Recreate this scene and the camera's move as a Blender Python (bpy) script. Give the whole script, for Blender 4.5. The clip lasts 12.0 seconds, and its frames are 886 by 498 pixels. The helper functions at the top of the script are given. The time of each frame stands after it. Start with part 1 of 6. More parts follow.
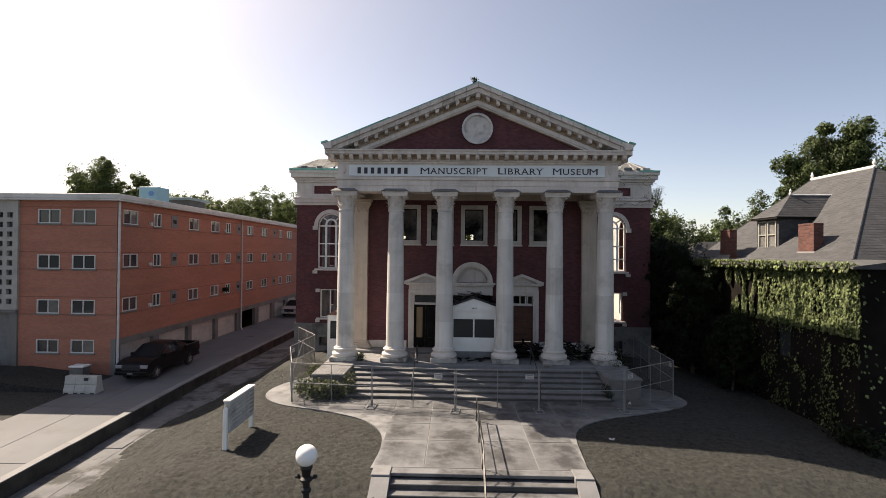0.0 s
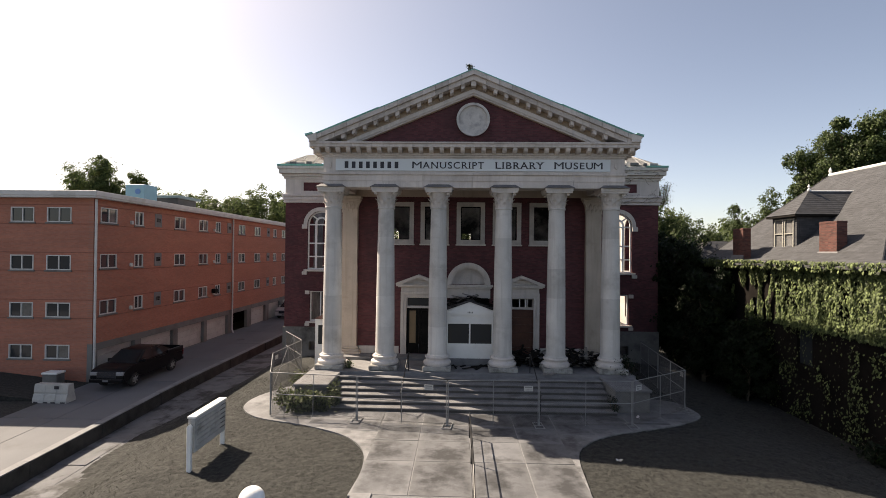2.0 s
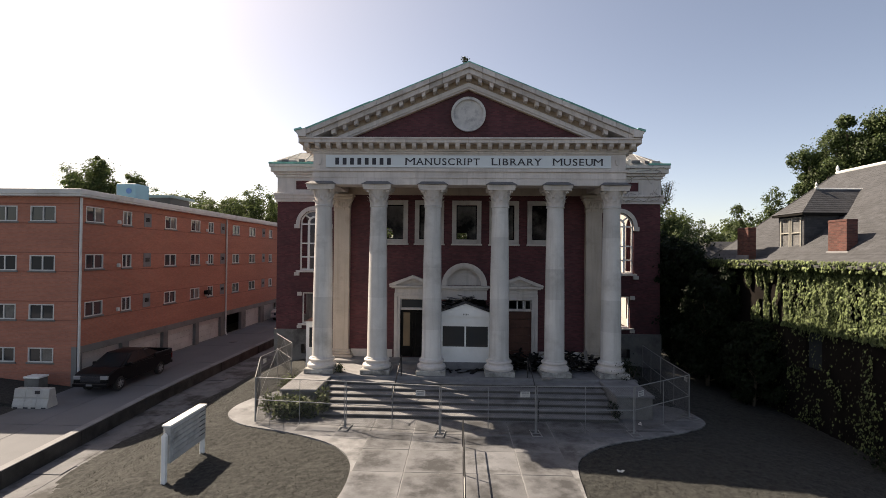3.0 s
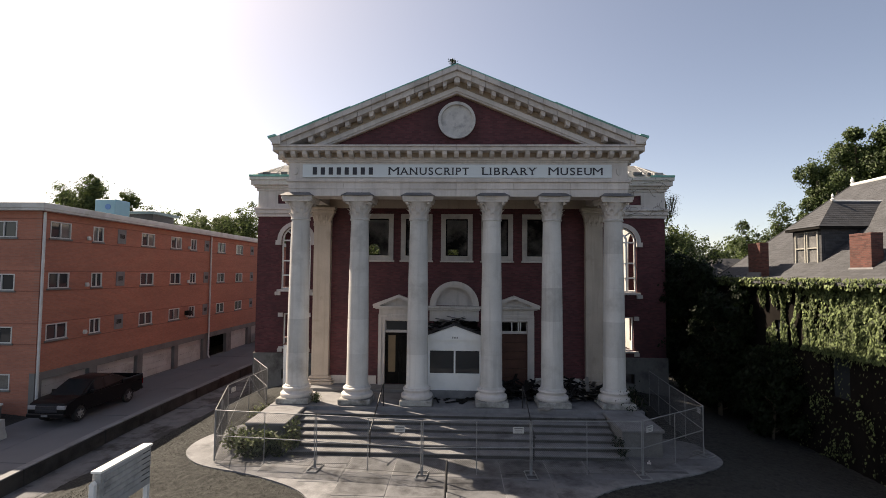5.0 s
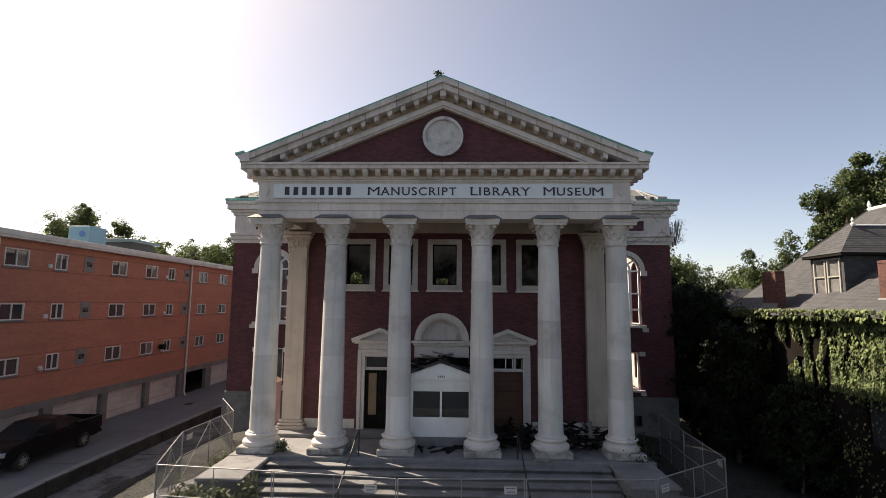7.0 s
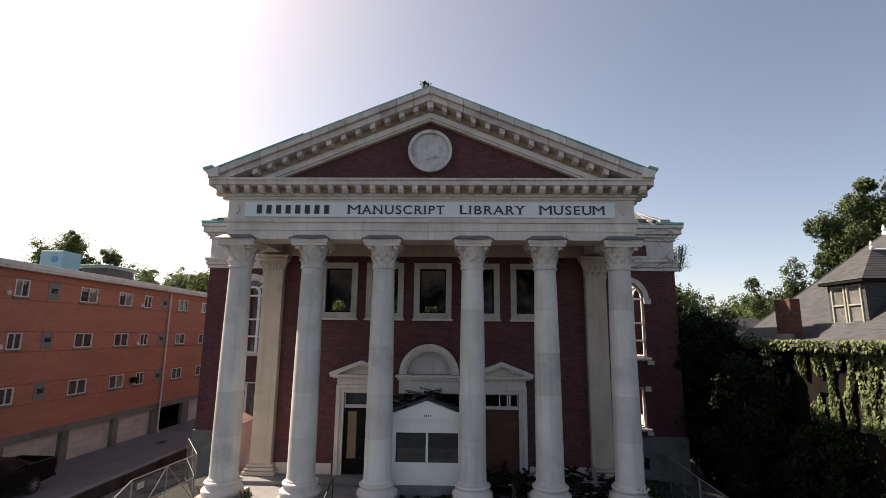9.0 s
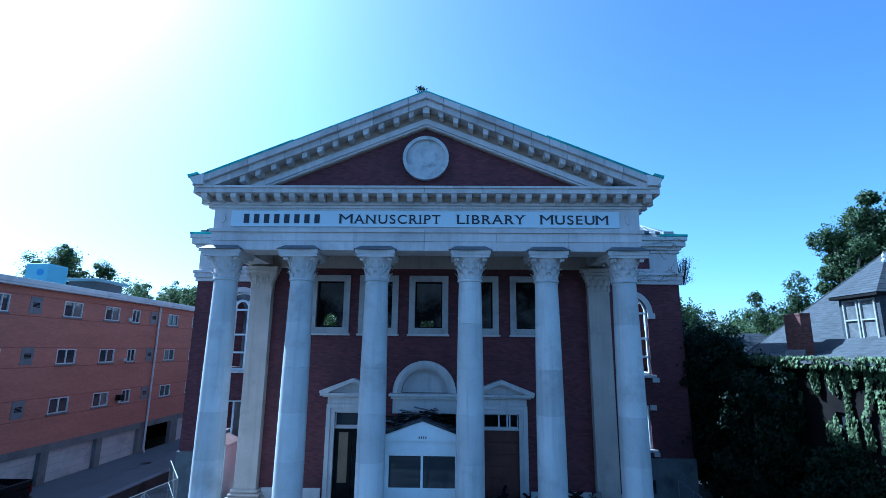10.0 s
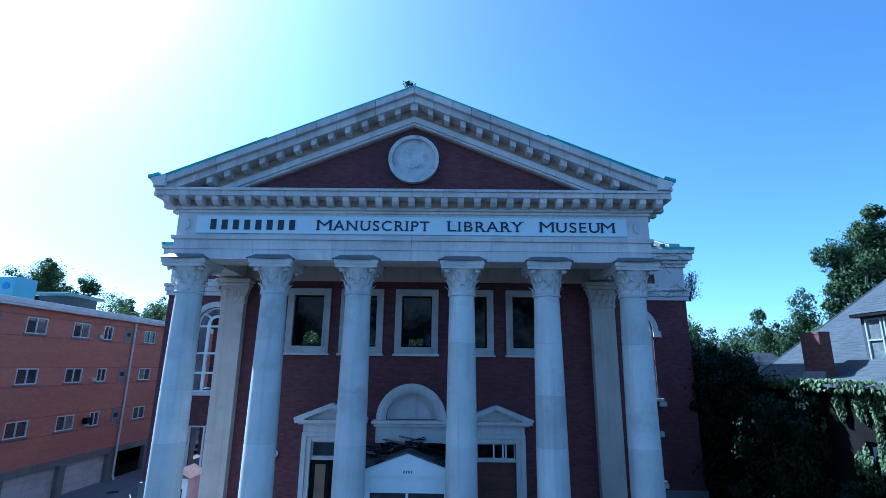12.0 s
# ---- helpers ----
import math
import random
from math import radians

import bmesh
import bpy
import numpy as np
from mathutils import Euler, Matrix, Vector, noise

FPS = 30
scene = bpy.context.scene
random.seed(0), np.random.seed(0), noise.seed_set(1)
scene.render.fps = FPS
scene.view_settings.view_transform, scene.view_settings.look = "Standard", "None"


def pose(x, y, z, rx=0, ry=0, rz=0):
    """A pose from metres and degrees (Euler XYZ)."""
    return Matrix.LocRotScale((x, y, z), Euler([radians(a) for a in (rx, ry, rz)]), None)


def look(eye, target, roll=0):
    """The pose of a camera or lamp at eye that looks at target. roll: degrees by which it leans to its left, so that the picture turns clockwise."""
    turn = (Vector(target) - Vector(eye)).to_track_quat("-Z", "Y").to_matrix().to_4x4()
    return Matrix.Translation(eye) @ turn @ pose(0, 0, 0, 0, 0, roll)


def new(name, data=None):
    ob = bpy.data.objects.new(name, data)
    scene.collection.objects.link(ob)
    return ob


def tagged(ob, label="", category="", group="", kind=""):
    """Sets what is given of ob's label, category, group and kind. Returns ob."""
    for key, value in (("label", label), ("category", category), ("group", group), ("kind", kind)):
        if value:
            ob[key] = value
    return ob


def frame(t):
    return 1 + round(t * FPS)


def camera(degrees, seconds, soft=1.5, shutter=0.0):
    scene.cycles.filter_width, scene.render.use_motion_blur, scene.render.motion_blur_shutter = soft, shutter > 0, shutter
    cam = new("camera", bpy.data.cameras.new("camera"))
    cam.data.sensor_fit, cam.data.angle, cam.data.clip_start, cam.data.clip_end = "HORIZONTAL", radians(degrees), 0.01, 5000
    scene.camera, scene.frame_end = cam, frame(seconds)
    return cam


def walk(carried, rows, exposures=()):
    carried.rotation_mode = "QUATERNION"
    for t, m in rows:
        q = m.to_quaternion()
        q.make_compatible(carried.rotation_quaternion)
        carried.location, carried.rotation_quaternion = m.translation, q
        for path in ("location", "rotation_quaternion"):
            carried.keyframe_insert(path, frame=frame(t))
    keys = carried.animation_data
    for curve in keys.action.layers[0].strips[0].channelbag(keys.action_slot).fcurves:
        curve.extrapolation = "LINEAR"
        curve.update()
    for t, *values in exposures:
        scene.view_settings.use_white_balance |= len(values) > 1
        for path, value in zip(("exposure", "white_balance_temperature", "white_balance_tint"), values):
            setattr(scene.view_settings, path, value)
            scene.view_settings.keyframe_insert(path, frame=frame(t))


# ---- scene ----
# ---- camera and walk ----
cam = camera(84.3, 12.0, soft=0.85)
PATH = [
    (0, (-1.157, 0.07, 6.237), (-1.203, 2.07, 6.252), 0.6),
    (0.5, (-1.075, 0.498, 6.239), (-1.123, 2.497, 6.255), 0.6),
    (1, (-0.966, 0.952, 6.268), (-1.017, 2.951, 6.284), 0.6),
    (1.5, (-0.832, 1.398, 6.285), (-0.887, 3.397, 6.299), 0.6),
    (2, (-0.710, 1.853, 6.260), (-0.769, 3.852, 6.274), 0.6),
    (2.5, (-0.565, 2.294, 6.206), (-0.626, 4.293, 6.224), 0.6),
    (4.5, (0.002, 4.217, 6.104), (-0.065, 6.215, 6.166), 0.55),
    (5, (0.143, 4.726, 6.098), (0.077, 6.723, 6.197), 0.5),
    (5.5, (0.296, 5.247, 6.086), (0.23, 7.241, 6.218), 0.5),
    (6, (0.43, 5.829, 6.066), (0.365, 7.821, 6.232), 0.5),
    (6.5, (0.557, 6.394, 6.062), (0.492, 8.383, 6.259), 0.5),
    (7, (0.658, 6.861, 6.077), (0.594, 8.847, 6.303), 0.53),
    (9, (0.965, 8.642, 6.074), (0.914, 10.611, 6.42), 0.6),
    (9.5, (0.987, 9.086, 6.088), (0.940, 11.050, 6.464), 0.6),
    (10, (0.998, 9.506, 6.111), (0.956, 11.464, 6.516), 0.6),
    (10.5, (1.022, 9.940, 6.137), (0.985, 11.892, 6.570), 0.6),
    (11, (1.064, 10.372, 6.167), (1.033, 12.318, 6.629), 0.63),
    (11.5, (1.106, 10.800, 6.205), (1.081, 12.743, 6.679), 0.67),
    (12, (1.137, 11.21, 6.253), (1.117, 13.153, 6.725), 0.7),
]
# the picture turns cooler from 9.2 s on
GRADE = [(0.0, 1.14, 8600, 14), (9.1, 1.14, 8600, 14), (9.3, 1.33, 4120, -4), (12.0, 1.33, 4120, -4)]
walk(cam, [(t, look(eye, target, roll)) for t, eye, target, roll in PATH], GRADE)

# ---- world and sun ----
SUN_AZ, SUN_EL = math.atan2(-0.838, 0.546), radians(45.0)
world = bpy.data.worlds.new("sky")
scene.world = world
world.use_nodes = True
sky = world.node_tree.nodes.new("ShaderNodeTexSky")
sky.sky_type = "NISHITA"
sky.sun_disc = False
sky.sun_elevation, sky.sun_rotation = SUN_EL, SUN_AZ
sky.air_density, sky.dust_density, sky.ozone_density = 0.6, 1.3, 0.15
back = world.node_tree.nodes["Background"]
back.inputs["Strength"].default_value = 0.106
world.node_tree.links.new(sky.outputs["Color"], back.inputs["Color"])
sun = new("sun", bpy.data.lights.new("sun", "SUN"))
sun.data.energy, sun.data.angle, sun.data.color = 4.6, radians(0.5), (1.0, 0.98, 0.955)
to_sun = Vector((math.sin(SUN_AZ) * math.cos(SUN_EL), math.cos(SUN_AZ) * math.cos(SUN_EL), math.sin(SUN_EL)))
sun.matrix_world = look((0, 0, 60), Vector((0, 0, 60)) - to_sun)

# ---- materials ----
def nodes_of(name):
    m = bpy.data.materials.new(name)
    m.use_nodes = True
    nt = m.node_tree
    return m, nt, nt.nodes["Principled BSDF"]


def noise_node(nt, scale, detail=4.0, rough=0.6, stretch=None):
    geo = nt.nodes.new("ShaderNodeNewGeometry")
    out = geo.outputs["Position"]
    if stretch:
        mp = nt.nodes.new("ShaderNodeMapping")
        mp.inputs["Scale"].default_value = stretch
        nt.links.new(out, mp.inputs["Vector"])
        out = mp.outputs["Vector"]
    n = nt.nodes.new("ShaderNodeTexNoise")
    n.inputs["Scale"].default_value, n.inputs["Detail"].default_value = scale, detail
    n.inputs["Roughness"].default_value = rough
    nt.links.new(out, n.inputs["Vector"])
    return n.outputs["Fac"]


def ramp(nt, fac, stops):
    r = nt.nodes.new("ShaderNodeValToRGB")
    el = r.color_ramp.elements
    while len(el) < len(stops):
        el.new(0.5)
    for e, (p, c) in zip(el, stops):
        e.position, e.color = p, (*c, 1)
    nt.links.new(fac, r.inputs["Fac"])
    return r.outputs["Color"]


def mix(nt, kind, fac, a, b):
    n = nt.nodes.new("ShaderNodeMixRGB")
    n.blend_type = kind
    for sock, v in zip(n.inputs, (fac, a, b)):
        if isinstance(v, (float, int)):
            sock.default_value = v
        elif isinstance(v, tuple):
            sock.default_value = (*v, 1)
        else:
            nt.links.new(v, sock)
    return n.outputs["Color"]


def bump(nt, p, height, strength, distance=0.02):
    b = nt.nodes.new("ShaderNodeBump")
    b.inputs["Strength"].default_value, b.inputs["Distance"].default_value = strength, distance
    nt.links.new(height, b.inputs["Height"])
    nt.links.new(b.outputs["Normal"], p.inputs["Normal"])


def surface(name, col, rough=0.7, var=0.25, scale=1.2, fine=30.0, relief=0.25, metal=0.0, stain=None, stain_scale=0.6,
            stain_cut=(0.52, 0.68), streak=None, per_piece=0.0, spec=0.5, margin=None):
    """A worn surface: colour varied at two sizes, stains, streaks and a fine relief."""
    m, nt, p = nodes_of(name)
    big, small = noise_node(nt, scale), noise_node(nt, fine, 3.0)
    lo, hi = tuple(c * (1 - var) for c in col), tuple(min(1, c * (1 + var)) for c in col)
    c = ramp(nt, big, [(0.3, lo), (0.7, hi)])
    c = mix(nt, "OVERLAY", 0.35 * min(1, var * 3), c, ramp(nt, small, [(0.3, (0.3,) * 3), (0.7, (0.7,) * 3)]))
    if stain:
        f = ramp(nt, noise_node(nt, stain_scale, 6.0, 0.65), [(stain_cut[0], (0,) * 3), (stain_cut[1], (1,) * 3)])
        c = mix(nt, "MIX", f, c, stain)
    if streak:
        f = ramp(nt, noise_node(nt, 1.0, 5.0, 0.6, (5.0, 5.0, 0.25)), [(0.5, (0,) * 3), (0.75, (0.7,) * 3)])
        c = mix(nt, "MIX", f, c, streak)
    if margin:
        # a pale, scoured margin round each slab, of uneven width
        co = nt.nodes.new("ShaderNodeTexCoord")
        sep = nt.nodes.new("ShaderNodeSeparateXYZ")
        nt.links.new(co.outputs["Generated"], sep.inputs["Vector"])
        far = []
        for axis in ("X", "Y"):
            off = nt.nodes.new("ShaderNodeMath")
            off.operation = "SUBTRACT"
            nt.links.new(sep.outputs[axis], off.inputs[0])
            off.inputs[1].default_value = 0.5
            size = nt.nodes.new("ShaderNodeMath")
            size.operation = "ABSOLUTE"
            nt.links.new(off.outputs[0], size.inputs[0])
            far.append(size.outputs[0])
        top = nt.nodes.new("ShaderNodeMath")
        top.operation = "MAXIMUM"
        nt.links.new(far[0], top.inputs[0])
        nt.links.new(far[1], top.inputs[1])
        wob = nt.nodes.new("ShaderNodeMath")
        wob.operation = "MULTIPLY_ADD"
        nt.links.new(noise_node(nt, 1.6, 4.0), wob.inputs[0])
        wob.inputs[1].default_value = 0.42
        nt.links.new(top.outputs[0], wob.inputs[2])
        f = ramp(nt, wob.outputs[0], [(0.58, (0,) * 3), (0.72, (0.75,) * 3)])
        c = mix(nt, "MIX", f, c, margin)
    if per_piece:
        info = nt.nodes.new("ShaderNodeObjectInfo")
        f = ramp(nt, info.outputs["Random"], [(0.0, (1 - per_piece,) * 3), (1.0, (1.0,) * 3)])
        c = mix(nt, "MULTIPLY", 1.0, c, f)
    nt.links.new(c, p.inputs["Base Color"])
    p.inputs["Roughness"].default_value, p.inputs["Metallic"].default_value = rough, metal
    p.inputs["Specular IOR Level"].default_value = spec
    if relief:
        bump(nt, p, small, relief)
    return m


def brickwork(name, col, mortar, turn=False, size=0.21, height=0.075, var=0.3, stain=None, blotch=0.5):
    """Running-bond brick; turn: True for walls that face along x, "both" for a shaft that shows two faces."""
    m, nt, p = nodes_of(name)
    geo = nt.nodes.new("ShaderNodeNewGeometry")
    sep = nt.nodes.new("ShaderNodeSeparateXYZ")
    com = nt.nodes.new("ShaderNodeCombineXYZ")
    nt.links.new(geo.outputs["Position"], sep.inputs["Vector"])
    along = sep.outputs["Y" if turn else "X"]
    if turn == "both":
        add = nt.nodes.new("ShaderNodeMath")
        nt.links.new(sep.outputs["X"], add.inputs[0])
        nt.links.new(sep.outputs["Y"], add.inputs[1])
        along = add.outputs[0]
    nt.links.new(along, com.inputs["X"])
    nt.links.new(sep.outputs["Z"], com.inputs["Y"])
    b = nt.nodes.new("ShaderNodeTexBrick")
    nt.links.new(com.outputs["Vector"], b.inputs["Vector"])
    b.inputs["Scale"].default_value = 1.0
    b.inputs["Brick Width"].default_value, b.inputs["Row Height"].default_value = size, height
    b.inputs["Mortar Size"].default_value, b.inputs["Mortar Smooth"].default_value = 0.006, 0.3
    b.inputs["Color1"].default_value = (*[c * (1 - var) for c in col], 1)
    b.inputs["Color2"].default_value = (*[c * (1 + var) for c in col], 1)
    b.inputs["Mortar"].default_value = (*mortar, 1)
    c = b.outputs["Color"]
    c = mix(nt, "OVERLAY", blotch, c, ramp(nt, noise_node(nt, 0.7, 5.0, 0.6, (0.35, 0.35, 2.2) if blotch < 0.5 else None), [(0.3, (0.35,) * 3), (0.7, (0.65,) * 3)]))
    if stain:
        f = ramp(nt, noise_node(nt, 0.45, 6.0, 0.7), [(0.5, (0,) * 3), (0.72, (0.8,) * 3)])
        c = mix(nt, "MIX", f, c, stain)
    nt.links.new(c, p.inputs["Base Color"])
    p.inputs["Roughness"].default_value = 0.85
    inv = nt.nodes.new("ShaderNodeMath")
    inv.operation = "SUBTRACT"
    inv.inputs[0].default_value = 1.0
    nt.links.new(b.outputs["Fac"], inv.inputs[1])
    bump(nt, p, inv.outputs[0], 0.5, 0.01)
    return m


def leafy(name, dark, light, rough=0.55, through_light=0.4):
    m, nt, p = nodes_of(name)
    geo = nt.nodes.new("ShaderNodeNewGeometry")
    c = ramp(nt, geo.outputs["Random Per Island"], [(0.0, dark), (1.0, light)])
    nt.links.new(mix(nt, "OVERLAY", 0.5, c, ramp(nt, noise_node(nt, 0.9), [(0.3, (0.3,) * 3), (0.7, (0.7,) * 3)])), p.inputs["Base Color"])
    p.inputs["Roughness"].default_value = rough
    p.inputs["Specular IOR Level"].default_value = 0.3
    thin = nt.nodes.new("ShaderNodeBsdfTranslucent")
    nt.links.new(p.inputs["Base Color"].links[0].from_socket, thin.inputs["Color"])
    both = nt.nodes.new("ShaderNodeMixShader")
    both.inputs["Fac"].default_value = through_light
    nt.links.new(p.outputs["BSDF"], both.inputs[1])
    nt.links.new(thin.outputs["BSDF"], both.inputs[2])
    nt.links.new(both.outputs["Shader"], nt.nodes["Material Output"].inputs["Surface"])
    return m


def glazing(name, tint=(0.03, 0.035, 0.04), rough=0.04):
    m, nt, p = nodes_of(name)
    p.inputs["Base Color"].default_value = (*tint, 1)
    p.inputs["Roughness"].default_value = rough
    n = noise_node(nt, 0.8, 2.0)
    bump(nt, p, n, 0.04)
    return m


STONE = surface("pale_stone", (0.585, 0.538, 0.505), 0.75, 0.12, 0.8, 18, 0.12, stain=(0.40, 0.38, 0.35), stain_scale=0.5, stain_cut=(0.55, 0.85), streak=(0.42, 0.40, 0.37))
STONE_PIECE = surface("pale_stone_block", (0.64, 0.583, 0.545), 0.75, 0.12, 0.8, 18, 0.15, stain=(0.36, 0.31, 0.275), stain_scale=0.7, stain_cut=(0.52, 0.8), streak=(0.44, 0.39, 0.35), per_piece=0.24)
SHAFT = surface("painted_column_stone", (0.61, 0.588, 0.56), 0.75, 0.12, 0.8, 18, 0.15, stain=(0.35, 0.325, 0.30), stain_scale=0.7, stain_cut=(0.52, 0.78), streak=(0.42, 0.395, 0.37), per_piece=0.24)
SURROUND = surface("weathered_surround_stone", (0.46, 0.425, 0.40), 0.8, 0.15, 1.2, 22, 0.15, stain=(0.28, 0.25, 0.235), stain_scale=0.9, stain_cut=(0.5, 0.75))
PLINTHSTONE = surface("grimy_plinth_stone", (0.46, 0.45, 0.42), 0.85, 0.25, 1.5, 25, 0.25, stain=(0.12, 0.115, 0.105), stain_scale=1.3, stain_cut=(0.46, 0.66), per_piece=0.3)
LEAD = surface("lead_sheet", (0.13, 0.13, 0.135), 0.6, 0.2, 3, 30, 0.1)
CREAM = surface("cream_terracotta", (0.46, 0.39, 0.33), 0.75, 0.12, 0.8, 18, 0.12, stain=(0.30, 0.24, 0.19), stain_scale=0.7, stain_cut=(0.58, 0.8), streak=(0.34, 0.28, 0.23))
BRICK = brickwork("dark_brick", (0.106, 0.031, 0.036), (0.076, 0.044, 0.045), var=0.25, stain=(0.055, 0.023, 0.027))
BRICK_SIDE = brickwork("dark_brick_side", (0.106, 0.031, 0.036), (0.076, 0.044, 0.045), True, var=0.25, stain=(0.055, 0.023, 0.027))
APT = brickwork("orange_brick", (0.37, 0.140, 0.094), (0.29, 0.165, 0.13), var=0.1, blotch=0.4)
APT_SIDE = brickwork("orange_brick_side", (0.37, 0.140, 0.094), (0.29, 0.165, 0.13), True, var=0.1, blotch=0.4)
CHIMNEY = brickwork("chimney_brick", (0.105, 0.038, 0.030), (0.085, 0.06, 0.052), "both", var=0.35)
CORNICE_BED = surface("tan_terracotta", (0.41, 0.32, 0.24), 0.8, 0.15, 1.2, 18, 0.12, stain=(0.26, 0.18, 0.13), stain_scale=0.9, stain_cut=(0.55, 0.8))
PEDESTAL = surface("stained_pedestal_stone", (0.165, 0.162, 0.156), 0.85, 0.2, 1.2, 30, 0.25, stain=(0.06, 0.058, 0.054), stain_scale=0.9, stain_cut=(0.5, 0.72))
# riser colour carries the shade on step fronts, plus random blotches
RISER = surface("shade_darkened_riser_stone", (0.075, 0.072, 0.068), 0.9, 0.25, 1.5, 35, 0.25, stain=(0.035, 0.034, 0.032), stain_scale=1.1)
TRIM = surface("faded_window_trim", (0.33, 0.32, 0.285), 0.6, 0.1, 2, 30, 0.08)
COPPER = surface("green_copper", (0.16, 0.42, 0.36), 0.6, 0.3, 2.0, 25, 0.15, stain=(0.10, 0.14, 0.12), stain_cut=(0.6, 0.75))
WHITE = surface("white_paint", (0.78, 0.78, 0.76), 0.5, 0.06, 1.5, 40, 0.06, stain=(0.6, 0.58, 0.53), stain_cut=(0.6, 0.9))
SIGNWHITE = surface("white_sign_panel", (0.64, 0.69, 0.71), 0.45, 0.03, 0.8, 40, 0.03)
LETTER = surface("dark_lettering", (0.02, 0.02, 0.03), 0.5, 0.1, 5, 40, 0)
CONCRETE = surface("concrete_paving", (0.138, 0.142, 0.152), 0.85, 0.25, 0.8, 40, 0.2, stain=(0.042, 0.043, 0.046), stain_scale=0.9, stain_cut=(0.43, 0.62), per_piece=0.3, margin=(0.165, 0.168, 0.175))
CONC_OLD = surface("old_concrete", (0.1212, 0.124, 0.1318), 0.9, 0.25, 0.9, 30, 0.35, stain=(0.03492, 0.035, 0.03456), stain_scale=0.7, stain_cut=(0.47, 0.6))
DRIVE = surface("driveway_concrete", (0.1183, 0.122, 0.1307), 0.85, 0.12, 0.25, 50, 0.12, stain=(0.1018, 0.104, 0.108), stain_scale=0.3)
KERB = surface("kerb_stone", (0.1794, 0.182, 0.189), 0.85, 0.15, 1.2, 30, 0.2, stain=(0.0873, 0.087, 0.08748), stain_scale=0.9, stain_cut=(0.55, 0.8))
STEPSTONE = surface("step_stone", (0.1746, 0.175, 0.1793), 0.85, 0.2, 1.5, 35, 0.25, stain=(0.0679, 0.067, 0.06804), stain_scale=1.1, stain_cut=(0.55, 0.75))
LAWN = surface("lawn_earth", (0.01794, 0.019, 0.01728), 0.95, 0.85, 7.0, 22, 1.0, stain=(0.02425, 0.025, 0.02268), stain_scale=0.35, stain_cut=(0.5, 0.75))
BLACK_METAL = surface("black_metal", (0.015, 0.015, 0.016), 0.45, 0.2, 4, 40, 0.1, metal=0.3)
GALV_DULL = surface("dull_grey_sheet", (0.16, 0.16, 0.165), 0.7, 0.15, 3, 30, 0.05)
ROOFSHEET = surface("weathered_roof_sheet", (0.36, 0.36, 0.355), 0.55, 0.2, 1.2, 20, 0.1, stain=(0.12, 0.115, 0.11), stain_scale=0.9, stain_cut=(0.52, 0.7))
WIRE = surface("dull_wire", (0.12, 0.12, 0.125), 0.6, 0.15, 3, 40, 0.0, metal=0.5)
GALV = surface("galvanised_steel", (0.24, 0.245, 0.25), 0.55, 0.15, 3, 40, 0.05, metal=0.4)
# char colour, also used on the blocks that stand for unlit interiors
DARK = surface("charred_wood_and_dark_fill", (0.014, 0.013, 0.012), 0.95, 0.4, 2, 25, 0.5, spec=0.12)
SOOT = surface("sooty_plaster", (0.20, 0.18, 0.18), 0.95, 0.4, 0.9, 20, 0.3, stain=(0.02, 0.018, 0.017), stain_scale=0.35, stain_cut=(0.45, 0.7))
PLASTER = surface("pale_plaster", (0.42, 0.41, 0.385), 0.9, 0.2, 0.6, 20, 0.3, stain=(0.3, 0.27, 0.24), stain_scale=0.5)
ALU = surface("dull_aluminium", (0.52, 0.52, 0.51), 0.5, 0.1, 3, 30, 0.05)
BLIND = surface("pale_blind_behind_glass", (0.13, 0.13, 0.125), 0.08, 0.25, 1.5, 8, 0)
# mottled grey for the dormer panes
GREY_PANE = surface("mottled_grey_pane", (0.15, 0.15, 0.15), 0.1, 0.4, 1.6, 8, 0)
GLASS = glazing("dark_glass")
SLATE = brickwork("grey_slate", (0.048, 0.050, 0.055), (0.030, 0.031, 0.034), "both", 0.30, 0.1185, 0.22, stain=(0.036, 0.037, 0.041))
LEAF = leafy("tree_leaf", (0.030, 0.050, 0.017), (0.145, 0.19, 0.07), 0.55, 0.4)
# leaf colour taken down to near black to carry the shade on it
LEAF_DARK = leafy("shade_darkened_leaf", (0.004, 0.010, 0.003), (0.014, 0.028, 0.008))
TREE_NEAR = leafy("near_tree_leaf", (0.018, 0.032, 0.010), (0.11, 0.155, 0.055), 0.55, 0.35)
IVY = leafy("ivy_leaf", (0.010, 0.017, 0.006), (0.175, 0.225, 0.09), 0.65, 0.08)
BARK = surface("bark", (0.09, 0.07, 0.05), 0.95, 0.3, 2, 14, 0.8)


# ---- mesh helpers ----
def shell(name, bm, material, smooth=False):
    me = bpy.data.meshes.new(name)
    bmesh.ops.recalc_face_normals(bm, faces=bm.faces[:])
    bm.to_mesh(me)
    bm.free()
    if smooth:
        for p in me.polygons:
            p.use_smooth = True
        me.set_sharp_from_angle(angle=radians(32))
    me.materials.append(material)
    return me


def part(name, bm, material, parent=None, label="", smooth=False):
    ob = new(name, shell(name, bm, material, smooth))
    if parent:
        ob.parent = parent
    return tagged(ob, label) if label else ob


def piece(name, mesh, m, parent, label=""):
    """One more object on a shared mesh."""
    ob = new(name, mesh)
    ob.parent, ob.matrix_basis = parent, m
    return tagged(ob, label) if label else ob


def thing(name, label, category, at=(0, 0, 0), group="", kind=""):
    ob = new(name)
    ob.empty_display_size = 0.3
    ob.location = at
    return tagged(ob, label, category, group, kind)


def B():
    return bmesh.new()


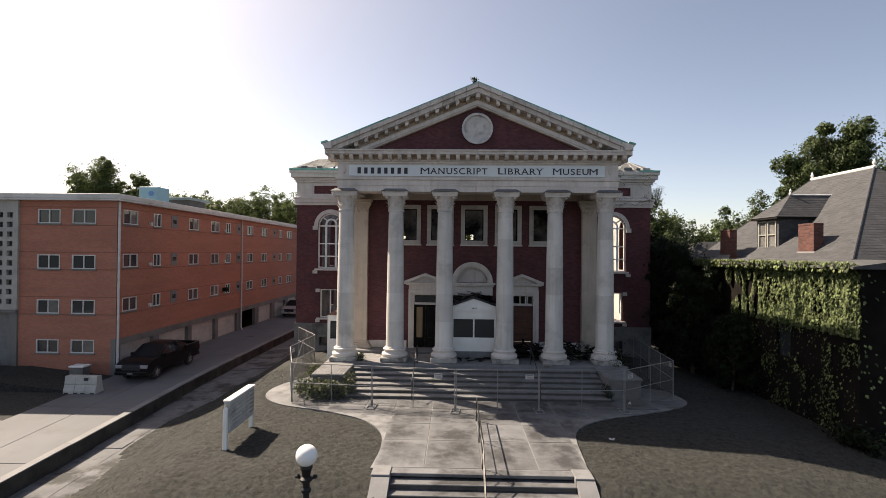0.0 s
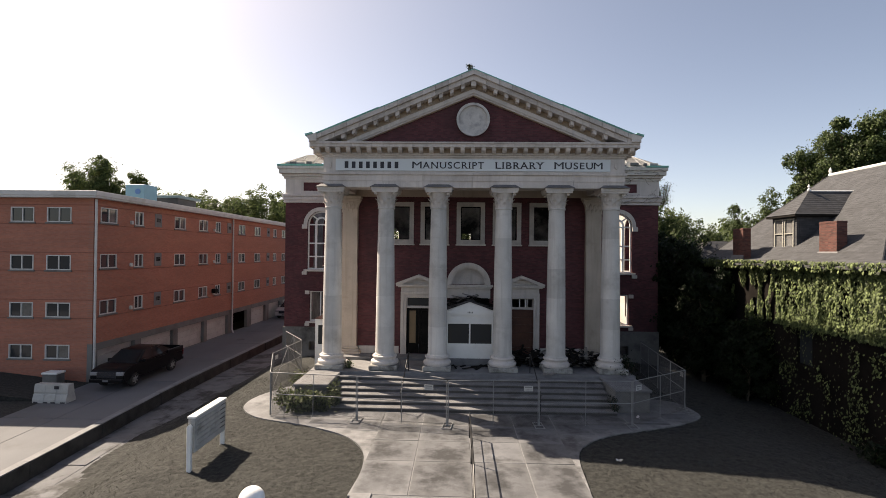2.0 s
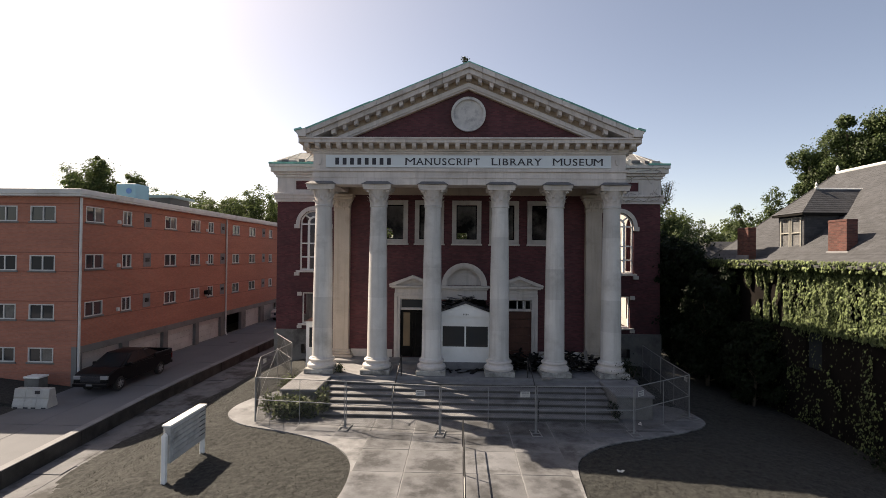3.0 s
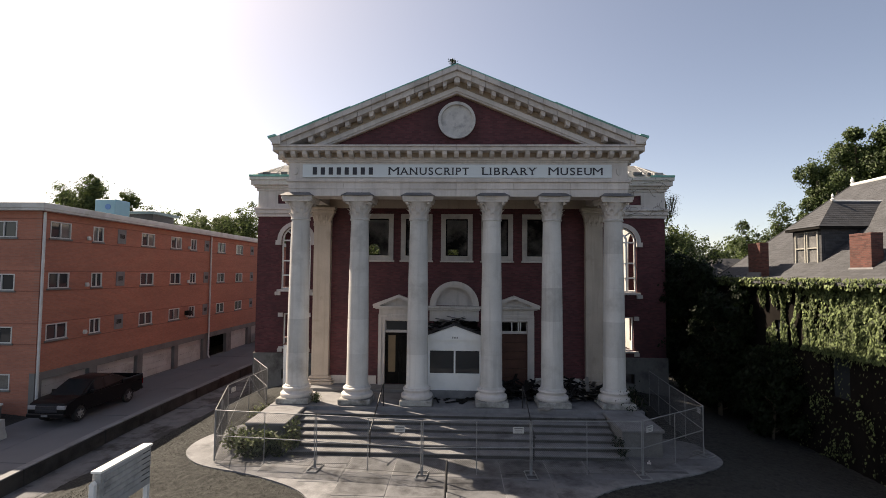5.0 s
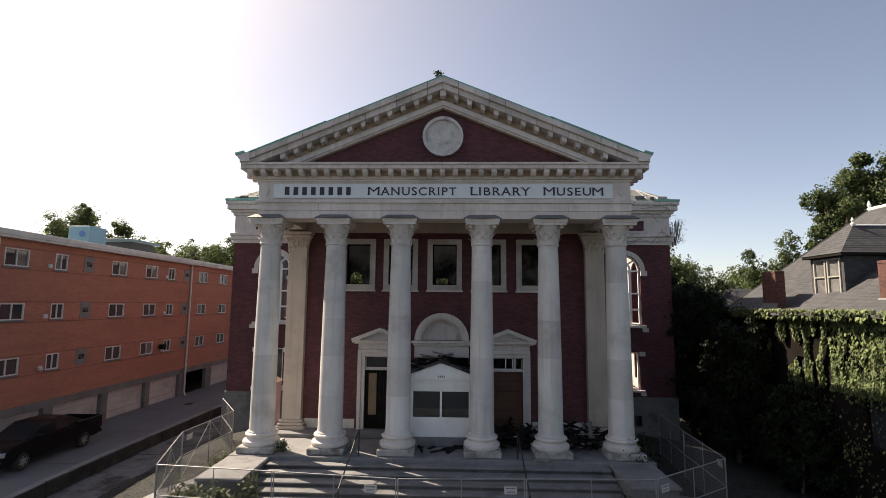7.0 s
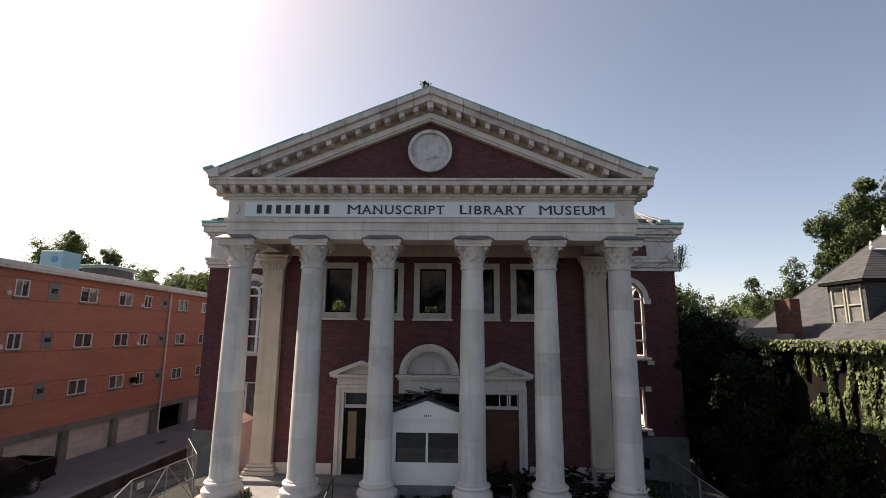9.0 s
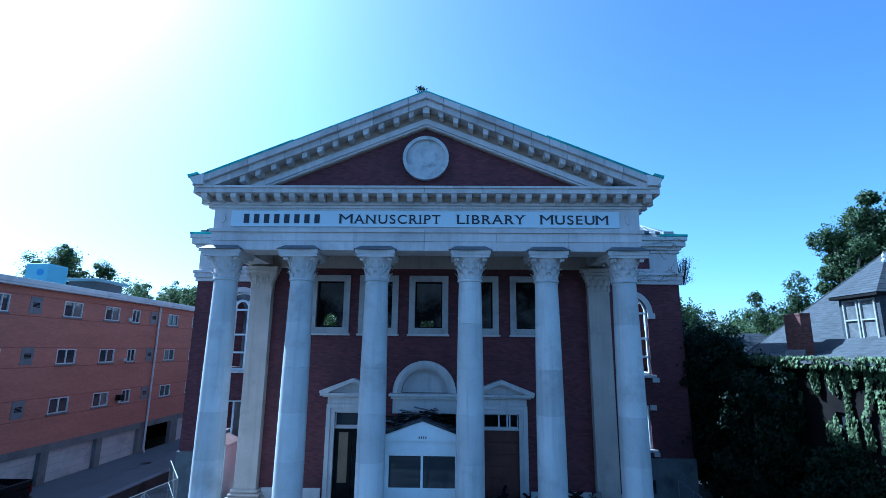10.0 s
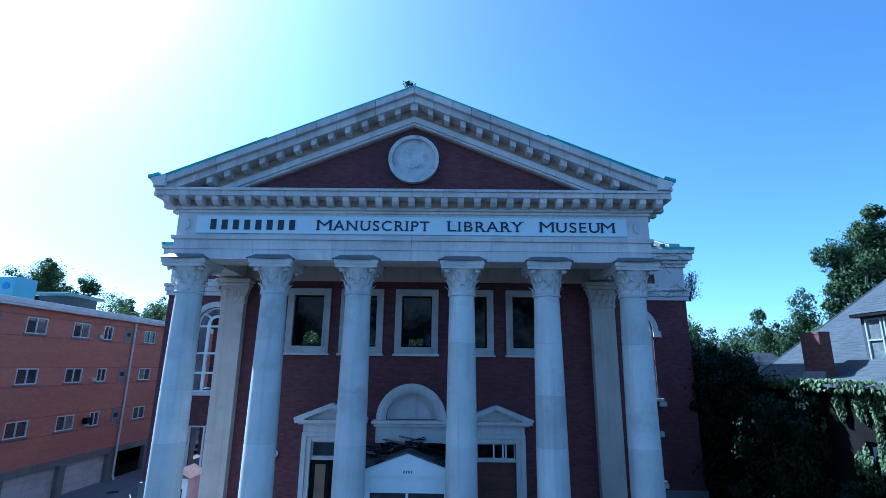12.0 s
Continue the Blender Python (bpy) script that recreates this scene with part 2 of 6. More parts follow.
def box(bm, x0, x1, y0, y1, z0, z1, bevel=0.0):
    vs = [bm.verts.new(c) for c in ((x0, y0, z0), (x1, y0, z0), (x1, y1, z0), (x0, y1, z0), (x0, y0, z1), (x1, y0, z1), (x1, y1, z1), (x0, y1, z1))]
    fs = [bm.faces.new([vs[i] for i in q]) for q in ((3, 2, 1, 0), (4, 5, 6, 7), (0, 1, 5, 4), (1, 2, 6, 5), (2, 3, 7, 6), (3, 0, 4, 7))]
    if bevel:
        es = {e for f in fs for e in f.edges}
        bmesh.ops.bevel(bm, geom=list(es), offset=bevel, segments=1, affect="EDGES")
    return bm


def prism(bm, outline, axis, a, b):
    """An outline in the plane across axis ('x': (y, z), 'y': (x, z), 'z': (x, y)), drawn out from a to b."""
    place = {"x": lambda p, d: (d, p[0], p[1]), "y": lambda p, d: (p[0], d, p[1]), "z": lambda p, d: (p[0], p[1], d)}[axis]
    lo = [bm.verts.new(place(p, a)) for p in outline]
    hi = [bm.verts.new(place(p, b)) for p in outline]
    n = len(outline)
    bm.faces.new(lo[::-1])
    bm.faces.new(hi)
    for i in range(n):
        bm.faces.new((lo[i], lo[(i + 1) % n], hi[(i + 1) % n], hi[i]))
    return bm


def lathe(bm, profile, segs=32, at=(0, 0, 0)):
    """Turns (radius, height) rows about a standing axis."""
    rings = []
    for r, z in profile:
        rings.append([bm.verts.new((at[0] + r * math.cos(2 * math.pi * i / segs), at[1] + r * math.sin(2 * math.pi * i / segs), at[2] + z)) for i in range(segs)])
    for a, b in zip(rings, rings[1:]):
        for i in range(segs):
            bm.faces.new((a[i], a[(i + 1) % segs], b[(i + 1) % segs], b[i]))
    bm.faces.new(rings[0][::-1])
    bm.faces.new(rings[-1])
    return bm


def rod(bm, p, q, r, segs=6):
    """A round bar from p to q."""
    p, q = Vector(p), Vector(q)
    d = (q - p).normalized()
    u = d.orthogonal().normalized()
    v = d.cross(u)
    ends = [[bm.verts.new(c + r * (math.cos(2 * math.pi * i / segs) * u + math.sin(2 * math.pi * i / segs) * v)) for i in range(segs)] for c in (p, q)]
    for i in range(segs):
        bm.faces.new((ends[0][i], ends[0][(i + 1) % segs], ends[1][(i + 1) % segs], ends[1][i]))
    bm.faces.new(ends[0][::-1])
    bm.faces.new(ends[1])
    return bm


def pierced(bm, x0, x1, z0, z1, y0, y1, holes, flip=False):
    """One wall from x0 to x1 with rectangular or round-headed holes (x0, x1, z0, z1, arched); flip: it runs along y and is thick in x."""
    xs, zs = {x0, x1}, {z0, z1}
    for h in holes:
        xs |= {h[0], h[1]}
        zs |= {h[2], h[3]}
        if len(h) > 4 and h[4]:
            xs.add((h[0] + h[1]) / 2)
            zs.add(h[3] - (h[1] - h[0]) / 2)
    xs, zs = sorted({round(v, 4) for v in xs if x0 <= v <= x1}), sorted({round(v, 4) for v in zs if z0 <= v <= z1})
    solid = {}
    for i, (a, b) in enumerate(zip(xs, xs[1:])):
        for j, (c, d) in enumerate(zip(zs, zs[1:])):
            u, w = (a + b) / 2, (c + d) / 2
            solid[i, j] = not any(h[0] < u < h[1] and h[2] < w < h[3] for h in holes)
    pool = {}

    def v(x, y, z):
        key = (round(x, 4), round(y, 4), round(z, 4))
        if key not in pool:
            pool[key] = bm.verts.new((y, x, z) if flip else (x, y, z))
        return pool[key]
    for (i, j), full in solid.items():
        if not full:
            continue
        a, b, c, d = xs[i], xs[i + 1], zs[j], zs[j + 1]
        for y in (y0, y1):
            bm.faces.new((v(a, y, c), v(b, y, c), v(b, y, d), v(a, y, d)))
        for di, dj, p, q in ((-1, 0, (a, c), (a, d)), (1, 0, (b, c), (b, d)), (0, -1, (a, c), (b, c)), (0, 1, (a, d), (b, d))):
            if not solid.get((i + di, j + dj), False):
                bm.faces.new((v(p[0], y0, p[1]), v(q[0], y0, q[1]), v(q[0], y1, q[1]), v(p[0], y1, p[1])))
    for h in holes:
        if len(h) > 4 and h[4]:
            cx, r, zc = (h[0] + h[1]) / 2, (h[1] - h[0]) / 2, h[3] - (h[1] - h[0]) / 2
            for s in (-1, 1):
                arc = [(cx + s * r * math.sin(k * math.pi / 20), zc + r * math.cos(k * math.pi / 20)) for k in range(11)]
                pts = arc + [(cx + s * r, h[3])]
                for y in (y0, y1):
                    bm.faces.new([v(p[0], y, p[1]) for p in pts])
                for p, q in zip(arc, arc[1:]):
                    bm.faces.new((v(p[0], y0, p[1]), v(q[0], y0, q[1]), v(q[0], y1, q[1]), v(p[0], y1, p[1])))
    return bm


def frame_of(bm, x0, x1, z0, z1, w, y0, y1, bevel=0.0):
    """A rectangular ring with mitred corners."""
    rings = [[bm.verts.new((x, y, z)) for x, z in ((a, c), (b, c), (b, d), (a, d))] for y in (y0, y1) for a, b, c, d in ((x0, x1, z0, z1), (x0 + w, x1 - w, z0 + w, z1 - w))]
    o0, i0, o1, i1 = rings
    for k in range(4):
        n = (k + 1) % 4
        bm.faces.new((o0[k], o0[n], i0[n], i0[k]))
        bm.faces.new((o1[k], o1[n], i1[n], i1[k]))
        bm.faces.new((o0[k], o0[n], o1[n], o1[k]))
        bm.faces.new((i0[k], i0[n], i1[n], i1[k]))
    return bm

# ---- ground ----
def smooth(a, b, v):
    t = min(1, max(0, (v - a) / (b - a)))
    return t * t * (3 - 2 * t)


def fall(y):
    """How far the driveway and alley drop towards the street."""
    return -0.4 * min(1.6, max(0, (30 - y) / 13))


def ground_z(x, y):
    z = -0.66
    z -= 0.12 * smooth(6.5, 9.3, -x) * smooth(21.5, 19.8, y) + 1.40 * smooth(10.0, 15.3, -x)
    z -= 0.8 * smooth(9.0, 17.0, x)
    if -3.3 < x < 2.9 and 12.5 < y < 15.7:
        return -3.2
    z -= 1.25 * smooth(16.0, 10.5, y) * (1 - 0.7 * smooth(8.6, 14.2, -x))
    if x < -10:
        z += fall(y) * smooth(10, 14.5, -x)
        toe = 15.5 - 0.95 * smooth(23.6, 27.6, y) - 0.5 * smooth(27.6, 32, y)
        z -= 0.5 * smooth(toe - 0.3, toe + 0.15, -x)
    if y > 36 and abs(x) < 13:
        z -= 0.3
    return z


def tilted(bm):
    for v in bm.verts:
        v.co.z += fall(v.co.y)
    return bm


def spaced(lo, hi, step, far):
    v = list(np.arange(lo, hi + 1e-6, step))
    d = step
    while v[-1] < far:
        d *= 1.5
        v.append(v[-1] + d)
    d = step
    while v[0] > -far:
        d *= 1.5
        v.insert(0, v[0] - d)
    return v


GX, GY = spaced(-15.5, 16.5, 0.075, 2600), spaced(8, 28, 0.075, 2600)


def tussock(x, y):
    """The small unevenness of the turf."""
    if abs(x) > 20 or not 4 < y < 40:
        return 0.0
    return 0.02 * noise.noise(Vector((x * 0.9, y * 0.9, 0))) + 0.03 * noise.noise(Vector((x * 3.6, y * 3.6, 2))) + 0.036 * noise.noise(Vector((x * 7.6, y * 7.6, 7)))


verts = [(x, y, ground_z(x, y) + tussock(x, y)) for y in GY for x in GX]
nx = len(GX)
faces = [(j * nx + i, j * nx + i + 1, (j + 1) * nx + i + 1, (j + 1) * nx + i) for j in range(len(GY) - 1) for i in range(nx - 1)]
me = bpy.data.meshes.new("ground")
me.from_pydata(verts, [], faces)
me.polygons.foreach_set("use_smooth", [True] * len(faces))
me.materials.append(LAWN)
ground = new("ground", me)
tagged(ground, "mown dry grass lawn sloping down beside the alley", "lawn", kind="structure")

# driveway of the apartment block, its edge wall and the sunken alley
driveway = thing("driveway", "pale concrete driveway in wide slabs beside the garages", "driveway", kind="structure")
for y0, y1 in [(-6 + 6.1 * k, 0.08 + 6.1 * k) for k in range(15)]:
    for x0, x1 in ((-22.2, -19.6), (-19.58, -17.12)):
        bm = B()
        box(bm, x0, x1, y0, y1 - 0.02, -2.6, -1.6, 0.01)
        part("slab", tilted(bm), DRIVE, driveway)
bm = B()
box(bm, -60, -22.22, -6, 22.6, -2.6, -1.62, 0.01)
tagged(part("pavement", tilted(bm), DRIVE), "pale concrete forecourt in front of the apartment block", "pavement", kind="structure")
# dark blotched concrete of the wall blocks, much darker than the coping
WALL_DARK = surface("dark_block_concrete", (0.048, 0.047, 0.044), 0.9, 0.3, 1.2, 25, 0.4, stain=(0.018, 0.018, 0.016), stain_scale=0.8, stain_cut=(0.45, 0.65))
edge = thing("retaining_wall", "low weathered concrete edge wall along the driveway", "low wall", kind="structure")
r = random.Random(4)
y = -6.0
while y < 78:
    n = 3.0 + r.random() * 1.5
    bm = B()
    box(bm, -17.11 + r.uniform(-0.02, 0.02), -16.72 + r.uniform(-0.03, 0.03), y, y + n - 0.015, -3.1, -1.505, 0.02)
    blk = part("wall_block", tilted(bm), WALL_DARK, edge)
    bm = B()
    box(bm, -17.10, -16.74, y + 0.01, y + n - 0.025, -1.50, -1.455 + r.uniform(-0.01, 0.01), 0.01)
    part("coping", tilted(bm), KERB, blk)
    y += n
alley = thing("alley", "cracked stained concrete alley below the edge wall", "alley", kind="structure")
y = -6.0
while y < 78:
    n = 2.2 + r.random() * 1.6
    z = -2.12 + r.uniform(-0.02, 0.02)
    bm = B()
    box(bm, -16.71, -15.4 + r.uniform(-0.1, 0.1), y, y + n - 0.015, -3.0, z, 0.012)
    part("slab", tilted(bm), CONC_OLD, alley)
    bm = B()
    box(bm, -15.49, -14.0 + r.uniform(-0.25, 0.1), y + 0.7, y + n + 0.68, -3.0, z - 0.012, 0.012)
    part("slab", tilted(bm), CONC_OLD, alley)
    y += n

# concrete walk: slabs in front of the steps
WALK = -0.6
plaza = thing("walkway", "stained concrete walk in large slabs before the steps", "walkway", kind="structure")
bm = B()
outline = [(-3.75, 15.6), (3.15, 15.6), (3.25, 16.6), (3.4, 18.4), (3.75, 19.45), (4.9, 20.6), (6.8, 21.3), (8.3, 21.95), (9.45, 22.6), (9.95, 23.5), (9.3, 26.0), (-8.6, 27.5),
           (-10.1, 25.0), (-10.2, 23.3), (-9.5, 22.25), (-8.5, 21.6), (-6.9, 21.2), (-4.9, 20.2), (-4.1, 19.2), (-3.75, 18.3), (-3.65, 17.0)]
for _ in range(3):
    soft = [outline[1]]
    for (x0, y0), (x1, y1) in zip(outline[1:], outline[2:]):
        soft += [(x0 * 0.75 + x1 * 0.25, y0 * 0.75 + y1 * 0.25), (x0 * 0.25 + x1 * 0.75, y0 * 0.25 + y1 * 0.75)]
    outline = [outline[0]] + soft + [outline[-1]]
prism(bm, outline, "z", WALK - 0.4, WALK - 0.012)
part("slab_bed", bm, surface("walk_joint_mortar", (0.185, 0.188, 0.194), 0.9, 0.25, 0.9, 30, 0.35, stain=(0.062, 0.063, 0.066), stain_scale=0.8, stain_cut=(0.45, 0.66)), plaza)
r = random.Random(7)
cols_x = [-3.68, -2.04, -0.19, 1.6, 3.2]
rows_y = [15.65, 17.94, 19.68, 21.2, 22.84]
for i in range(4):
    for j in range(4):
        bm = B()
        box(bm, cols_x[i] + 0.014, cols_x[i + 1] - 0.014, rows_y[j] + 0.014, rows_y[j + 1] - 0.014, WALK - 0.1, WALK + r.uniform(-0.004, 0.006), 0.01)
        part("slab", bm, CONCRETE, plaza)
for x0, x1, y0 in ((-5.0, -3.70, 20.6), (-6.6, -5.02, 21.25), (-8.2, -6.62, 21.7), (3.22, 4.6, 20.6), (4.62, 6.3, 21.3), (6.32, 8.0, 21.9), (8.02, 9.3, 22.6)):
    for y0, y1 in ((y0, 22.1), (22.12, 23.3)):
        if y1 - y0 < 0.1:
            continue
        y0 = max(y0, 22.6) if x1 > 9 else y0
        bm = B()
        box(bm, x0 + 0.01, x1 - 0.01, y0 + 0.01, y1, WALK - 0.1, WALK + r.uniform(-0.005, 0.005), 0.012)
        part("slab", bm, CONCRETE, plaza)

# lower steps down to the street, with stone cheeks
lower = thing("lower_steps", "stone steps with pale cheek walls and risers darkened for shade", "steps", kind="structure")
for k in range(8):
    bm = B()
    z = WALK - 0.165 * k
    box(bm, -3.05, 2.6, 15.24 - 0.36 * (k + 1), 15.24 - 0.36 * k + 0.1, z - 0.215, z - 0.165, 0.012)
    st = part("step", bm, CONCRETE, lower)
    # front of the step, coloured darker than its tread for shade
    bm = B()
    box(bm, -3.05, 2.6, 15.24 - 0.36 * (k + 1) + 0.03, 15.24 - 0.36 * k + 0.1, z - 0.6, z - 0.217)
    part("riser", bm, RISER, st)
bm = B()
box(bm, -3.05, 2.6, 15.24, 15.61, WALK - 0.1, WALK + 0.004, 0.012)
part("landing_edge", bm, CONCRETE, lower)
for x0, x1 in ((-3.62, -3.06), (2.61, 3.17)):
    bm = B()
    box(bm, x0 - 0.02, x1 + 0.0, 15.02, 15.68, WALK - 0.6, WALK + 0.04, 0.015)
    part("cheek_cap", bm, KERB, lower)
    bm = B()
    prism(bm, [(15.0, WALK - 0.9), (15.0, WALK - 0.02), (12.6, WALK - 1.12), (12.6, WALK - 2.4)], "x", x0, x1)
    part("cheek_wall", bm, KERB, lower)

# ---- museum ----
museum = thing("museum_building", "dark brick classical building with white columned portico, partly burnt", "building")
FLOOR, XC, YC = 0.42, -0.04, 26.5
WALL_Y, WING_Y = 29.3, 34.8

# porch floor, steps and pedestals
bm = B()
box(bm, -7.9, 7.9, 25.62, 34.7, -1.0, FLOOR, 0.015)
part("porch_floor", bm, STEPSTONE, museum)
bm = B()
box(bm, -7.5, 7.5, 28.2, WALL_Y, FLOOR, FLOOR + 0.15, 0.015)
part("threshold_step", bm, STEPSTONE, museum)
N, RISE, Y0, Y1 = 7, (FLOOR - WALK) / 7, 22.86, 25.62
for k in range(N - 1):
    bm = B()
    y0 = Y0 + (Y1 - Y0) / (N - 1) * k
    z1 = WALK + RISE * (k + 1)
    box(bm, -6.32, 6.15, y0, y0 + (Y1 - Y0) / (N - 1) + 0.12, z1 - 0.05, z1, 0.012)
    st = part("step", bm, STEPSTONE, museum)
    # shade on the step front is put into the riser's colour
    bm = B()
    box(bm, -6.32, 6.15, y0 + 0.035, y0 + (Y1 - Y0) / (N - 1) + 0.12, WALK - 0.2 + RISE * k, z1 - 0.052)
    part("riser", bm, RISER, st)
for x0, x1 in ((-7.92, -6.33), (6.16, 7.76)):
    bm = B()
    box(bm, x0 + 0.06, x1 - 0.06, 23.36, 25.9, WALK - 0.3, 0.27, 0.02)
    part("pedestal", bm, PEDESTAL, museum)
    bm = B()
    box(bm, x0, x1, 23.28, 25.96, 0.27, 0.40, 0.03)
    part("pedestal_cap", bm, STEPSTONE, museum)

# columns
COLS = [XC + s * d for d in (6.97, 4.28, 1.63) for s in (-1, 1)]


def drum_meshes():
    """The shaft in five drums, thinning upwards, with fine open joints."""
    h0, h1, joints = 1.13, 8.42, [1.13, 2.55, 4.05, 5.5, 7.0, 8.42]
    radius = lambda z: 0.475 - 0.085 * ((z - h0) / (h1 - h0)) ** 1.8
    made = []
    for k, (a, b) in enumerate(zip(joints, joints[1:])):
        prof = [(radius(z), z) for z in [a + (b - a - 0.004) * i / 4 for i in range(5)]]
        if k == 0:
            prof = [(0.52, h0 - 0.03), (0.52, h0 + 0.02), (0.485, h0 + 0.07)] + prof[1:]
        if k == 4:
            prof = prof + [(0.43, h1 + 0.01), (0.44, h1 + 0.05), (0.42, h1 + 0.09)]
        made.append(shell("drum", lathe(B(), prof, 40), SHAFT, True))
    return made


def base_mesh():
    bm = B()
    prof = [(0.66, 0.24), (0.69, 0.29), (0.70, 0.35), (0.68, 0.41), (0.63, 0.44), (0.58, 0.47), (0.56, 0.52), (0.58, 0.56), (0.61, 0.59), (0.62, 0.63), (0.60, 0.67), (0.55, 0.69)]
    lathe(bm, [(r, FLOOR + z) for r, z in prof], 40)
    return shell("column_base", bm, STONE, True)


def leaf_shape(bm, a, r0, z0, h, w, curl):
    """One curling acanthus leaf on the bell of a capital."""
    ca, sa = math.cos(a), math.sin(a)
    rows = []
    for k in range(5):
        u = k / 4
        r = r0 + 0.03 + curl * u ** 3
        z = z0 + h * (u if u < 1 else 0.93)
        ww = w * (1 - 0.55 * u ** 2)
        rows.append([bm.verts.new((r * ca - s * ww * sa, r * sa + s * ww * ca, z - (0.03 if s else 0))) for s in (-1, 0, 1)])
        for v, s in zip(rows[-1], (-1, 0, 1)):
            if s:
                v.co.x -= 0.03 * ca
                v.co.y -= 0.03 * sa
    for p, q in zip(rows, rows[1:]):
        for i in range(2):
            bm.faces.new((p[i], p[i + 1], q[i + 1], q[i]))


def capital_mesh():
    bm = B()
    z0, z1 = 8.52, 9.22
    prof = [(0.40, z0), (0.41, z0 + 0.25), (0.44, z0 + 0.45), (0.52, z1 - 0.06), (0.56, z1)]
    lathe(bm, prof, 32)
    for k in range(8):
        leaf_shape(bm, k * math.pi / 4, 0.40, z0, 0.26, 0.13, 0.13)
        leaf_shape(bm, (k + 0.5) * math.pi / 4, 0.41, z0 + 0.14, 0.30, 0.11, 0.15)
        leaf_shape(bm, (k + 0.25) * math.pi / 4, 0.43, z0 + 0.36, 0.24, 0.05, 0.10)
        leaf_shape(bm, (k - 0.25) * math.pi / 4, 0.43, z0 + 0.36, 0.24, 0.05, 0.10)
    for k in range(4):
        a = math.pi / 4 + k * math.pi / 2
        for s in (-1, 1):
            b = a + s * 0.16
            leaf_shape(bm, b, 0.45, z0 + 0.36, 0.33, 0.06, 0.19)
        c = Vector((0.67 * math.cos(a), 0.67 * math.sin(a), z1 - 0.055))
        rod(bm, c - Vector((math.sin(a), -math.cos(a), 0)) * 0.06, c + Vector((math.sin(a), -math.cos(a), 0)) * 0.06, 0.062, 10)
    # abacus with hollowed sides
    pts = []
    for k in range(4):
        a = k * math.pi / 2 - math.pi / 4
        b = a + math.pi / 2
        p, q = Vector((0.94 * math.cos(a), 0.94 * math.sin(a))), Vector((0.94 * math.cos(b), 0.94 * math.sin(b)))
        m = (p + q) / 2
        for u in (0.04, 0.25, 0.5, 0.75, 0.96):
            c = p.lerp(q, u)
            pts.append(tuple(c - m.normalized() * 0.10 * math.sin(math.pi * u)))
    prism(bm, pts, "z", z1, z1 + 0.10)
    prism(bm, [(x * 1.05, y * 1.05) for x, y in pts], "z", z1 + 0.10, z1 + 0.24)
    return shell("capital", bm, STONE)


DRUMS, CBASE, CAPITAL = drum_meshes(), base_mesh(), capital_mesh()
PLINTH = shell("column_plinth", box(B(), -0.70, 0.70, -0.70, 0.70, FLOOR, FLOOR + 0.24, 0.03), PLINTHSTONE)
for x in sorted(COLS):
    col = new("column")
    col.parent, col.location = museum, (x, YC, 0)
    tagged(col, "tall white stone column with leafy capital")
    piece("column_base", CBASE, Matrix(), col)
    piece("column_plinth", PLINTH, Matrix(), col)
    for me in DRUMS:
        piece("drum", me, pose(0, 0, 0, 0, 0, 40 * (x % 3)), col)
    piece("capital", CAPITAL, Matrix(), col)

# lead weathering over each abacus
bm = B()
vs = [[bm.verts.new((h * a, h * b - d, z)) for a, b in ((-1, -1), (1, -1), (1, 1), (-1, 1))] for h, z, d in ((0.74, 9.461, 0.0), (0.52, 9.62, 0.0))]
for i in range(4):
    bm.faces.new((vs[0][i], vs[0][(i + 1) % 4], vs[1][(i + 1) % 4], vs[1][i]))
bm.faces.new(vs[1])
bm.faces.new(vs[0][::-1])
LEADCAP = shell("abacus_weathering", bm, LEAD)
for x in sorted(COLS):
    piece("abacus_weathering", LEADCAP, pose(x, YC, 0), museum)


def coursed(name, x0, x1, y0, y1, z0, z1, step, seed, material=None):
    """A band of stone blocks with open joints."""
    r = random.Random(seed)
    n = max(1, round((x1 - x0) / step))
    for k in range(n):
        bm = B()
        a, b = x0 + (x1 - x0) * k / n, x0 + (x1 - x0) * (k + 1) / n
        d = r.uniform(-0.003, 0.003)
        box(bm, a + 0.003, b - 0.003, y0 + d, y1, z0, z1, 0.004)
        part(name, bm, material or STONE_PIECE, museum)


# entablature of the portico
EX, EF = 7.42, 26.0
for x0, x1 in ((-EX, -EX + 1.0), (EX - 1.0, EX)):
    bm = B()
    box(bm, x0, x1, 27.0, WALL_Y - 0.09, 9.46, 10.08)
    part("side_architrave", bm, STONE, museum)
coursed("architrave_block", -EX, EX, EF, 27.0, 9.46, 9.78, 2.45, 1)
coursed("architrave_block", -EX - 0.03, EX + 0.03, EF - 0.03, 27.0, 9.78, 10.08, 2.45, 2)
coursed("architrave_mould", -EX - 0.10, EX + 0.10, EF - 0.10, 27.0, 10.08, 10.2, 1.9, 3)
bm = B()
box(bm, -EX, EX, EF, WALL_Y + 0.4, 10.2, 10.95)
part("frieze", bm, STONE, museum)
bm = B()
box(bm, XC - 6.76, XC + 6.76, EF - 0.05, EF - 0.002, 10.28, 10.86, 0.01)
panel = part("name_panel", bm, SIGNWHITE, museum, "long white panel with dark serif lettering")
for s in (-1, 1):
    bm = B()
    ring = [(XC + s * 7.08 + 0.11 * math.cos(k * math.pi / 8), 10.57 + 0.17 * math.sin(k * math.pi / 8)) for k in range(16)]
    prism(bm, ring, "y", EF - 0.05, EF - 0.002)
    part("roundel", bm, STONE, museum)


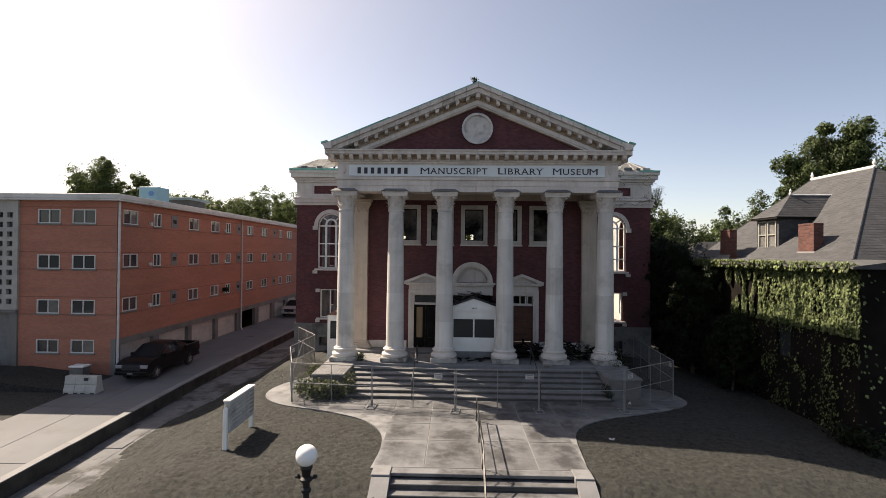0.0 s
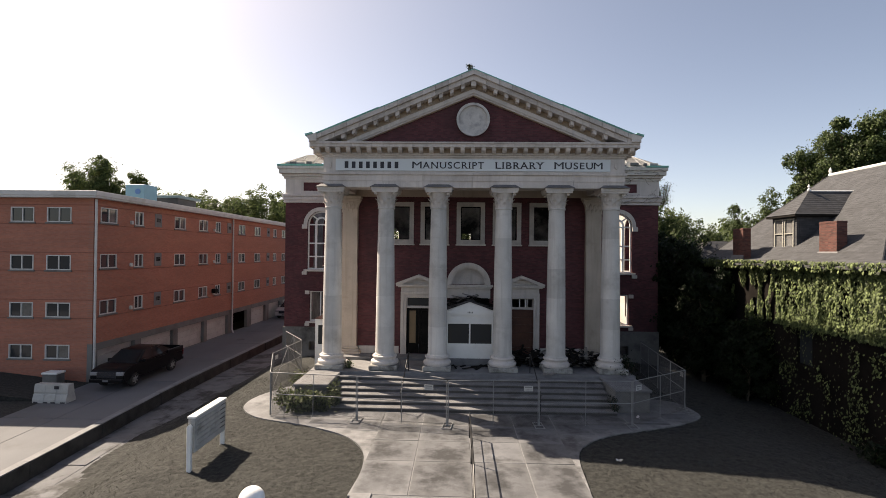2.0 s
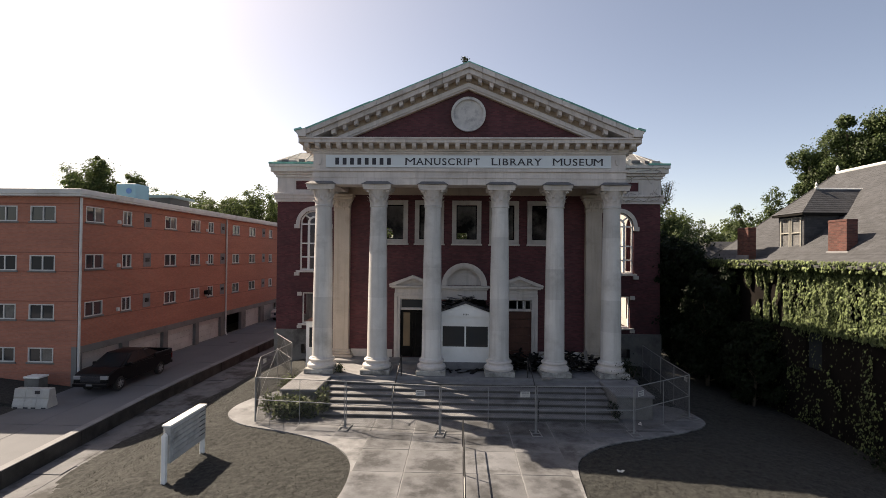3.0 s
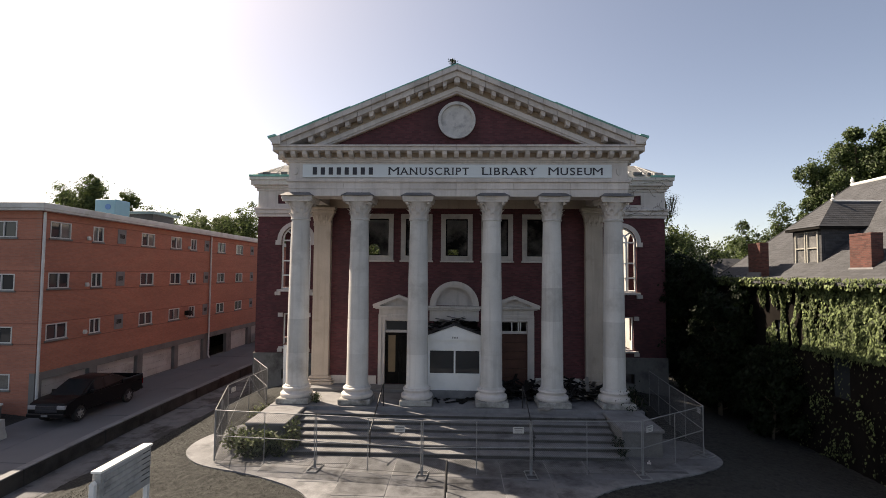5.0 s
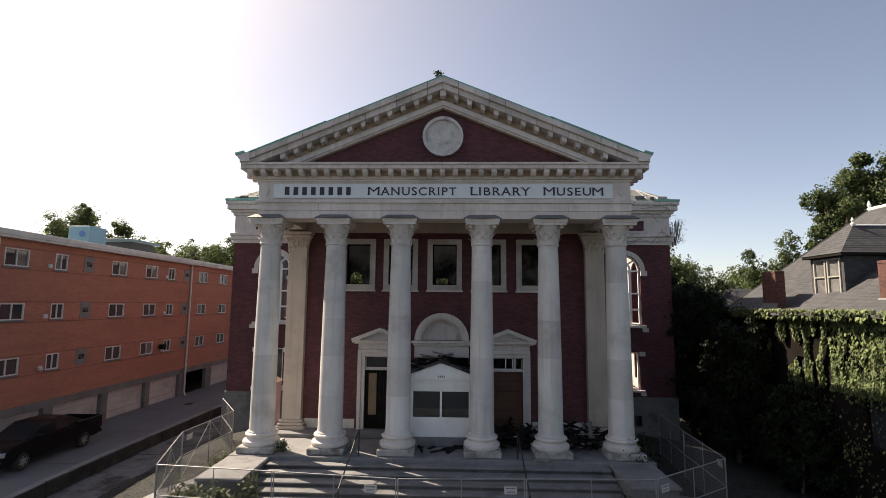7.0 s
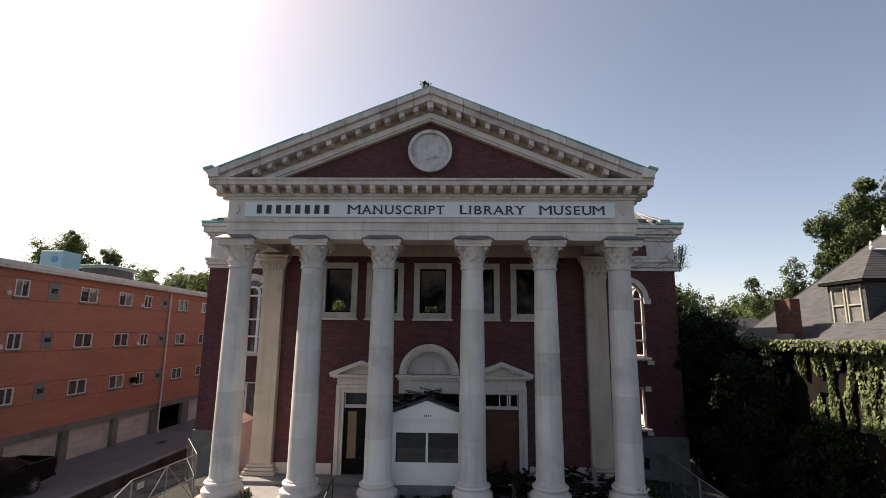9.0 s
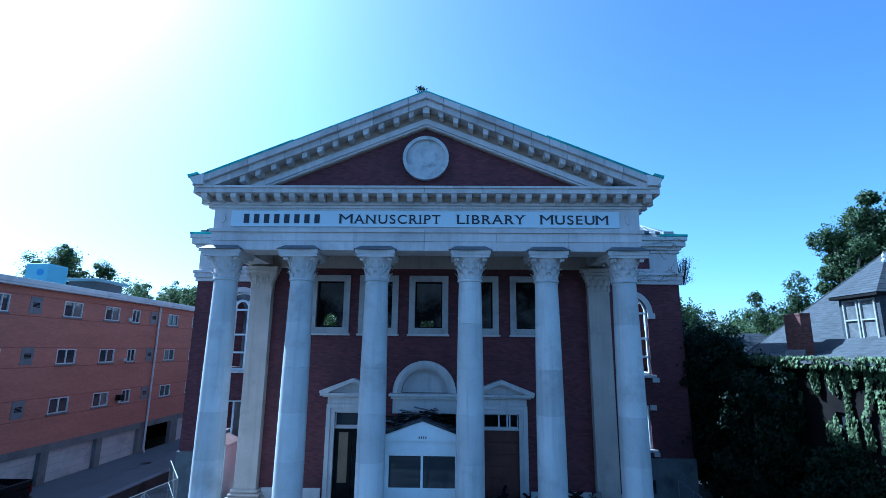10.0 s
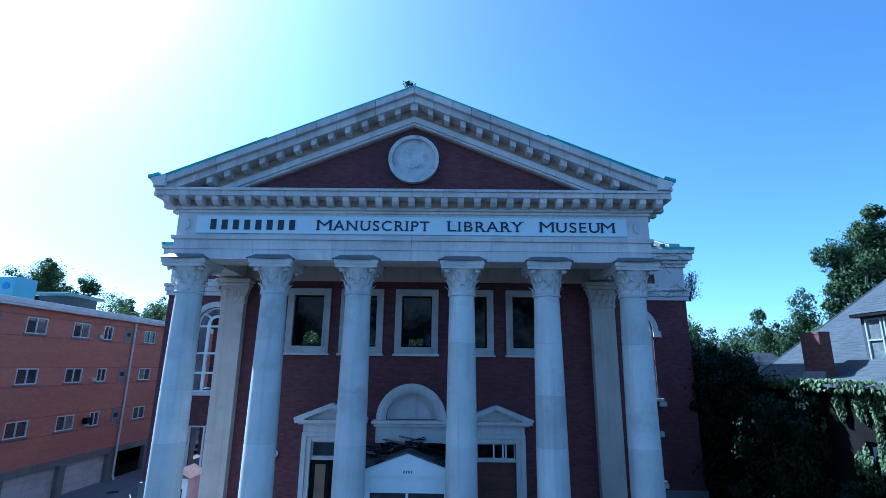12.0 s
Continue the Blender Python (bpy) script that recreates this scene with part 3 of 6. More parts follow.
def lettering(word, x0, x1, z, height):
    """A word set between x0 and x1 in the built-in font, with slab serifs added to the stem ends."""
    cu = bpy.data.curves.new("word", "FONT")
    cu.body, cu.size, cu.extrude, cu.offset, cu.space_character = word, 1.0, 0.012, 0.0 if word == 'M' else 0.006, 1.16
    tmp = bpy.data.objects.new("word", cu)
    me = bpy.data.meshes.new_from_object(tmp)
    bpy.data.objects.remove(tmp)
    bm = B()
    bm.from_mesh(me)
    lo, hi = min(v.co.x for v in bm.verts), max(v.co.x for v in bm.verts)
    t = max(v.co.y for v in bm.verts)
    caps = sorted({round(v.co.y, 3) for v in bm.verts})
    b = min(c for c in caps if c > -0.0075)
    ends = {}
    for e in bm.edges:
        p, q = e.verts[0].co, e.verts[1].co
        if abs(p.y - q.y) < 0.002 and 0.03 < abs(p.x - q.x) < 0.2 and abs(p.z - q.z) < 1e-4:
            for level in (b, t):
                if abs(p.y - level) < 0.03:
                    ends[round(min(p.x, q.x), 2), level] = (min(p.x, q.x), max(p.x, q.x), p.y)
    for (_, level), (u, w, y) in ends.items():
        y0, y1 = (y, y + 0.045) if level == b else (y - 0.045, y)
        if word == 'M' and (lo + 0.3 * (hi - lo) < (u + w) / 2 < lo + 0.7 * (hi - lo)):
            continue
        f = 0.03 if word == 'M' else 0.06
        box(bm, u - f, w + f, y0, y1, -0.012, 0.012)
    for v in bm.verts:
        v.co = ((v.co.x - lo) / (hi - lo) * (x1 - x0) + x0, EF - 0.062 + v.co.z * 0.6, z + (v.co.y - b) / (t - b) * height)
    return part("lettering", bm, LETTER, panel)


# the first word is a name: one bar a letter
for k in range(8):
    bm = B()
    a = -6.40 + 0.355 * k
    box(bm, a + 0.06, a + 0.24, EF - 0.07, EF - 0.052, 10.40, 10.73 if k == 0 else 10.72)
    part("name_bar", bm, LETTER, panel)
for text, x0, x1, h in (("M", -2.98, -2.52, 0.33), ("ANUSCRIPT", -2.46, 0.55, 0.32), ("L", 1.12, 1.40, 0.33), ("IBRARY", 1.46, 3.47, 0.32), ("M", 4.00, 4.44, 0.33), ("USEU", 4.52, 5.86, 0.32), ("M", 5.91, 6.33, 0.32)):
    lettering(text, x0, x1, 10.40, h)

# horizontal cornice: bed mould, modillions, corona
bm = B()
box(bm, -EX - 0.06, EX + 0.06, EF - 0.06, 30, 10.95, 11.05, 0.02)
box(bm, -EX - 0.13, EX + 0.13, EF - 0.13, 30, 11.05, 11.16, 0.02)
part("bed_mould", bm, STONE, museum)
bm = B()
box(bm, -7.86, 7.86, 25.9, 30, 11.36, 11.58)
part("corona_back", bm, STONE, museum)
coursed("corona", -7.86, 7.86, 25.46, 25.9, 11.36, 11.52, 0.98, 4)
coursed("corona_mould", -7.92, 7.92, 25.40, 25.9, 11.52, 11.60, 0.98, 5)
bm = B()
box(bm, -EX - 0.1, EX + 0.1, EF - 0.1, 30, 11.16, 11.36)
part("cornice_back", bm, CORNICE_BED, museum)
bm = B()
prism(bm, [(25.50, 11.36), (25.87, 11.36), (25.87, 11.10), (25.62, 11.13), (25.52, 11.22)], "x", -0.10, 0.10)
MOD = shell("modillion", bm, STONE_PIECE)
for k in range(31):
    x = -7.62 + 15.24 * k / 30
    piece("modillion", MOD, pose(x, 0, 0), museum)
bm = B()
box(bm, -0.42, 0.02, -0.12, 0.12, -0.26, 0, 0.02)
SIDEMOD = shell("modillion", bm, STONE_PIECE)
for s in (-1, 1):
    for k in range(7):
        piece("modillion", SIDEMOD, pose(s * (EX + 0.1), 26.1 + 0.53 * k, 11.36, 0, 0, 0 if s < 0 else 180), museum)

# pediment: tympanum, raking cornice in blocks, medallion
TIP, APEX = (8.0, 11.82), (0.0, 15.12)
SL = (APEX[1] - TIP[1]) / TIP[0]
bm = B()
prism(bm, [(-5.95, 11.58), (5.95, 11.58), (0, 14.06)], "y", 26.1, 26.4)
part("tympanum", bm, BRICK, museum)


def rake(bm, s, top, deep, y0, y1, x0=0.0, x1=8.0):
    """A band along the slope: top and deep are heights below the outer line."""
    z = lambda x: APEX[1] - SL * x
    prism(bm, [(s * x0, z(x0) - top), (s * x1, z(x1) - top), (s * x1, z(x1) - deep), (s * x0, z(x0) - deep)], "y", y0, y1)


for s in (-1, 1):
    bm = B()
    rake(bm, s, 0.50, 1.13, 25.95, 26.5, 0, 6.5)
    part("rake_back", bm, CORNICE_BED, museum)
    bm = B()
    rake(bm, s, 0.82, 1.02, 25.84, 25.949, 0, 6.2)
    rake(bm, s, 1.02, 1.10, 25.90, 25.949, 0, 6.1)
    part("rake_mould", bm, STONE, museum)
    for band, (top, deep, y0) in {"sima": (0.04, 0.26, 25.34), "rake_corona": (0.27, 0.50, 25.46)}.items():
        n = 13
        for k in range(n):
            bm = B()
            a, b = 7.98 * k / n + 0.006, 7.98 * (k + 1) / n - 0.006
            rake(bm, s, top, deep, y0, 26.6, a, b)
            part(band, bm, STONE_PIECE, museum)
    for k in range(12):
        x = 0.53 * (k + 1)
        if x > 6.5:
            break
        bm = B()
        z = APEX[1] - SL * x - 0.50
        prism(bm, [(s * (x - 0.095), z + 0.095 * SL), (s * (x + 0.095), z - 0.095 * SL), (s * (x + 0.08), z - 0.20 - 0.08 * SL), (s * (x - 0.08), z - 0.20 + 0.08 * SL)], "y", 25.55, 25.96)
        part("modillion", bm, STONE_PIECE, museum)
    bm = B()
    rake(bm, s, -0.008, 0.04, 25.33, 36.0, 0, 8.02)
    part("gable_roof", bm, COPPER, museum, "green copper sheet roofing")
    bm = B()
    e = 8.10 if s < 0 else 8.04
    prism(bm, [(s * (e - 0.5), 11.99), (s * (e - 0.04), 11.86), (s * e, 11.82), (s * (e - 0.07), 11.76), (s * (e - 0.11), 11.69), (s * (e - 0.17), 11.66), (s * (e - 0.2), 11.61), (s * (e - 0.5), 11.61)], "y", 25.30, 25.75)
    part("corner_block", bm, STONE, museum)
    bm = B()
    prism(bm, [(s * (e - 0.34), 11.96), (s * (e - 0.28), 12.03), (s * (e - 0.08), 11.97), (s * (e + 0.05), 11.94), (s * (e + 0.02), 11.83), (s * (e - 0.04), 11.865)], "y", 25.27, 25.7)
    part("corner_flashing", bm, COPPER, museum, "green copper cap on the gable corner")
    bm = B()
    rake(bm, s, -0.032, -0.009, 25.31, 25.6, 4.2 if s > 0 else 4.6, 7.9)
    part("edge_flashing", bm, COPPER, museum, "green copper flashing along the eave")
bm = B()
prism(bm, [(-0.12, 14.36), (0.12, 14.36), (0.12, 14.62), (-0.12, 14.62)], "y", 25.55, 25.96)
part("modillion", bm, STONE_PIECE, museum)
bm = B()
disc = lambda r: [(XC + 0.04 + r * math.cos(k * math.pi / 24), 12.82 + r * math.sin(k * math.pi / 24)) for k in range(48)]
prism(bm, disc(0.80), "y", 26.0, 26.1)
MEDAL = surface("weathered_medallion_stone", (0.55, 0.53, 0.51), 0.8, 0.15, 2.0, 22, 0.25, stain=(0.30, 0.29, 0.30), stain_scale=1.7, stain_cut=(0.5, 0.66))
medal = part("medallion", bm, MEDAL, museum, "round pale stone medallion")
bm = B()
rim = [disc(0.82), disc(0.70)]
for k in range(48):
    n = (k + 1) % 48
    prism(bm, [rim[0][k], rim[0][n], rim[1][n], rim[1][k]], "y", 25.88, 26.0)
bmesh.ops.remove_doubles(bm, verts=bm.verts[:], dist=0.001)
part("medallion_rim", bm, MEDAL, medal)
bm = B()
r = random.Random(31)
for u, w, rad, lift in ((-0.02, -0.02, 0.30, 0.014), (0.03, 0.06, 0.17, 0.022), (-0.05, -0.17, 0.13, 0.020), (0.12, -0.14, 0.09, 0.017), (-0.15, 0.10, 0.08, 0.018)):
    worn = [rad * r.uniform(0.82, 1.12) for _ in range(14)]
    prism(bm, [(XC + 0.04 + u + q * math.cos(a * math.pi / 7), 12.82 + w + q * math.sin(a * math.pi / 7)) for a, q in enumerate(worn)], "y", 26.0 - lift, 26.0)
part("medallion_relief", bm, MEDAL, medal, "worn carved relief")

# porch ceiling and wall frieze
bm = B()
box(bm, -EX + 1.0, EX - 1.0, 27.0, WALL_Y, 9.98, 10.19)
part("porch_soffit", bm, surface("peeling_brown_soffit", (0.30, 0.20, 0.165), 0.85, 0.25, 0.9, 18, 0.2, stain=(0.12, 0.07, 0.055), stain_scale=0.8, stain_cut=(0.5, 0.7)), museum, "peeling brown soffit")
bm = B()
box(bm, -EX, EX, WALL_Y - 0.08, WALL_Y, 9.36, 9.97)
part("wall_frieze", bm, CREAM, museum)

# portico back wall with its openings
WINX = [-3.96, -2.0, 0.02, 2.04, 4.08]
holes = [(x - 0.55, x + 0.55, 6.97, 8.83) for x in WINX]
holes += [(-3.53, -2.17, FLOOR + 0.15, 3.78), (2.17, 3.53, FLOOR + 0.15, 3.78), (-1.1, 1.1, FLOOR + 0.15, 3.7), (-0.98, 0.82, 4.48, 5.38, True)]
bm = B()
pierced(bm, -7.2, 7.5, -0.6, 9.36, WALL_Y, WALL_Y + 0.4, holes)
part("front_wall", bm, BRICK, museum)
bm = B()
for s in (-1, 1):
    box(bm, s * 7.2, s * 6.8, WALL_Y + 0.4, WING_Y, -0.6, 10.2)
part("return_wall", bm, BRICK_SIDE, museum)
for a, b in ((-6.2, -3.95), (-1.75, -1.45), (1.4, 1.75), (3.95, 6.2)):
    bm = B()
    box(bm, a, b, WALL_Y - 0.06, WALL_Y, FLOOR + 0.15, 0.98, 0.01)
    part("wall_base", bm, STONE, museum)


for x in WINX:
    win = new("window")
    win.parent, win.location = museum, (x, WALL_Y, 0)
    bm = B()
    frame_of(bm, -0.79, 0.79, 6.73, 9.07, 0.24, -0.10, -0.002)
    part("window_surround", bm, SURROUND, win)
    bm = B()
    frame_of(bm, -0.61, 0.61, 6.91, 8.89, 0.06, -0.13, -0.101)
    part("surround_bead", bm, SURROUND, win)
    bm = B()
    box(bm, -0.84, 0.84, -0.16, 0.0, 6.65, 6.727, 0.01)
    part("window_sill", bm, STONE, win)
    bm = B()
    frame_of(bm, -0.55, 0.55, 6.97, 8.83, 0.05, 0.14, 0.2)
    part("window_frame", bm, DARK, win)

# pilasters behind the outer columns
bm = B()
zc0, zc1 = 8.46, 9.10
prism(bm, [(-0.42, zc0), (0.42, zc0), (0.44, zc0 + 0.35), (0.55, zc1), (-0.55, zc1), (-0.44, zc0 + 0.35)], "y", -0.32, 0.0)


def flat_leaf(bm, x, z, h, w, out, lean=0.0):
    """One upright leaf with a rib and a curling tip, on the face of a pilaster capital."""
    rows = []
    for k in range(6):
        u = k / 5
        y, zz, ww = -0.33 - out * u ** 3, z + h * (u if u < 1 else 0.93), w * (1 - 0.5 * u ** 2) * (0.88 if k % 2 else 1.0)
        rows.append([bm.verts.new((x + lean * u * u + c * ww, y + (0.05 if c else 0), zz - (0.03 if c else 0))) for c in (-1, 0, 1)])
    for p, q in zip(rows, rows[1:]):
        for i in range(2):
            bm.faces.new((p[i], p[i + 1], q[i + 1], q[i]))


for k in range(4):
    flat_leaf(bm, -0.36 + 0.24 * k, zc0, 0.27, 0.11, 0.12)
for k in range(3):
    flat_leaf(bm, -0.24 + 0.24 * k, zc0 + 0.16, 0.36, 0.10, 0.12)
for s in (-1, 1):
    flat_leaf(bm, s * 0.40, zc0 + 0.24, 0.34, 0.07, 0.15, s * 0.16)
    flat_leaf(bm, s * 0.12, zc0 + 0.32, 0.28, 0.05, 0.08, s * 0.1)
    rod(bm, (s * 0.55, -0.42, zc1 - 0.06), (s * 0.55, -0.30, zc1 - 0.06), 0.06, 10)
box(bm, -0.60, 0.60, -0.42, 0.0, zc1, zc1 + 0.12, 0.02)
box(bm, -0.66, 0.66, -0.48, 0.0, zc1 + 0.12, 9.36, 0.02)
PCAP = shell("pilaster_capital", bm, CREAM)
bm = B()
box(bm, -0.42, 0.42, -0.30, 0.0, 0.98, zc0, 0.01)
PSHAFT = shell("pilaster_shaft", bm, CREAM)
bm = B()
box(bm, -0.66, 0.66, -0.48, 0.0, FLOOR + 0.15, 0.72, 0.02)
box(bm, -0.60, 0.60, -0.43, 0.0, 0.72, 0.84, 0.04)
box(bm, -0.53, 0.53, -0.37, 0.0, 0.84, 0.98, 0.04)
PBASE = shell("pilaster_base", bm, CREAM)
for x in (-6.72, 6.78):
    pil = new("pilaster")
    pil.parent, pil.location = museum, (x, WALL_Y, 0)
    for nm, me in (("pilaster_capital", PCAP), ("pilaster_shaft", PSHAFT), ("pilaster_base", PBASE)):
        piece(nm, me, Matrix(), pil)

# side doors with small pediments
for x, boarded in ((-2.85, False), (2.87, True)):
    d = new("doorway")
    d.parent, d.location = museum, (x, WALL_Y, 0)
    for s in (-1, 1):
        bm = B()
        prism(bm, [(s * u, v) for u, v in ((0.68, 0.14), (0.68, -0.12), (0.84, -0.12), (0.84, -0.17), (1.0, -0.17), (1.0, -0.0), (0.84, -0.0), (0.84, 0.14))], "z", FLOOR + 0.15, 3.90)
        part("door_jamb", bm, STONE, d)
    for nm, x, y, z0, z1 in (("door_lintel", 0.678, 0.12, 3.74, 3.90), ("architrave", 1.0, 0.18, 3.90, 4.04), ("door_frieze", 0.98, 0.14, 4.04, 4.30), ("door_bed_mould", 1.14, 0.28, 4.30, 4.36), ("door_cornice", 1.24, 0.38, 4.36, 4.46)):
        bm = B()
        box(bm, -x, x, -y, 0.1 if nm == "door_lintel" else 0.0, z0, z1, 0.01)
        part(nm, bm, STONE, d)
    for s in (-1, 1):
        bm = B()
        prism(bm, [(s * 1.26, 4.46), (s * 1.26, 4.54), (0, 5.02), (0, 4.86), (s * 0.88, 4.50), (s * 0.88, 4.46)], "y", -0.40, 0.0)
        part("door_rake", bm, STONE, d)
    bm = B()
    prism(bm, [(-0.95, 4.46), (0.95, 4.46), (0, 4.86)], "y", -0.08, 0.0)
    part("door_tympanum", bm, STONE, d)
    bm = B()
    box(bm, -0.68, 0.68, -0.02, 0.10, 3.12, 3.20, 0.01)
    part("transom_bar", bm, STONE, d)
    bm = B()
    frame_of(bm, -0.68, 0.68, 3.20, 3.74, 0.05, 0.02, 0.10)
    part("transom_frame", bm, STONE, d)
    if boarded:
        r = random.Random(3)
        for k in range(6):
            bm = B()
            box(bm, -0.68, 0.68, 0.02 + r.uniform(0, 0.01), 0.05, FLOOR + 0.17 + 0.42 * k, FLOOR + 0.17 + 0.42 * k + 0.41, 0.004)
            part("board", bm, surface("plywood", (0.11, 0.047, 0.032), 0.8, 0.3, 1.5, 20, 0.2, per_piece=0.3) if k == 0 else bpy.data.materials["plywood"], d)
        for a in (-0.1, 0.22, 0.32):
            bm = B()
            box(bm, a, a + 0.05, 0.06, 0.1, 3.2, 3.72, 0.004)
            part("broken_strip", bm, WHITE, d)
    else:
        for s in (-1, 1):
            bm = B()
            frame_of(bm, *sorted((s * 0.01, s * 0.67)), FLOOR + 0.17, 3.12, 0.14, 0.04, 0.1)
            box(bm, *sorted((s * 0.15, s * 0.53)), 0.05, 0.09, FLOOR + 0.3, 1.15, 0.01)
            leaf = part("door_leaf", bm, DARK, d, "black painted door leaf")
            bm = B()
            box(bm, *sorted((s * 0.16, s * 0.52)), 0.06, 0.08, 1.16, 2.97, 0.004)
            part("door_panel", bm, surface("tan_board", (0.24, 0.17, 0.10), 0.7, 0.1, 2, 20, 0.1) if s < 0 else DARK, leaf)
        bm = B()
        box(bm, -0.63, 0.63, 0.055, 0.065, 3.25, 3.69)
        part("pane", bm, GLASS, d)

# arched lunette over the middle door
mid = new("lunette")
mid.parent, mid.location = museum, (-0.08, WALL_Y, 0)
bm = B()
arc = lambda r, n=20: [(r * math.cos(k * math.pi / n), 4.48 + r * math.sin(k * math.pi / n)) for k in range(n + 1)]
for r0, r1, y in ((1.04, 1.22, -0.30), (0.96, 1.04, -0.24), (0.90, 0.96, -0.16)):
    o, i = arc(r1), arc(r0)
    for k in range(20):
        prism(bm, [o[k], o[k + 1], i[k + 1], i[k]], "y", y, 0.0)
box(bm, -1.36, 1.36, -0.42, 0.0, 4.36, 4.47, 0.015)
box(bm, -1.28, 1.28, -0.34, 0.0, 4.26, 4.36, 0.015)
box(bm, -1.22, 1.22, -0.20, 0.0, 3.72, 4.26, 0.01)
part("arch_mould", bm, STONE, mid)
bm = B()
prism(bm, arc(0.90), "y", 0.16, 0.2)
part("arch_panel", bm, STONE, mid)
bm = B()
o, i = arc(0.66), arc(0.58)
for k in range(20):
    prism(bm, [o[k], o[k + 1], i[k + 1], i[k]], "y", 0.12, 0.16)
prism(bm, [(0.16 * math.cos(k * math.pi / 10), 4.78 + 0.16 * math.sin(k * math.pi / 10)) for k in range(20)], "y", 0.11, 0.16)
part("arch_relief", bm, STONE, mid)

# white vestibule with a burnt roof
ves = new("vestibule")
ves.parent, ves.location = museum, (0, 0, 0)
tagged(ves, "white timber entrance vestibule with a burnt shingle roof")
V0 = 27.3
bm = B()
box(bm, -1.4, 1.35, V0 - 0.05, WALL_Y - 0.2, FLOOR, 0.78, 0.02)
part("vestibule_base", bm, STEPSTONE, ves)
bm = B()
pierced(bm, -1.36, 1.30, 0.78, 3.05, V0, V0 + 0.12, [(-1.22, 1.16, 1.48, 2.62)])
box(bm, -1.36, -1.26, V0 + 0.12, WALL_Y - 0.19, 0.78, 3.05)
box(bm, 1.20, 1.30, V0 + 0.12, WALL_Y - 0.19, 0.78, 3.05)
prism(bm, [(-1.45, 3.05), (1.39, 3.05), (1.39, 3.20), (-0.03, 3.70), (-1.45, 3.20)], "y", V0 - 0.08, V0 + 0.10)
part("vestibule_wall", bm, WHITE, ves)
bm = B()
frame_of(bm, -1.22, 1.16, 1.48, 2.62, 0.06, V0 + 0.02, V0 + 0.1)
box(bm, -0.07, 0.01, V0 + 0.0, V0 + 0.1, 1.54, 2.56, 0.005)
part("window_frame", bm, WHITE, ves)
for a, b in ((-1.16, -0.07), (0.01, 1.10)):
    bm = B()
    box(bm, a, b, V0 + 0.05, V0 + 0.06, 1.54, 2.56)
    part("pane", bm, GLASS, ves)
bm = B()
for s in (-1, 1):
    prism(bm, [(-0.03, 3.72), (-0.03 + s * 1.52, 3.18), (-0.03 + s * 1.52, 3.23), (-0.03, 3.78)], "y", V0 - 0.14, V0 + 0.5)
    prism(bm, [(-0.03, 3.60), (-0.03 + s * 1.5, 3.12), (-0.03 + s * 1.5, 3.2), (-0.03, 3.70)], "y", V0 + 0.5, WALL_Y - 0.2)
part("burnt_roof", bm, surface("scorched_shingle", (0.085, 0.085, 0.09), 0.9, 0.3, 2.0, 16, 0.4, stain=(0.016, 0.015, 0.015), stain_scale=0.9, stain_cut=(0.5, 0.62), spec=0.2), ves, "charred sagging grey shingle roof")
r = random.Random(11)
for k in range(44):
    bm = B()
    x, y = r.uniform(-1.5, 1.45), r.uniform(V0 + 0.5, WALL_Y - 0.3)
    l = r.uniform(0.2, 0.7)
    w = r.uniform(0.03, 0.11)
    box(bm, -l, l, -w, w, -0.012, 0.012)
    ob = part("charred_lath", bm, DARK if k % 4 else SOOT, ves)
    ob.matrix_basis = pose(x, y, 3.78 - 0.26 * abs(x) + r.uniform(-0.08, 0.16), r.uniform(-15, 15), r.uniform(-20, 20), r.uniform(-40, 40))
bm = B()
for k in range(4):
    box(bm, -0.15 + 0.075 * k, -0.105 + 0.075 * k, V0 - 0.09, V0 - 0.079, 3.13, 3.21)
part("number_bar", bm, GALV_DULL, ves)

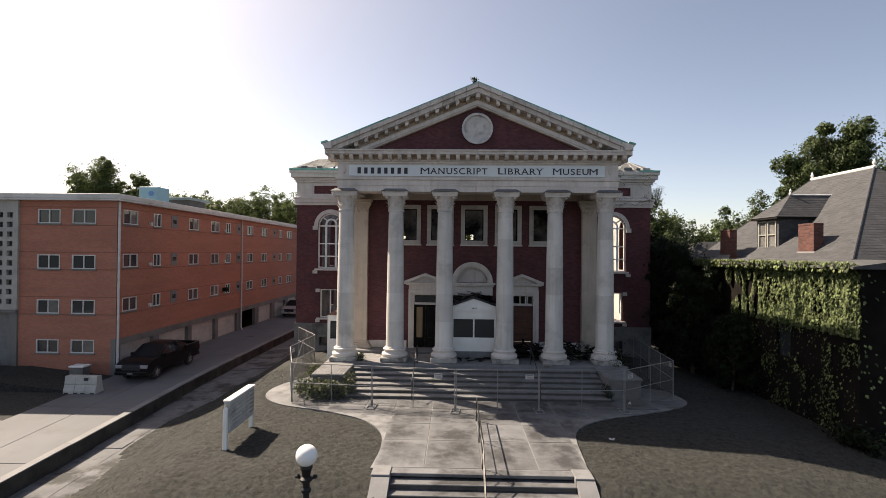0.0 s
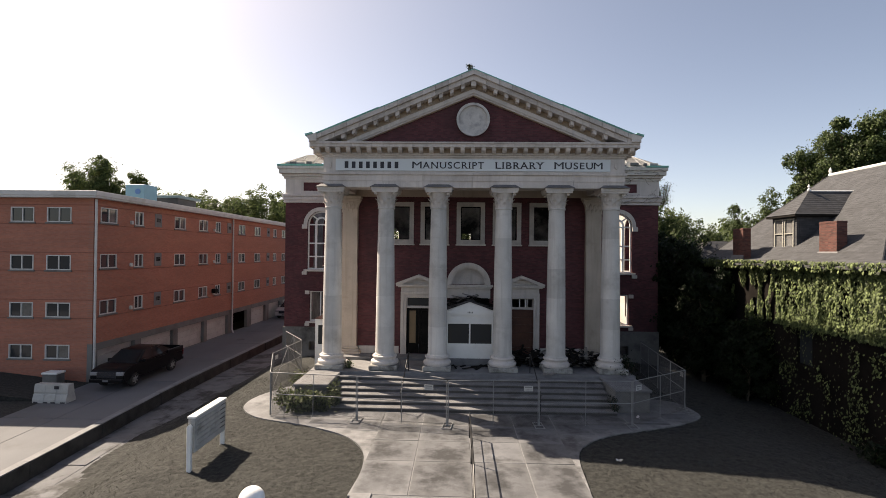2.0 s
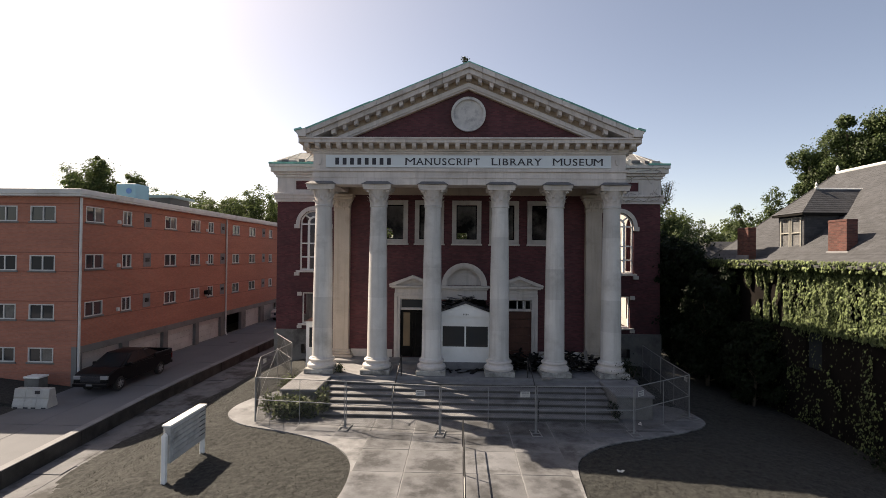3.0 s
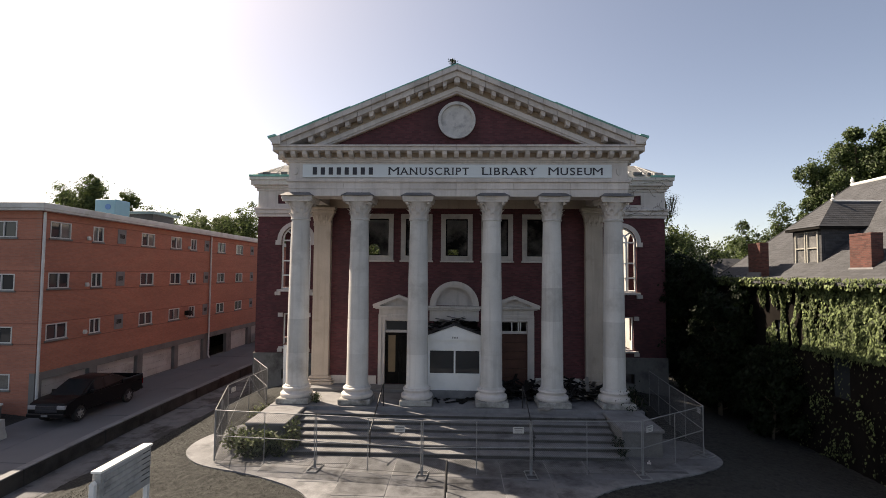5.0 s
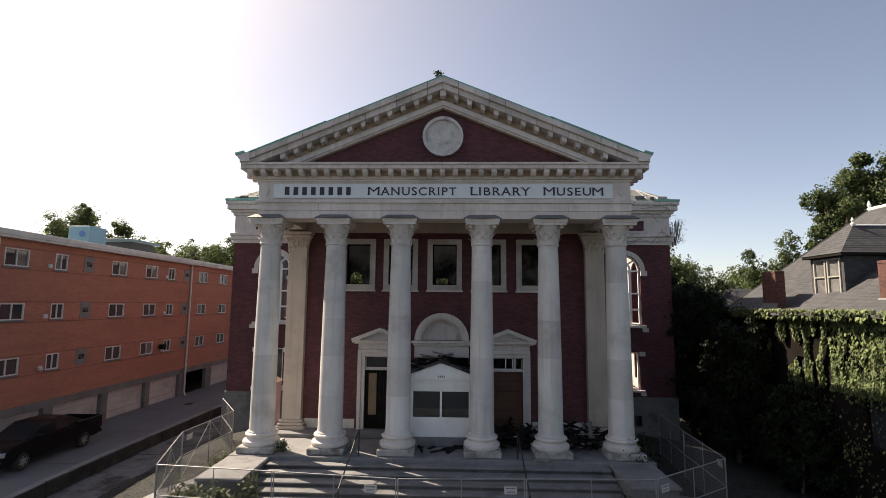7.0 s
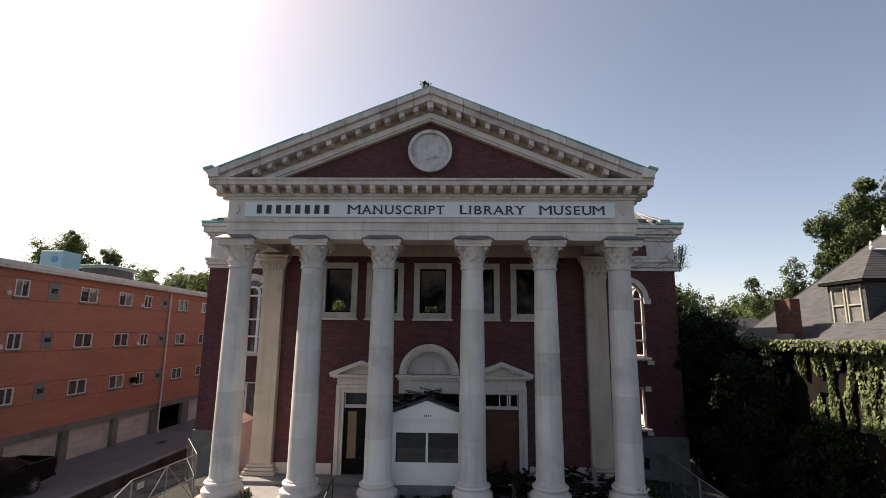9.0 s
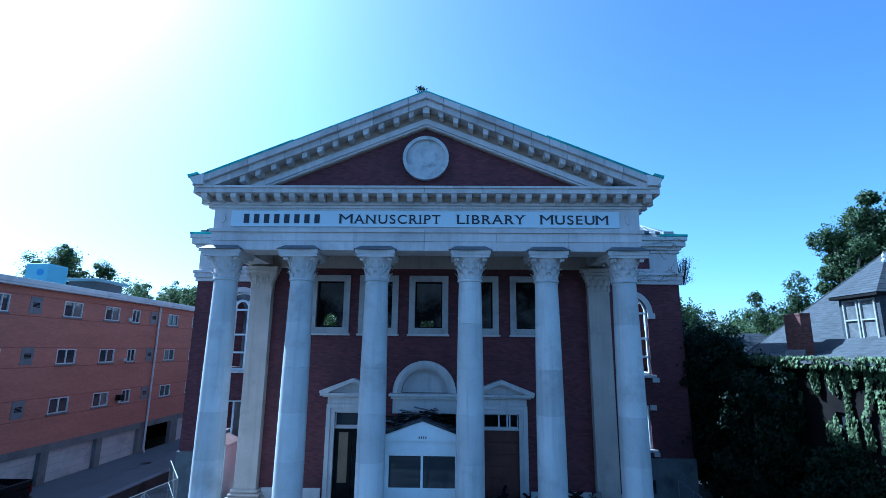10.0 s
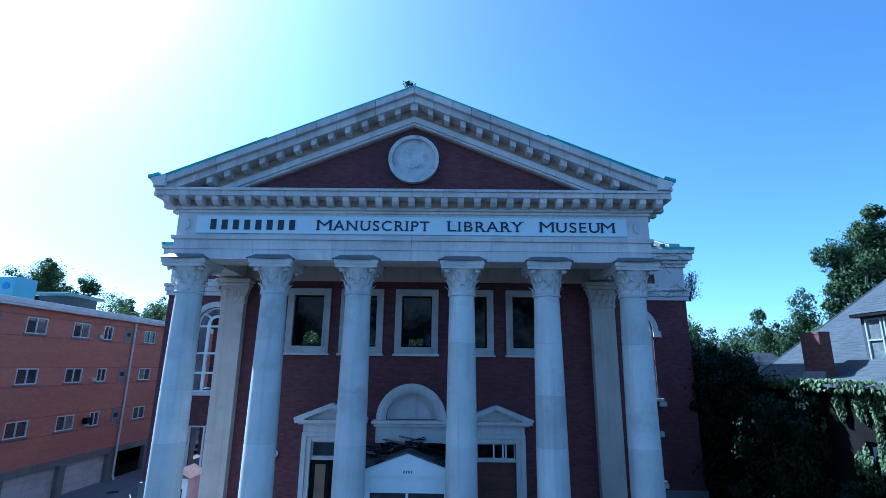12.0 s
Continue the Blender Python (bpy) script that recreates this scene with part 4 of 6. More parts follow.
# wings, set back
for s in (-1, 1):
    w = new("wing")
    w.parent = museum
    xs = lambda a, b: sorted(s * v + (0.1 if v > 11.9 else 0.0) for v in (a, b))
    WC, HW = 9.98, 0.92
    hole_a = (*xs(WC - HW, WC + HW), 5.02, 8.98, True)
    hole_b = (*xs(WC - 0.72, WC + 0.72), 1.52, 3.55)
    hole_c = (*xs(WC - 0.72, WC + 0.72), -0.45, 0.15)
    bm = B()
    pierced(bm, *xs(7.1, 12.52), 1.13, 9.53, WING_Y, WING_Y + 0.45, [hole_a, hole_b])
    part("wing_front_wall", bm, BRICK, w)
    bm = B()
    pierced(bm, *xs(7.1, 12.6), -1.6, 1.13, WING_Y - 0.08, WING_Y + 0.45, [hole_c])
    part("plinth", bm, PEDESTAL, w)
    bm = B()
    holes = [(38 + 4.2 * k, 39.84 + 4.2 * k, 5.02, 8.98, True) for k in range(6)] + [(38.2 + 4.2 * k, 39.64 + 4.2 * k, 1.52, 3.55) for k in range(6)]
    pierced(bm, WING_Y + 0.45, 64.0, -1.6, 10.1, *xs(12.07, 12.52), holes, True)
    part("wing_side_wall", bm, BRICK_SIDE, w)
    bm = B()
    pierced(bm, WING_Y + 0.6, 64.0, 0.95, 11.1, *xs(12.0, 12.06), holes, True)
    part("inner_plaster", bm, PLASTER if s > 0 else SOOT, w)
    bm = B()
    box(bm, *xs(7.1, 12.62), WING_Y - 0.1, WING_Y + 0.5, 9.53, 9.72, 0.015)
    box(bm, *xs(7.1, 12.68), WING_Y - 0.16, WING_Y + 0.5, 9.72, 9.95, 0.015)
    box(bm, *xs(7.1, 12.74), WING_Y - 0.22, WING_Y + 0.5, 9.95, 10.12, 0.03)
    box(bm, *xs(12.5, 12.7), WING_Y + 0.5, 64, 9.53, 10.12, 0.015)
    part("string_course", bm, STONE, w)
    bm = B()
    box(bm, *xs(11.2, 12.54), WING_Y - 0.03, WING_Y + 0.5, 10.12, 11.15, 0.01)
    box(bm, *xs(7.1, 8.6), WING_Y - 0.03, WING_Y + 0.5, 10.12, 11.15, 0.01)
    box(bm, *xs(8.6, 11.2), WING_Y - 0.03, WING_Y + 0.5, 10.12, 10.35, 0.01)
    box(bm, *xs(8.6, 11.2), WING_Y - 0.03, WING_Y + 0.5, 10.92, 11.15, 0.01)
    box(bm, *xs(12.05, 12.54), WING_Y + 0.5, 64, 10.12, 11.15, 0.01)
    part("attic_stone", bm, STONE, w)
    bm = B()
    box(bm, *xs(8.6, 11.2), WING_Y + 0.04, WING_Y + 0.4, 10.35, 10.92)
    part("attic_panel", bm, BRICK, w)
    bm = B()
    for d, z0, z1 in ((0.10, 11.15, 11.32), (0.20, 11.32, 11.48), (0.36, 11.48, 11.78), (0.44, 11.78, 11.98)):
        box(bm, *xs(7.1, 12.54 + d), WING_Y - d, WING_Y + 0.5, z0, z1, 0.02)
        box(bm, *xs(12.05, 12.54 + d), WING_Y + 0.5, 64, z0, z1, 0.02)
    part("wing_cornice", bm, STONE, w)
    bm = B()
    box(bm, *xs(7.1 if s < 0 else 11.68, 13.0), WING_Y - 0.46, WING_Y + 0.2, 11.98, 12.11, 0.01)
    box(bm, *xs(12.4, 13.0), WING_Y + 0.2, 64, 11.98, 12.11, 0.01)
    part("gutter", bm, COPPER, w, "green copper gutter")
    bm = B()
    def slope(x, u):
        return (s * x, WING_Y - 0.3 + 1.9 * u, 12.10 + 1.03 * u)
    cut = [slope(12.85, 0), slope(11.0, 0), slope(10.2, 0.10), slope(9.3, 0.30), slope(8.4, 0.42), slope(7.4, 0.62), slope(7.4, 1), slope(11.4, 1)]
    bm.faces.new([bm.verts.new(c) for c in cut])
    bm.faces.new([bm.verts.new(c) for c in (slope(12.85, 0), slope(11.4, 1), (s * 11.4, WING_Y + 8, 13.13), (s * 12.85, WING_Y + 9, 12.10))])
    bmesh.ops.solidify(bm, geom=bm.faces[:], thickness=0.05)
    part("hip_roof", bm, ROOFSHEET, w, "remains of a pale sheet metal hip roof, torn along the eave")
    for k in range(6):
        bm = B()
        x = 12.2 - 0.8 * k
        u = 0.04 if x > 11 else 0.5 - 0.09 * (x - 7.4)
        rod(bm, slope(x, u), slope(max(7.5, min(x, 11.4)), 0.98), 0.03, 5)
        part("roof_seam", bm, ROOFSHEET, w)
    for k in range(5):
        bm = B()
        x = 7.7 + 0.75 * k
        rod(bm, (s * x, WING_Y + 0.1, 12.0), (s * x, WING_Y + 1.5, 12.85), 0.06, 4)
        part("charred_rafter", bm, DARK, w)
    rr = random.Random(70 + s)
    for k in range(5):
        bm = B()
        x = 10.2 + 0.5 * k + rr.uniform(-0.2, 0.2)
        l = rr.uniform(0.12, 0.3)
        box(bm, s * x - l, s * x + l, WING_Y - 0.42, WING_Y - 0.2, 12.11, 12.11 + rr.uniform(0.06, 0.2), 0.02)
        part("roof_debris", bm, LEAD if k % 2 else ROOFSHEET, w)
    # arched window
    win = new("arched_window")
    win.parent, win.location = museum, (s * WC, WING_Y, 0)
    bm = B()
    zc = 8.98 - HW
    for k in range(16):
        a, b = k * math.pi / 16, (k + 1) * math.pi / 16
        prism(bm, [(q * math.cos(t), zc + q * math.sin(t)) for q, t in ((HW, a), (HW + 0.26, a), (HW + 0.26, b), (HW, b))], "y", -0.07, 0.0)
    bmesh.ops.remove_doubles(bm, verts=bm.verts[:], dist=0.001)
    part("arch_band", bm, STONE, win)
    for t in (-1, 1):
        bm = B()
        box(bm, *sorted((t * (HW + 0.0), t * (HW + 0.36))), -0.1, 0.0, zc - 0.28, zc - 0.002, 0.01)
        part("impost_block", bm, STONE, win)
        bm = B()
        box(bm, *sorted((t * (HW - 0.02), t * (HW + 0.32))), -0.14, 0.0, 4.66, 4.877, 0.01)
        part("sill_bracket", bm, STONE, win)
    bm = B()
    box(bm, -HW - 0.2, HW + 0.2, -0.16, 0.0, 4.88, 5.02, 0.015)
    part("window_sill", bm, STONE, win)
    bm = B()
    for k in range(16):
        a, b = k * math.pi / 16, (k + 1) * math.pi / 16
        for cz, q0, q1 in ((zc, HW - 0.09, HW), (zc + 0.12, 0.30, 0.42)):
            prism(bm, [(q * math.cos(t), cz + q * math.sin(t)) for q, t in ((q0, a), (q1, a), (q1, b), (q0, b))], "y", 0.10, 0.2)
    for t in (-1, 1):
        rod(bm, (t * 0.25, 0.15, zc + 0.37), (t * (HW - 0.04) * 0.71, 0.15, zc + (HW - 0.04) * 0.71), 0.055, 6)
        box(bm, *sorted((t * 0.29, t * 0.43)), 0.10, 0.2, 5.1, zc + 0.14, 0.01)
    frame_of(bm, -HW, HW, 5.02, zc + 0.05, 0.09, 0.12, 0.2)
    for z in (5.85, 6.75):
        box(bm, -HW + 0.09, HW - 0.09, 0.12, 0.19, z, z + 0.09, 0.005)
    part("window_frame", bm, WHITE, win)
    low = new("window")
    low.parent, low.location = museum, (s * WC, WING_Y, 0)
    for t in (-1, 1):
        for z0, z1 in ((3.34, 3.58), (1.20, 1.397)):
            bm = B()
            box(bm, *sorted((t * 0.72, t * 1.02)), -0.1, 0.0, z0, z1, 0.01)
            part("corner_block", bm, STONE, low)
    bm = B()
    box(bm, -0.95, 0.95, -0.14, 0.0, 1.40, 1.52, 0.01)
    part("window_sill", bm, STONE, low)
    bm = B()
    frame_of(bm, -0.72, 0.72, 1.52, 3.55, 0.08, 0.12, 0.2)
    box(bm, -0.04, 0.04, 0.12, 0.2, 1.6, 3.47, 0.005)
    part("window_frame", bm, WHITE, low)

    if s > 0:
        bm = B()
        vs = [bm.verts.new(c) for c in ((10.2, WING_Y - 0.38, 12.02), (11.66, WING_Y - 0.4, 11.99), (11.6, WING_Y - 0.36, 12.2), (10.9, WING_Y - 0.37, 12.12), (10.5, WING_Y - 0.3, 12.42))]
        bm.faces.new((vs[0], vs[1], vs[2], vs[3]))
        bm.faces.new((vs[0], vs[3], vs[4]))
        bmesh.ops.solidify(bm, geom=bm.faces[:], thickness=0.02)
        part("torn_sheet", bm, ALU, w, "torn pale roof sheet")

# shell of the burnt hall: floor, back wall, inner faces
bm = B()
box(bm, -12.05, 12.05, WING_Y + 0.5, 64, -1.6, 0.9)
part("hall_floor", bm, SOOT, museum)
bm = B()
holes = [(-9 + 4.4 * k, -7.2 + 4.4 * k, 4.5, 9.0, True) for k in range(5)]
pierced(bm, -12.5, 12.5, -1.6, 11.2, 64.0, 64.5, holes)
part("back_wall", bm, SOOT, museum)
bm = B()
pierced(bm, -7.1, 7.1, 0.5, 9.9, WALL_Y + 3.2, WALL_Y + 3.3, [(-5.05, -4.4, 6.9, 7.75, True), (-0.5, 0.1, 6.9, 7.45)])
part("inner_wall", bm, surface("smoke_stained_plaster", (0.30, 0.29, 0.29), 0.95, 0.3, 0.8, 16, 0.3, stain=(0.018, 0.016, 0.016), stain_scale=0.42, stain_cut=(0.42, 0.58)), museum)
bm = B()
box(bm, -7.1, 7.1, WALL_Y + 0.4, WALL_Y + 5.4, 4.9, 5.1)
part("upper_floor", bm, DARK, museum)

# ---- apartment block ----
AX, AY = -22.2, 30.13
APT_DARK = surface("darker_brick_course", (0.24, 0.092, 0.064), 0.85, 0.2, 2, 20, 0.2)
GARAGE_STONE = surface("grey_cast_stone", (0.155, 0.153, 0.148), 0.85, 0.12, 0.8, 30, 0.15, stain=(0.098, 0.095, 0.088), stain_scale=0.6)
GARAGE_PAINT = surface("grey_white_door_paint", (0.46, 0.46, 0.44), 0.6, 0.08, 1.2, 30, 0.08, stain=(0.33, 0.32, 0.3), stain_scale=0.8)
FASCIA = surface("faded_white_fascia", (0.52, 0.52, 0.51), 0.6, 0.08, 1.2, 30, 0.06, stain=(0.4, 0.39, 0.37), stain_scale=0.8)
apt = thing("apartment_building", "three-storey orange brick apartment block with garages below", "building")
WZ = [(7.85, 8.77), (5.08, 5.95), (2.27, 3.15)]
FZ = [(7.82, 8.71), (4.98, 5.87), (2.18, 3.06), (-0.27, 0.57)]
side = [(30.68, 32.12), (33.82, 34.70), (38.4, 39.87), (41.93, 43.35), (44.73, 45.62), (49.3, 50.73), (53.06, 54.56), (58.35, 59.3), (61.1, 62.8)]
front = [(-27.23, -25.8), (-25.03, -23.54)]
holes = [(a, b, z0, z1) for a, b in side for z0, z1 in WZ]
gar = [(30.6, 34.0), (34.65, 38.45), (39.03, 42.9), (43.43, 47.28), (48.25, 51.5), (52.5, 56.3), (57.2, 60.8), (61.7, 65.3)]
bm = B()
pierced(bm, AY, 76, 0.62, 9.25, AX - 0.3, AX, holes, True)
part("side_wall", bm, APT_SIDE, apt)
bm = B()
pierced(bm, AY, 76, -1.7, 0.62, AX - 0.3, AX - 0.004, [(a, b, -1.6, 0.2) for a, b in gar], True)
part("garage_wall", bm, GARAGE_STONE, apt)
for k, (a, b) in enumerate(gar):
    if k == 4:
        continue
    g = new("garage_door")
    g.parent = apt
    for j in range(4):
        bm = B()
        box(bm, AX - 0.29, AX - 0.25, a, b, -1.59 + 0.45 * j, -1.59 + 0.45 * j + 0.44, 0.01)
        part("door_panel", bm, GARAGE_PAINT, g)
bm = B()
pierced(bm, -28.4, AX - 0.3, -1.7, 9.25, AY, AY + 0.3, [(a, b, z0, z1) for a, b in front for z0, z1 in FZ])
part("front_wall", bm, APT, apt)
bm = B()
grid = [(-30.95 + 0.62 * i, -30.60 + 0.62 * i, 2.75 + 0.60 * j, 3.08 + 0.60 * j) for i in range(4) for j in range(10)]
pierced(bm, -31.2, -28.4, 2.4, 9.25, AY - 0.14, AY + 0.06, grid)
part("block_screen", bm, surface("pale_block", (0.33, 0.32, 0.3), 0.85, 0.15, 1.0, 30, 0.2), apt, "pale pierced concrete block screen")
bm = B()
box(bm, -31.2, -28.41, AY + 0.3, AY + 0.4, -1.7, 9.25)
part("screen_back", bm, GALV_DULL, apt)
bm = B()
box(bm, -31.2, -28.42, AY - 0.2, AY + 0.28, 2.2, 2.4, 0.02)
box(bm, -28.9, -28.42, AY - 0.1, AY + 0.28, -1.7, 2.2, 0.02)
part("entrance_canopy", bm, GARAGE_STONE, apt)
bm = B()
box(bm, -60, -31.2, AY, AY + 0.3, -1.7, 9.25)
part("front_wall", bm, APT, apt)
for y in (36.37, 47.32, 56.8):
    for z0, z1 in WZ:
        v = new("wall_vent")
        v.parent = apt
        v.location = (AX, y, z0)
        bm = B()
        box(bm, -0.02, 0.03, -0.40, 0.40, 0.0, 0.94, 0.01)
        part("vent_plate", bm, GALV_DULL, v)
        bm = B()
        for k in range(4):
            box(bm, 0.03, 0.045, -0.22, 0.22, 0.36 + 0.07 * k, 0.41 + 0.07 * k)
        part("louvre", bm, DARK, v)
for y in (33.42, 44.4):
    for z0, z1 in WZ:
        bm = B()
        box(bm, AX, AX + 0.16, y - 0.1, y + 0.1, z0 + 0.04, z0 + 0.2, 0.02)
        prism(bm, [(y - 0.1, z0 + 0.2), (y + 0.1, z0 + 0.2), (y + 0.05, z0 + 0.28), (y - 0.05, z0 + 0.28)], "x", AX, AX + 0.14)
        part("dryer_hood", bm, ALU, apt)
bm = B()
box(bm, AX, AX + 0.35, 44.1, 44.6, 2.5, 2.85, 0.02)
part("window_unit", bm, DARK, apt, "small air conditioner in the wall")
bm = B()
box(bm, -60, AX - 0.3, 75.7, 76, -1.7, 9.25)
box(bm, -60, -59.7, AY + 0.3, 75.7, -1.7, 9.25)
part("rear_wall", bm, APT, apt)
bm = B()
box(bm, -60, AX + 0.42, AY - 0.42, 76.4, 9.25, 9.36)
box(bm, -60, AX + 0.46, AY - 0.46, 76.4, 9.36, 9.66, 0.02)
part("roof", bm, FASCIA, apt, "flat roof with a white fascia")
# near-black block added for the darkness of rooms and open garage
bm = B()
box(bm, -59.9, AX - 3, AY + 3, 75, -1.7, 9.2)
part("dark_room_fill", bm, DARK, apt)


PANES = random.Random(8)


def apt_window(along, a, b, z0, z1):
    w = new("window")
    w.parent = apt
    c, h = (a + b) / 2, (b - a) / 2
    w.matrix_basis = pose(AX, c, 0, 0, 0, 90) if along == "y" else pose(c, AY, 0)
    bm = B()
    frame_of(bm, -h, h, z0, z1, 0.06, -0.02, 0.12, 0.006)
    box(bm, -0.03, 0.03, -0.01, 0.1, z0 + 0.06, z1 - 0.06)
    part("window_frame", bm, ALU, w)
    bm = B()
    box(bm, -h - 0.08, h + 0.08, -0.07, 0.1, z0 - 0.10, z0 - 0.002, 0.01)
    part("window_sill", bm, GARAGE_STONE, w)
    for p, q in ((-h + 0.06, -0.03), (0.03, h - 0.06)):
        bm = B()
        box(bm, p, q, 0.05, 0.07, z0 + 0.06, z1 - 0.06)
        part("pane", bm, GLASS if PANES.random() < 0.82 else BLIND, w)


for a, b in side:
    for z0, z1 in WZ:
        apt_window("y", a, b, z0, z1)
for a, b in front:
    for z0, z1 in FZ:
        apt_window("x", a, b, z0, z1)
for z0, z1 in WZ:
    for z in (z0 - 0.16, z1 + 0.05):
        bm = B()
        box(bm, AX, AX + 0.012, AY, 76, z, z + 0.05)
        part("belt_course", bm, APT_DARK, apt)
        bm = B()
        box(bm, -28.4, AX, AY - 0.012, AY, z, z + 0.05)
        part("belt_course", bm, APT_DARK, apt)
for y in (30.2, 47.95):
    bm = B()
    rod(bm, (AX + 0.1, y, 9.2), (AX + 0.1, y, -1.3), 0.07, 8)
    rod(bm, (AX + 0.1, y, -1.3), (AX + 0.28, y - 0.1, -1.58), 0.07, 8)
    part("downpipe", bm, ALU, apt)

# rooftop plant of the apartment block
ac = thing("rooftop_unit", "blue metal air handling unit on the flat roof", "air conditioner", (-28.75, 44.4, 9.66))
bm = B()
box(bm, -0.85, 0.85, -0.9, 0.9, 0.2, 2.25, 0.04)
box(bm, -0.8, 0.8, -0.8, 0.8, 0.0, 0.2)
part("casing", bm, surface("pale_blue_sheet", (0.11, 0.235, 0.31), 0.5, 0.06, 1, 30, 0.05), ac)
bm = B()
prism(bm, [(0.26 + 0.24 * math.cos(k * math.pi / 10), 1.62 + 0.24 * math.sin(k * math.pi / 10)) for k in range(20)], "y", -0.93, -0.9)
part("round_badge", bm, surface("blue_badge", (0.04, 0.12, 0.3), 0.4, 0.1, 3, 30, 0), ac)
pent = thing("roof_penthouse", "low dark stair penthouse with a flat pale roof", "penthouse", (-28.1, 48.7, 9.66))
bm = B()
box(bm, -1.05, 1.05, -1.6, 1.6, 0, 1.45)
part("wall", bm, surface("dark_siding", (0.04, 0.04, 0.045), 0.7, 0.2, 1, 20, 0.2), pent)
bm = B()
box(bm, -1.4, 1.4, -1.95, 1.95, 1.45, 1.68, 0.02)
part("roof_slab", bm, surface("blue_grey_roof_sheet", (0.12, 0.18, 0.20), 0.6, 0.15, 1, 20, 0.05), pent)

# ---- ivy-clad house ----
HX = 15.45
# brick colour lowered to near black to stand for shade on the house
SHADEBRICK = surface("shade_darkened_brick", (0.011, 0.009, 0.008), 0.95, 0.4, 0.8, 20, 0.4, spec=0.1)
house = thing("house", "old house with slate roof, dormer and ivy-clad brick wall", "house")
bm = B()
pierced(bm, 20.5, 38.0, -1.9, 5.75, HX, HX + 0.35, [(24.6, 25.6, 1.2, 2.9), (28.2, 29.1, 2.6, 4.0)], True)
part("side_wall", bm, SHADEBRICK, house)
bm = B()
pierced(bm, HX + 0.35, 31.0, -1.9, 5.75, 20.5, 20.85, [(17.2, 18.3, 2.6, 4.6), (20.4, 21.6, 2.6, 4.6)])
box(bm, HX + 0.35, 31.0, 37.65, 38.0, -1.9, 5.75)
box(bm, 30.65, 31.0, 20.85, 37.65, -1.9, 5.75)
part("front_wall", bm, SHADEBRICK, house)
for a in (17.2, 20.4):
    w = new("window")
    w.parent, w.location = house, (a, 20.5, 0)
    bm = B()
    frame_of(bm, 0, 1.15, 2.6, 4.6, 0.08, -0.03, 0.12)
    box(bm, 0.08, 1.07, 0.0, 0.1, 3.55, 3.63)
    part("window_frame", bm, WHITE, w)
    bm = B()
    box(bm, 0.08, 1.07, 0.05, 0.06, 2.68, 4.52)
    part("pane", bm, GLASS, w)
for y0, y1, z0, z1 in ((24.6, 25.6, 1.2, 2.9), (28.2, 29.1, 2.6, 4.0)):
    bm = B()
    box(bm, HX + 0.14, HX + 0.16, y0, y1, z0, z1)
    part("pane", bm, GLASS, house)
# added black filler in place of the house's unlit rooms
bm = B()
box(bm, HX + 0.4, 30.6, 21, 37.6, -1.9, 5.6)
part("dark_room_fill", bm, DARK, house)
bm = B()
prism(bm, [(HX - 0.5, 5.74), (HX - 0.5, 5.84), (17.0, 6.12), (17.0, 5.74)], "y", 20.2, 38.2)
prism(bm, [(20.2, 5.72), (20.2, 5.86), (22.8, 6.1), (22.8, 5.72)], "x", 17.0, 31.2)
part("eave_deck", bm, surface("roof_felt", (0.062, 0.063, 0.066), 0.9, 0.3, 1, 20, 0.3, stain=(0.03, 0.03, 0.03), stain_scale=0.9), house, "low felted eave roof")


def slated(name, parent, a, b, c, d, courses, lift=0.005, label=""):
    """One roof slope from the eave a-b to the top d-c in overlapping courses."""
    bm = B()
    a, b, c, d = map(Vector, (a, b, c, d))
    n = (b - a).cross(d - a).normalized()
    if n.z < 0:
        n = -n
    low = [bm.verts.new(a), bm.verts.new(b)]
    for k in range(courses):
        u, v = k / courses, (k + 1) / courses
        lip = [bm.verts.new(a.lerp(d, u) + n * lift), bm.verts.new(b.lerp(c, u) + n * lift)]
        top = [bm.verts.new(a.lerp(d, v)), bm.verts.new(b.lerp(c, v) + Vector((0, 0, 1e-4)))]
        bm.faces.new((low[0], low[1], lip[1], lip[0]))
        bm.faces.new((lip[0], lip[1], top[1], top[0]))
        low = top
    part(name, bm, SLATE, parent, label)


R0, R1 = (23.5, 29.4, 11.55), (23.5, 34.4, 11.55)
C0, C1, C2, C3 = (17.0, 22.8, 6.1), (17.0, 37.2, 6.1), (30.0, 37.2, 6.1), (30.0, 22.8, 6.1)
slated("roof_slope", house, C0, C1, R1, R0, 46, label="grey slate roof slope in fine courses")
slated("roof_slope", house, C3, C0, R0, R0, 40)
slated("roof_slope", house, C1, C2, R1, R1, 30)
slated("roof_slope", house, C2, C3, R0, R1, 30)
bm = B()
rod(bm, R0, R1, 0.11, 8)
part("ridge_coping", bm, WHITE, house)
for p, q in ((C0, R0), (C1, R1)):
    bm = B()
    rod(bm, p, q, 0.05, 6)
    part("hip_roll", bm, SLATE, house)
for p in (R1, R0):
    bm = B()
    lathe(bm, [(0.09, -0.1), (0.12, 0.05), (0.05, 0.12), (0.1, 0.24), (0.08, 0.32), (0.02, 0.5)], 10, p)
    part("finial", bm, WHITE, house)


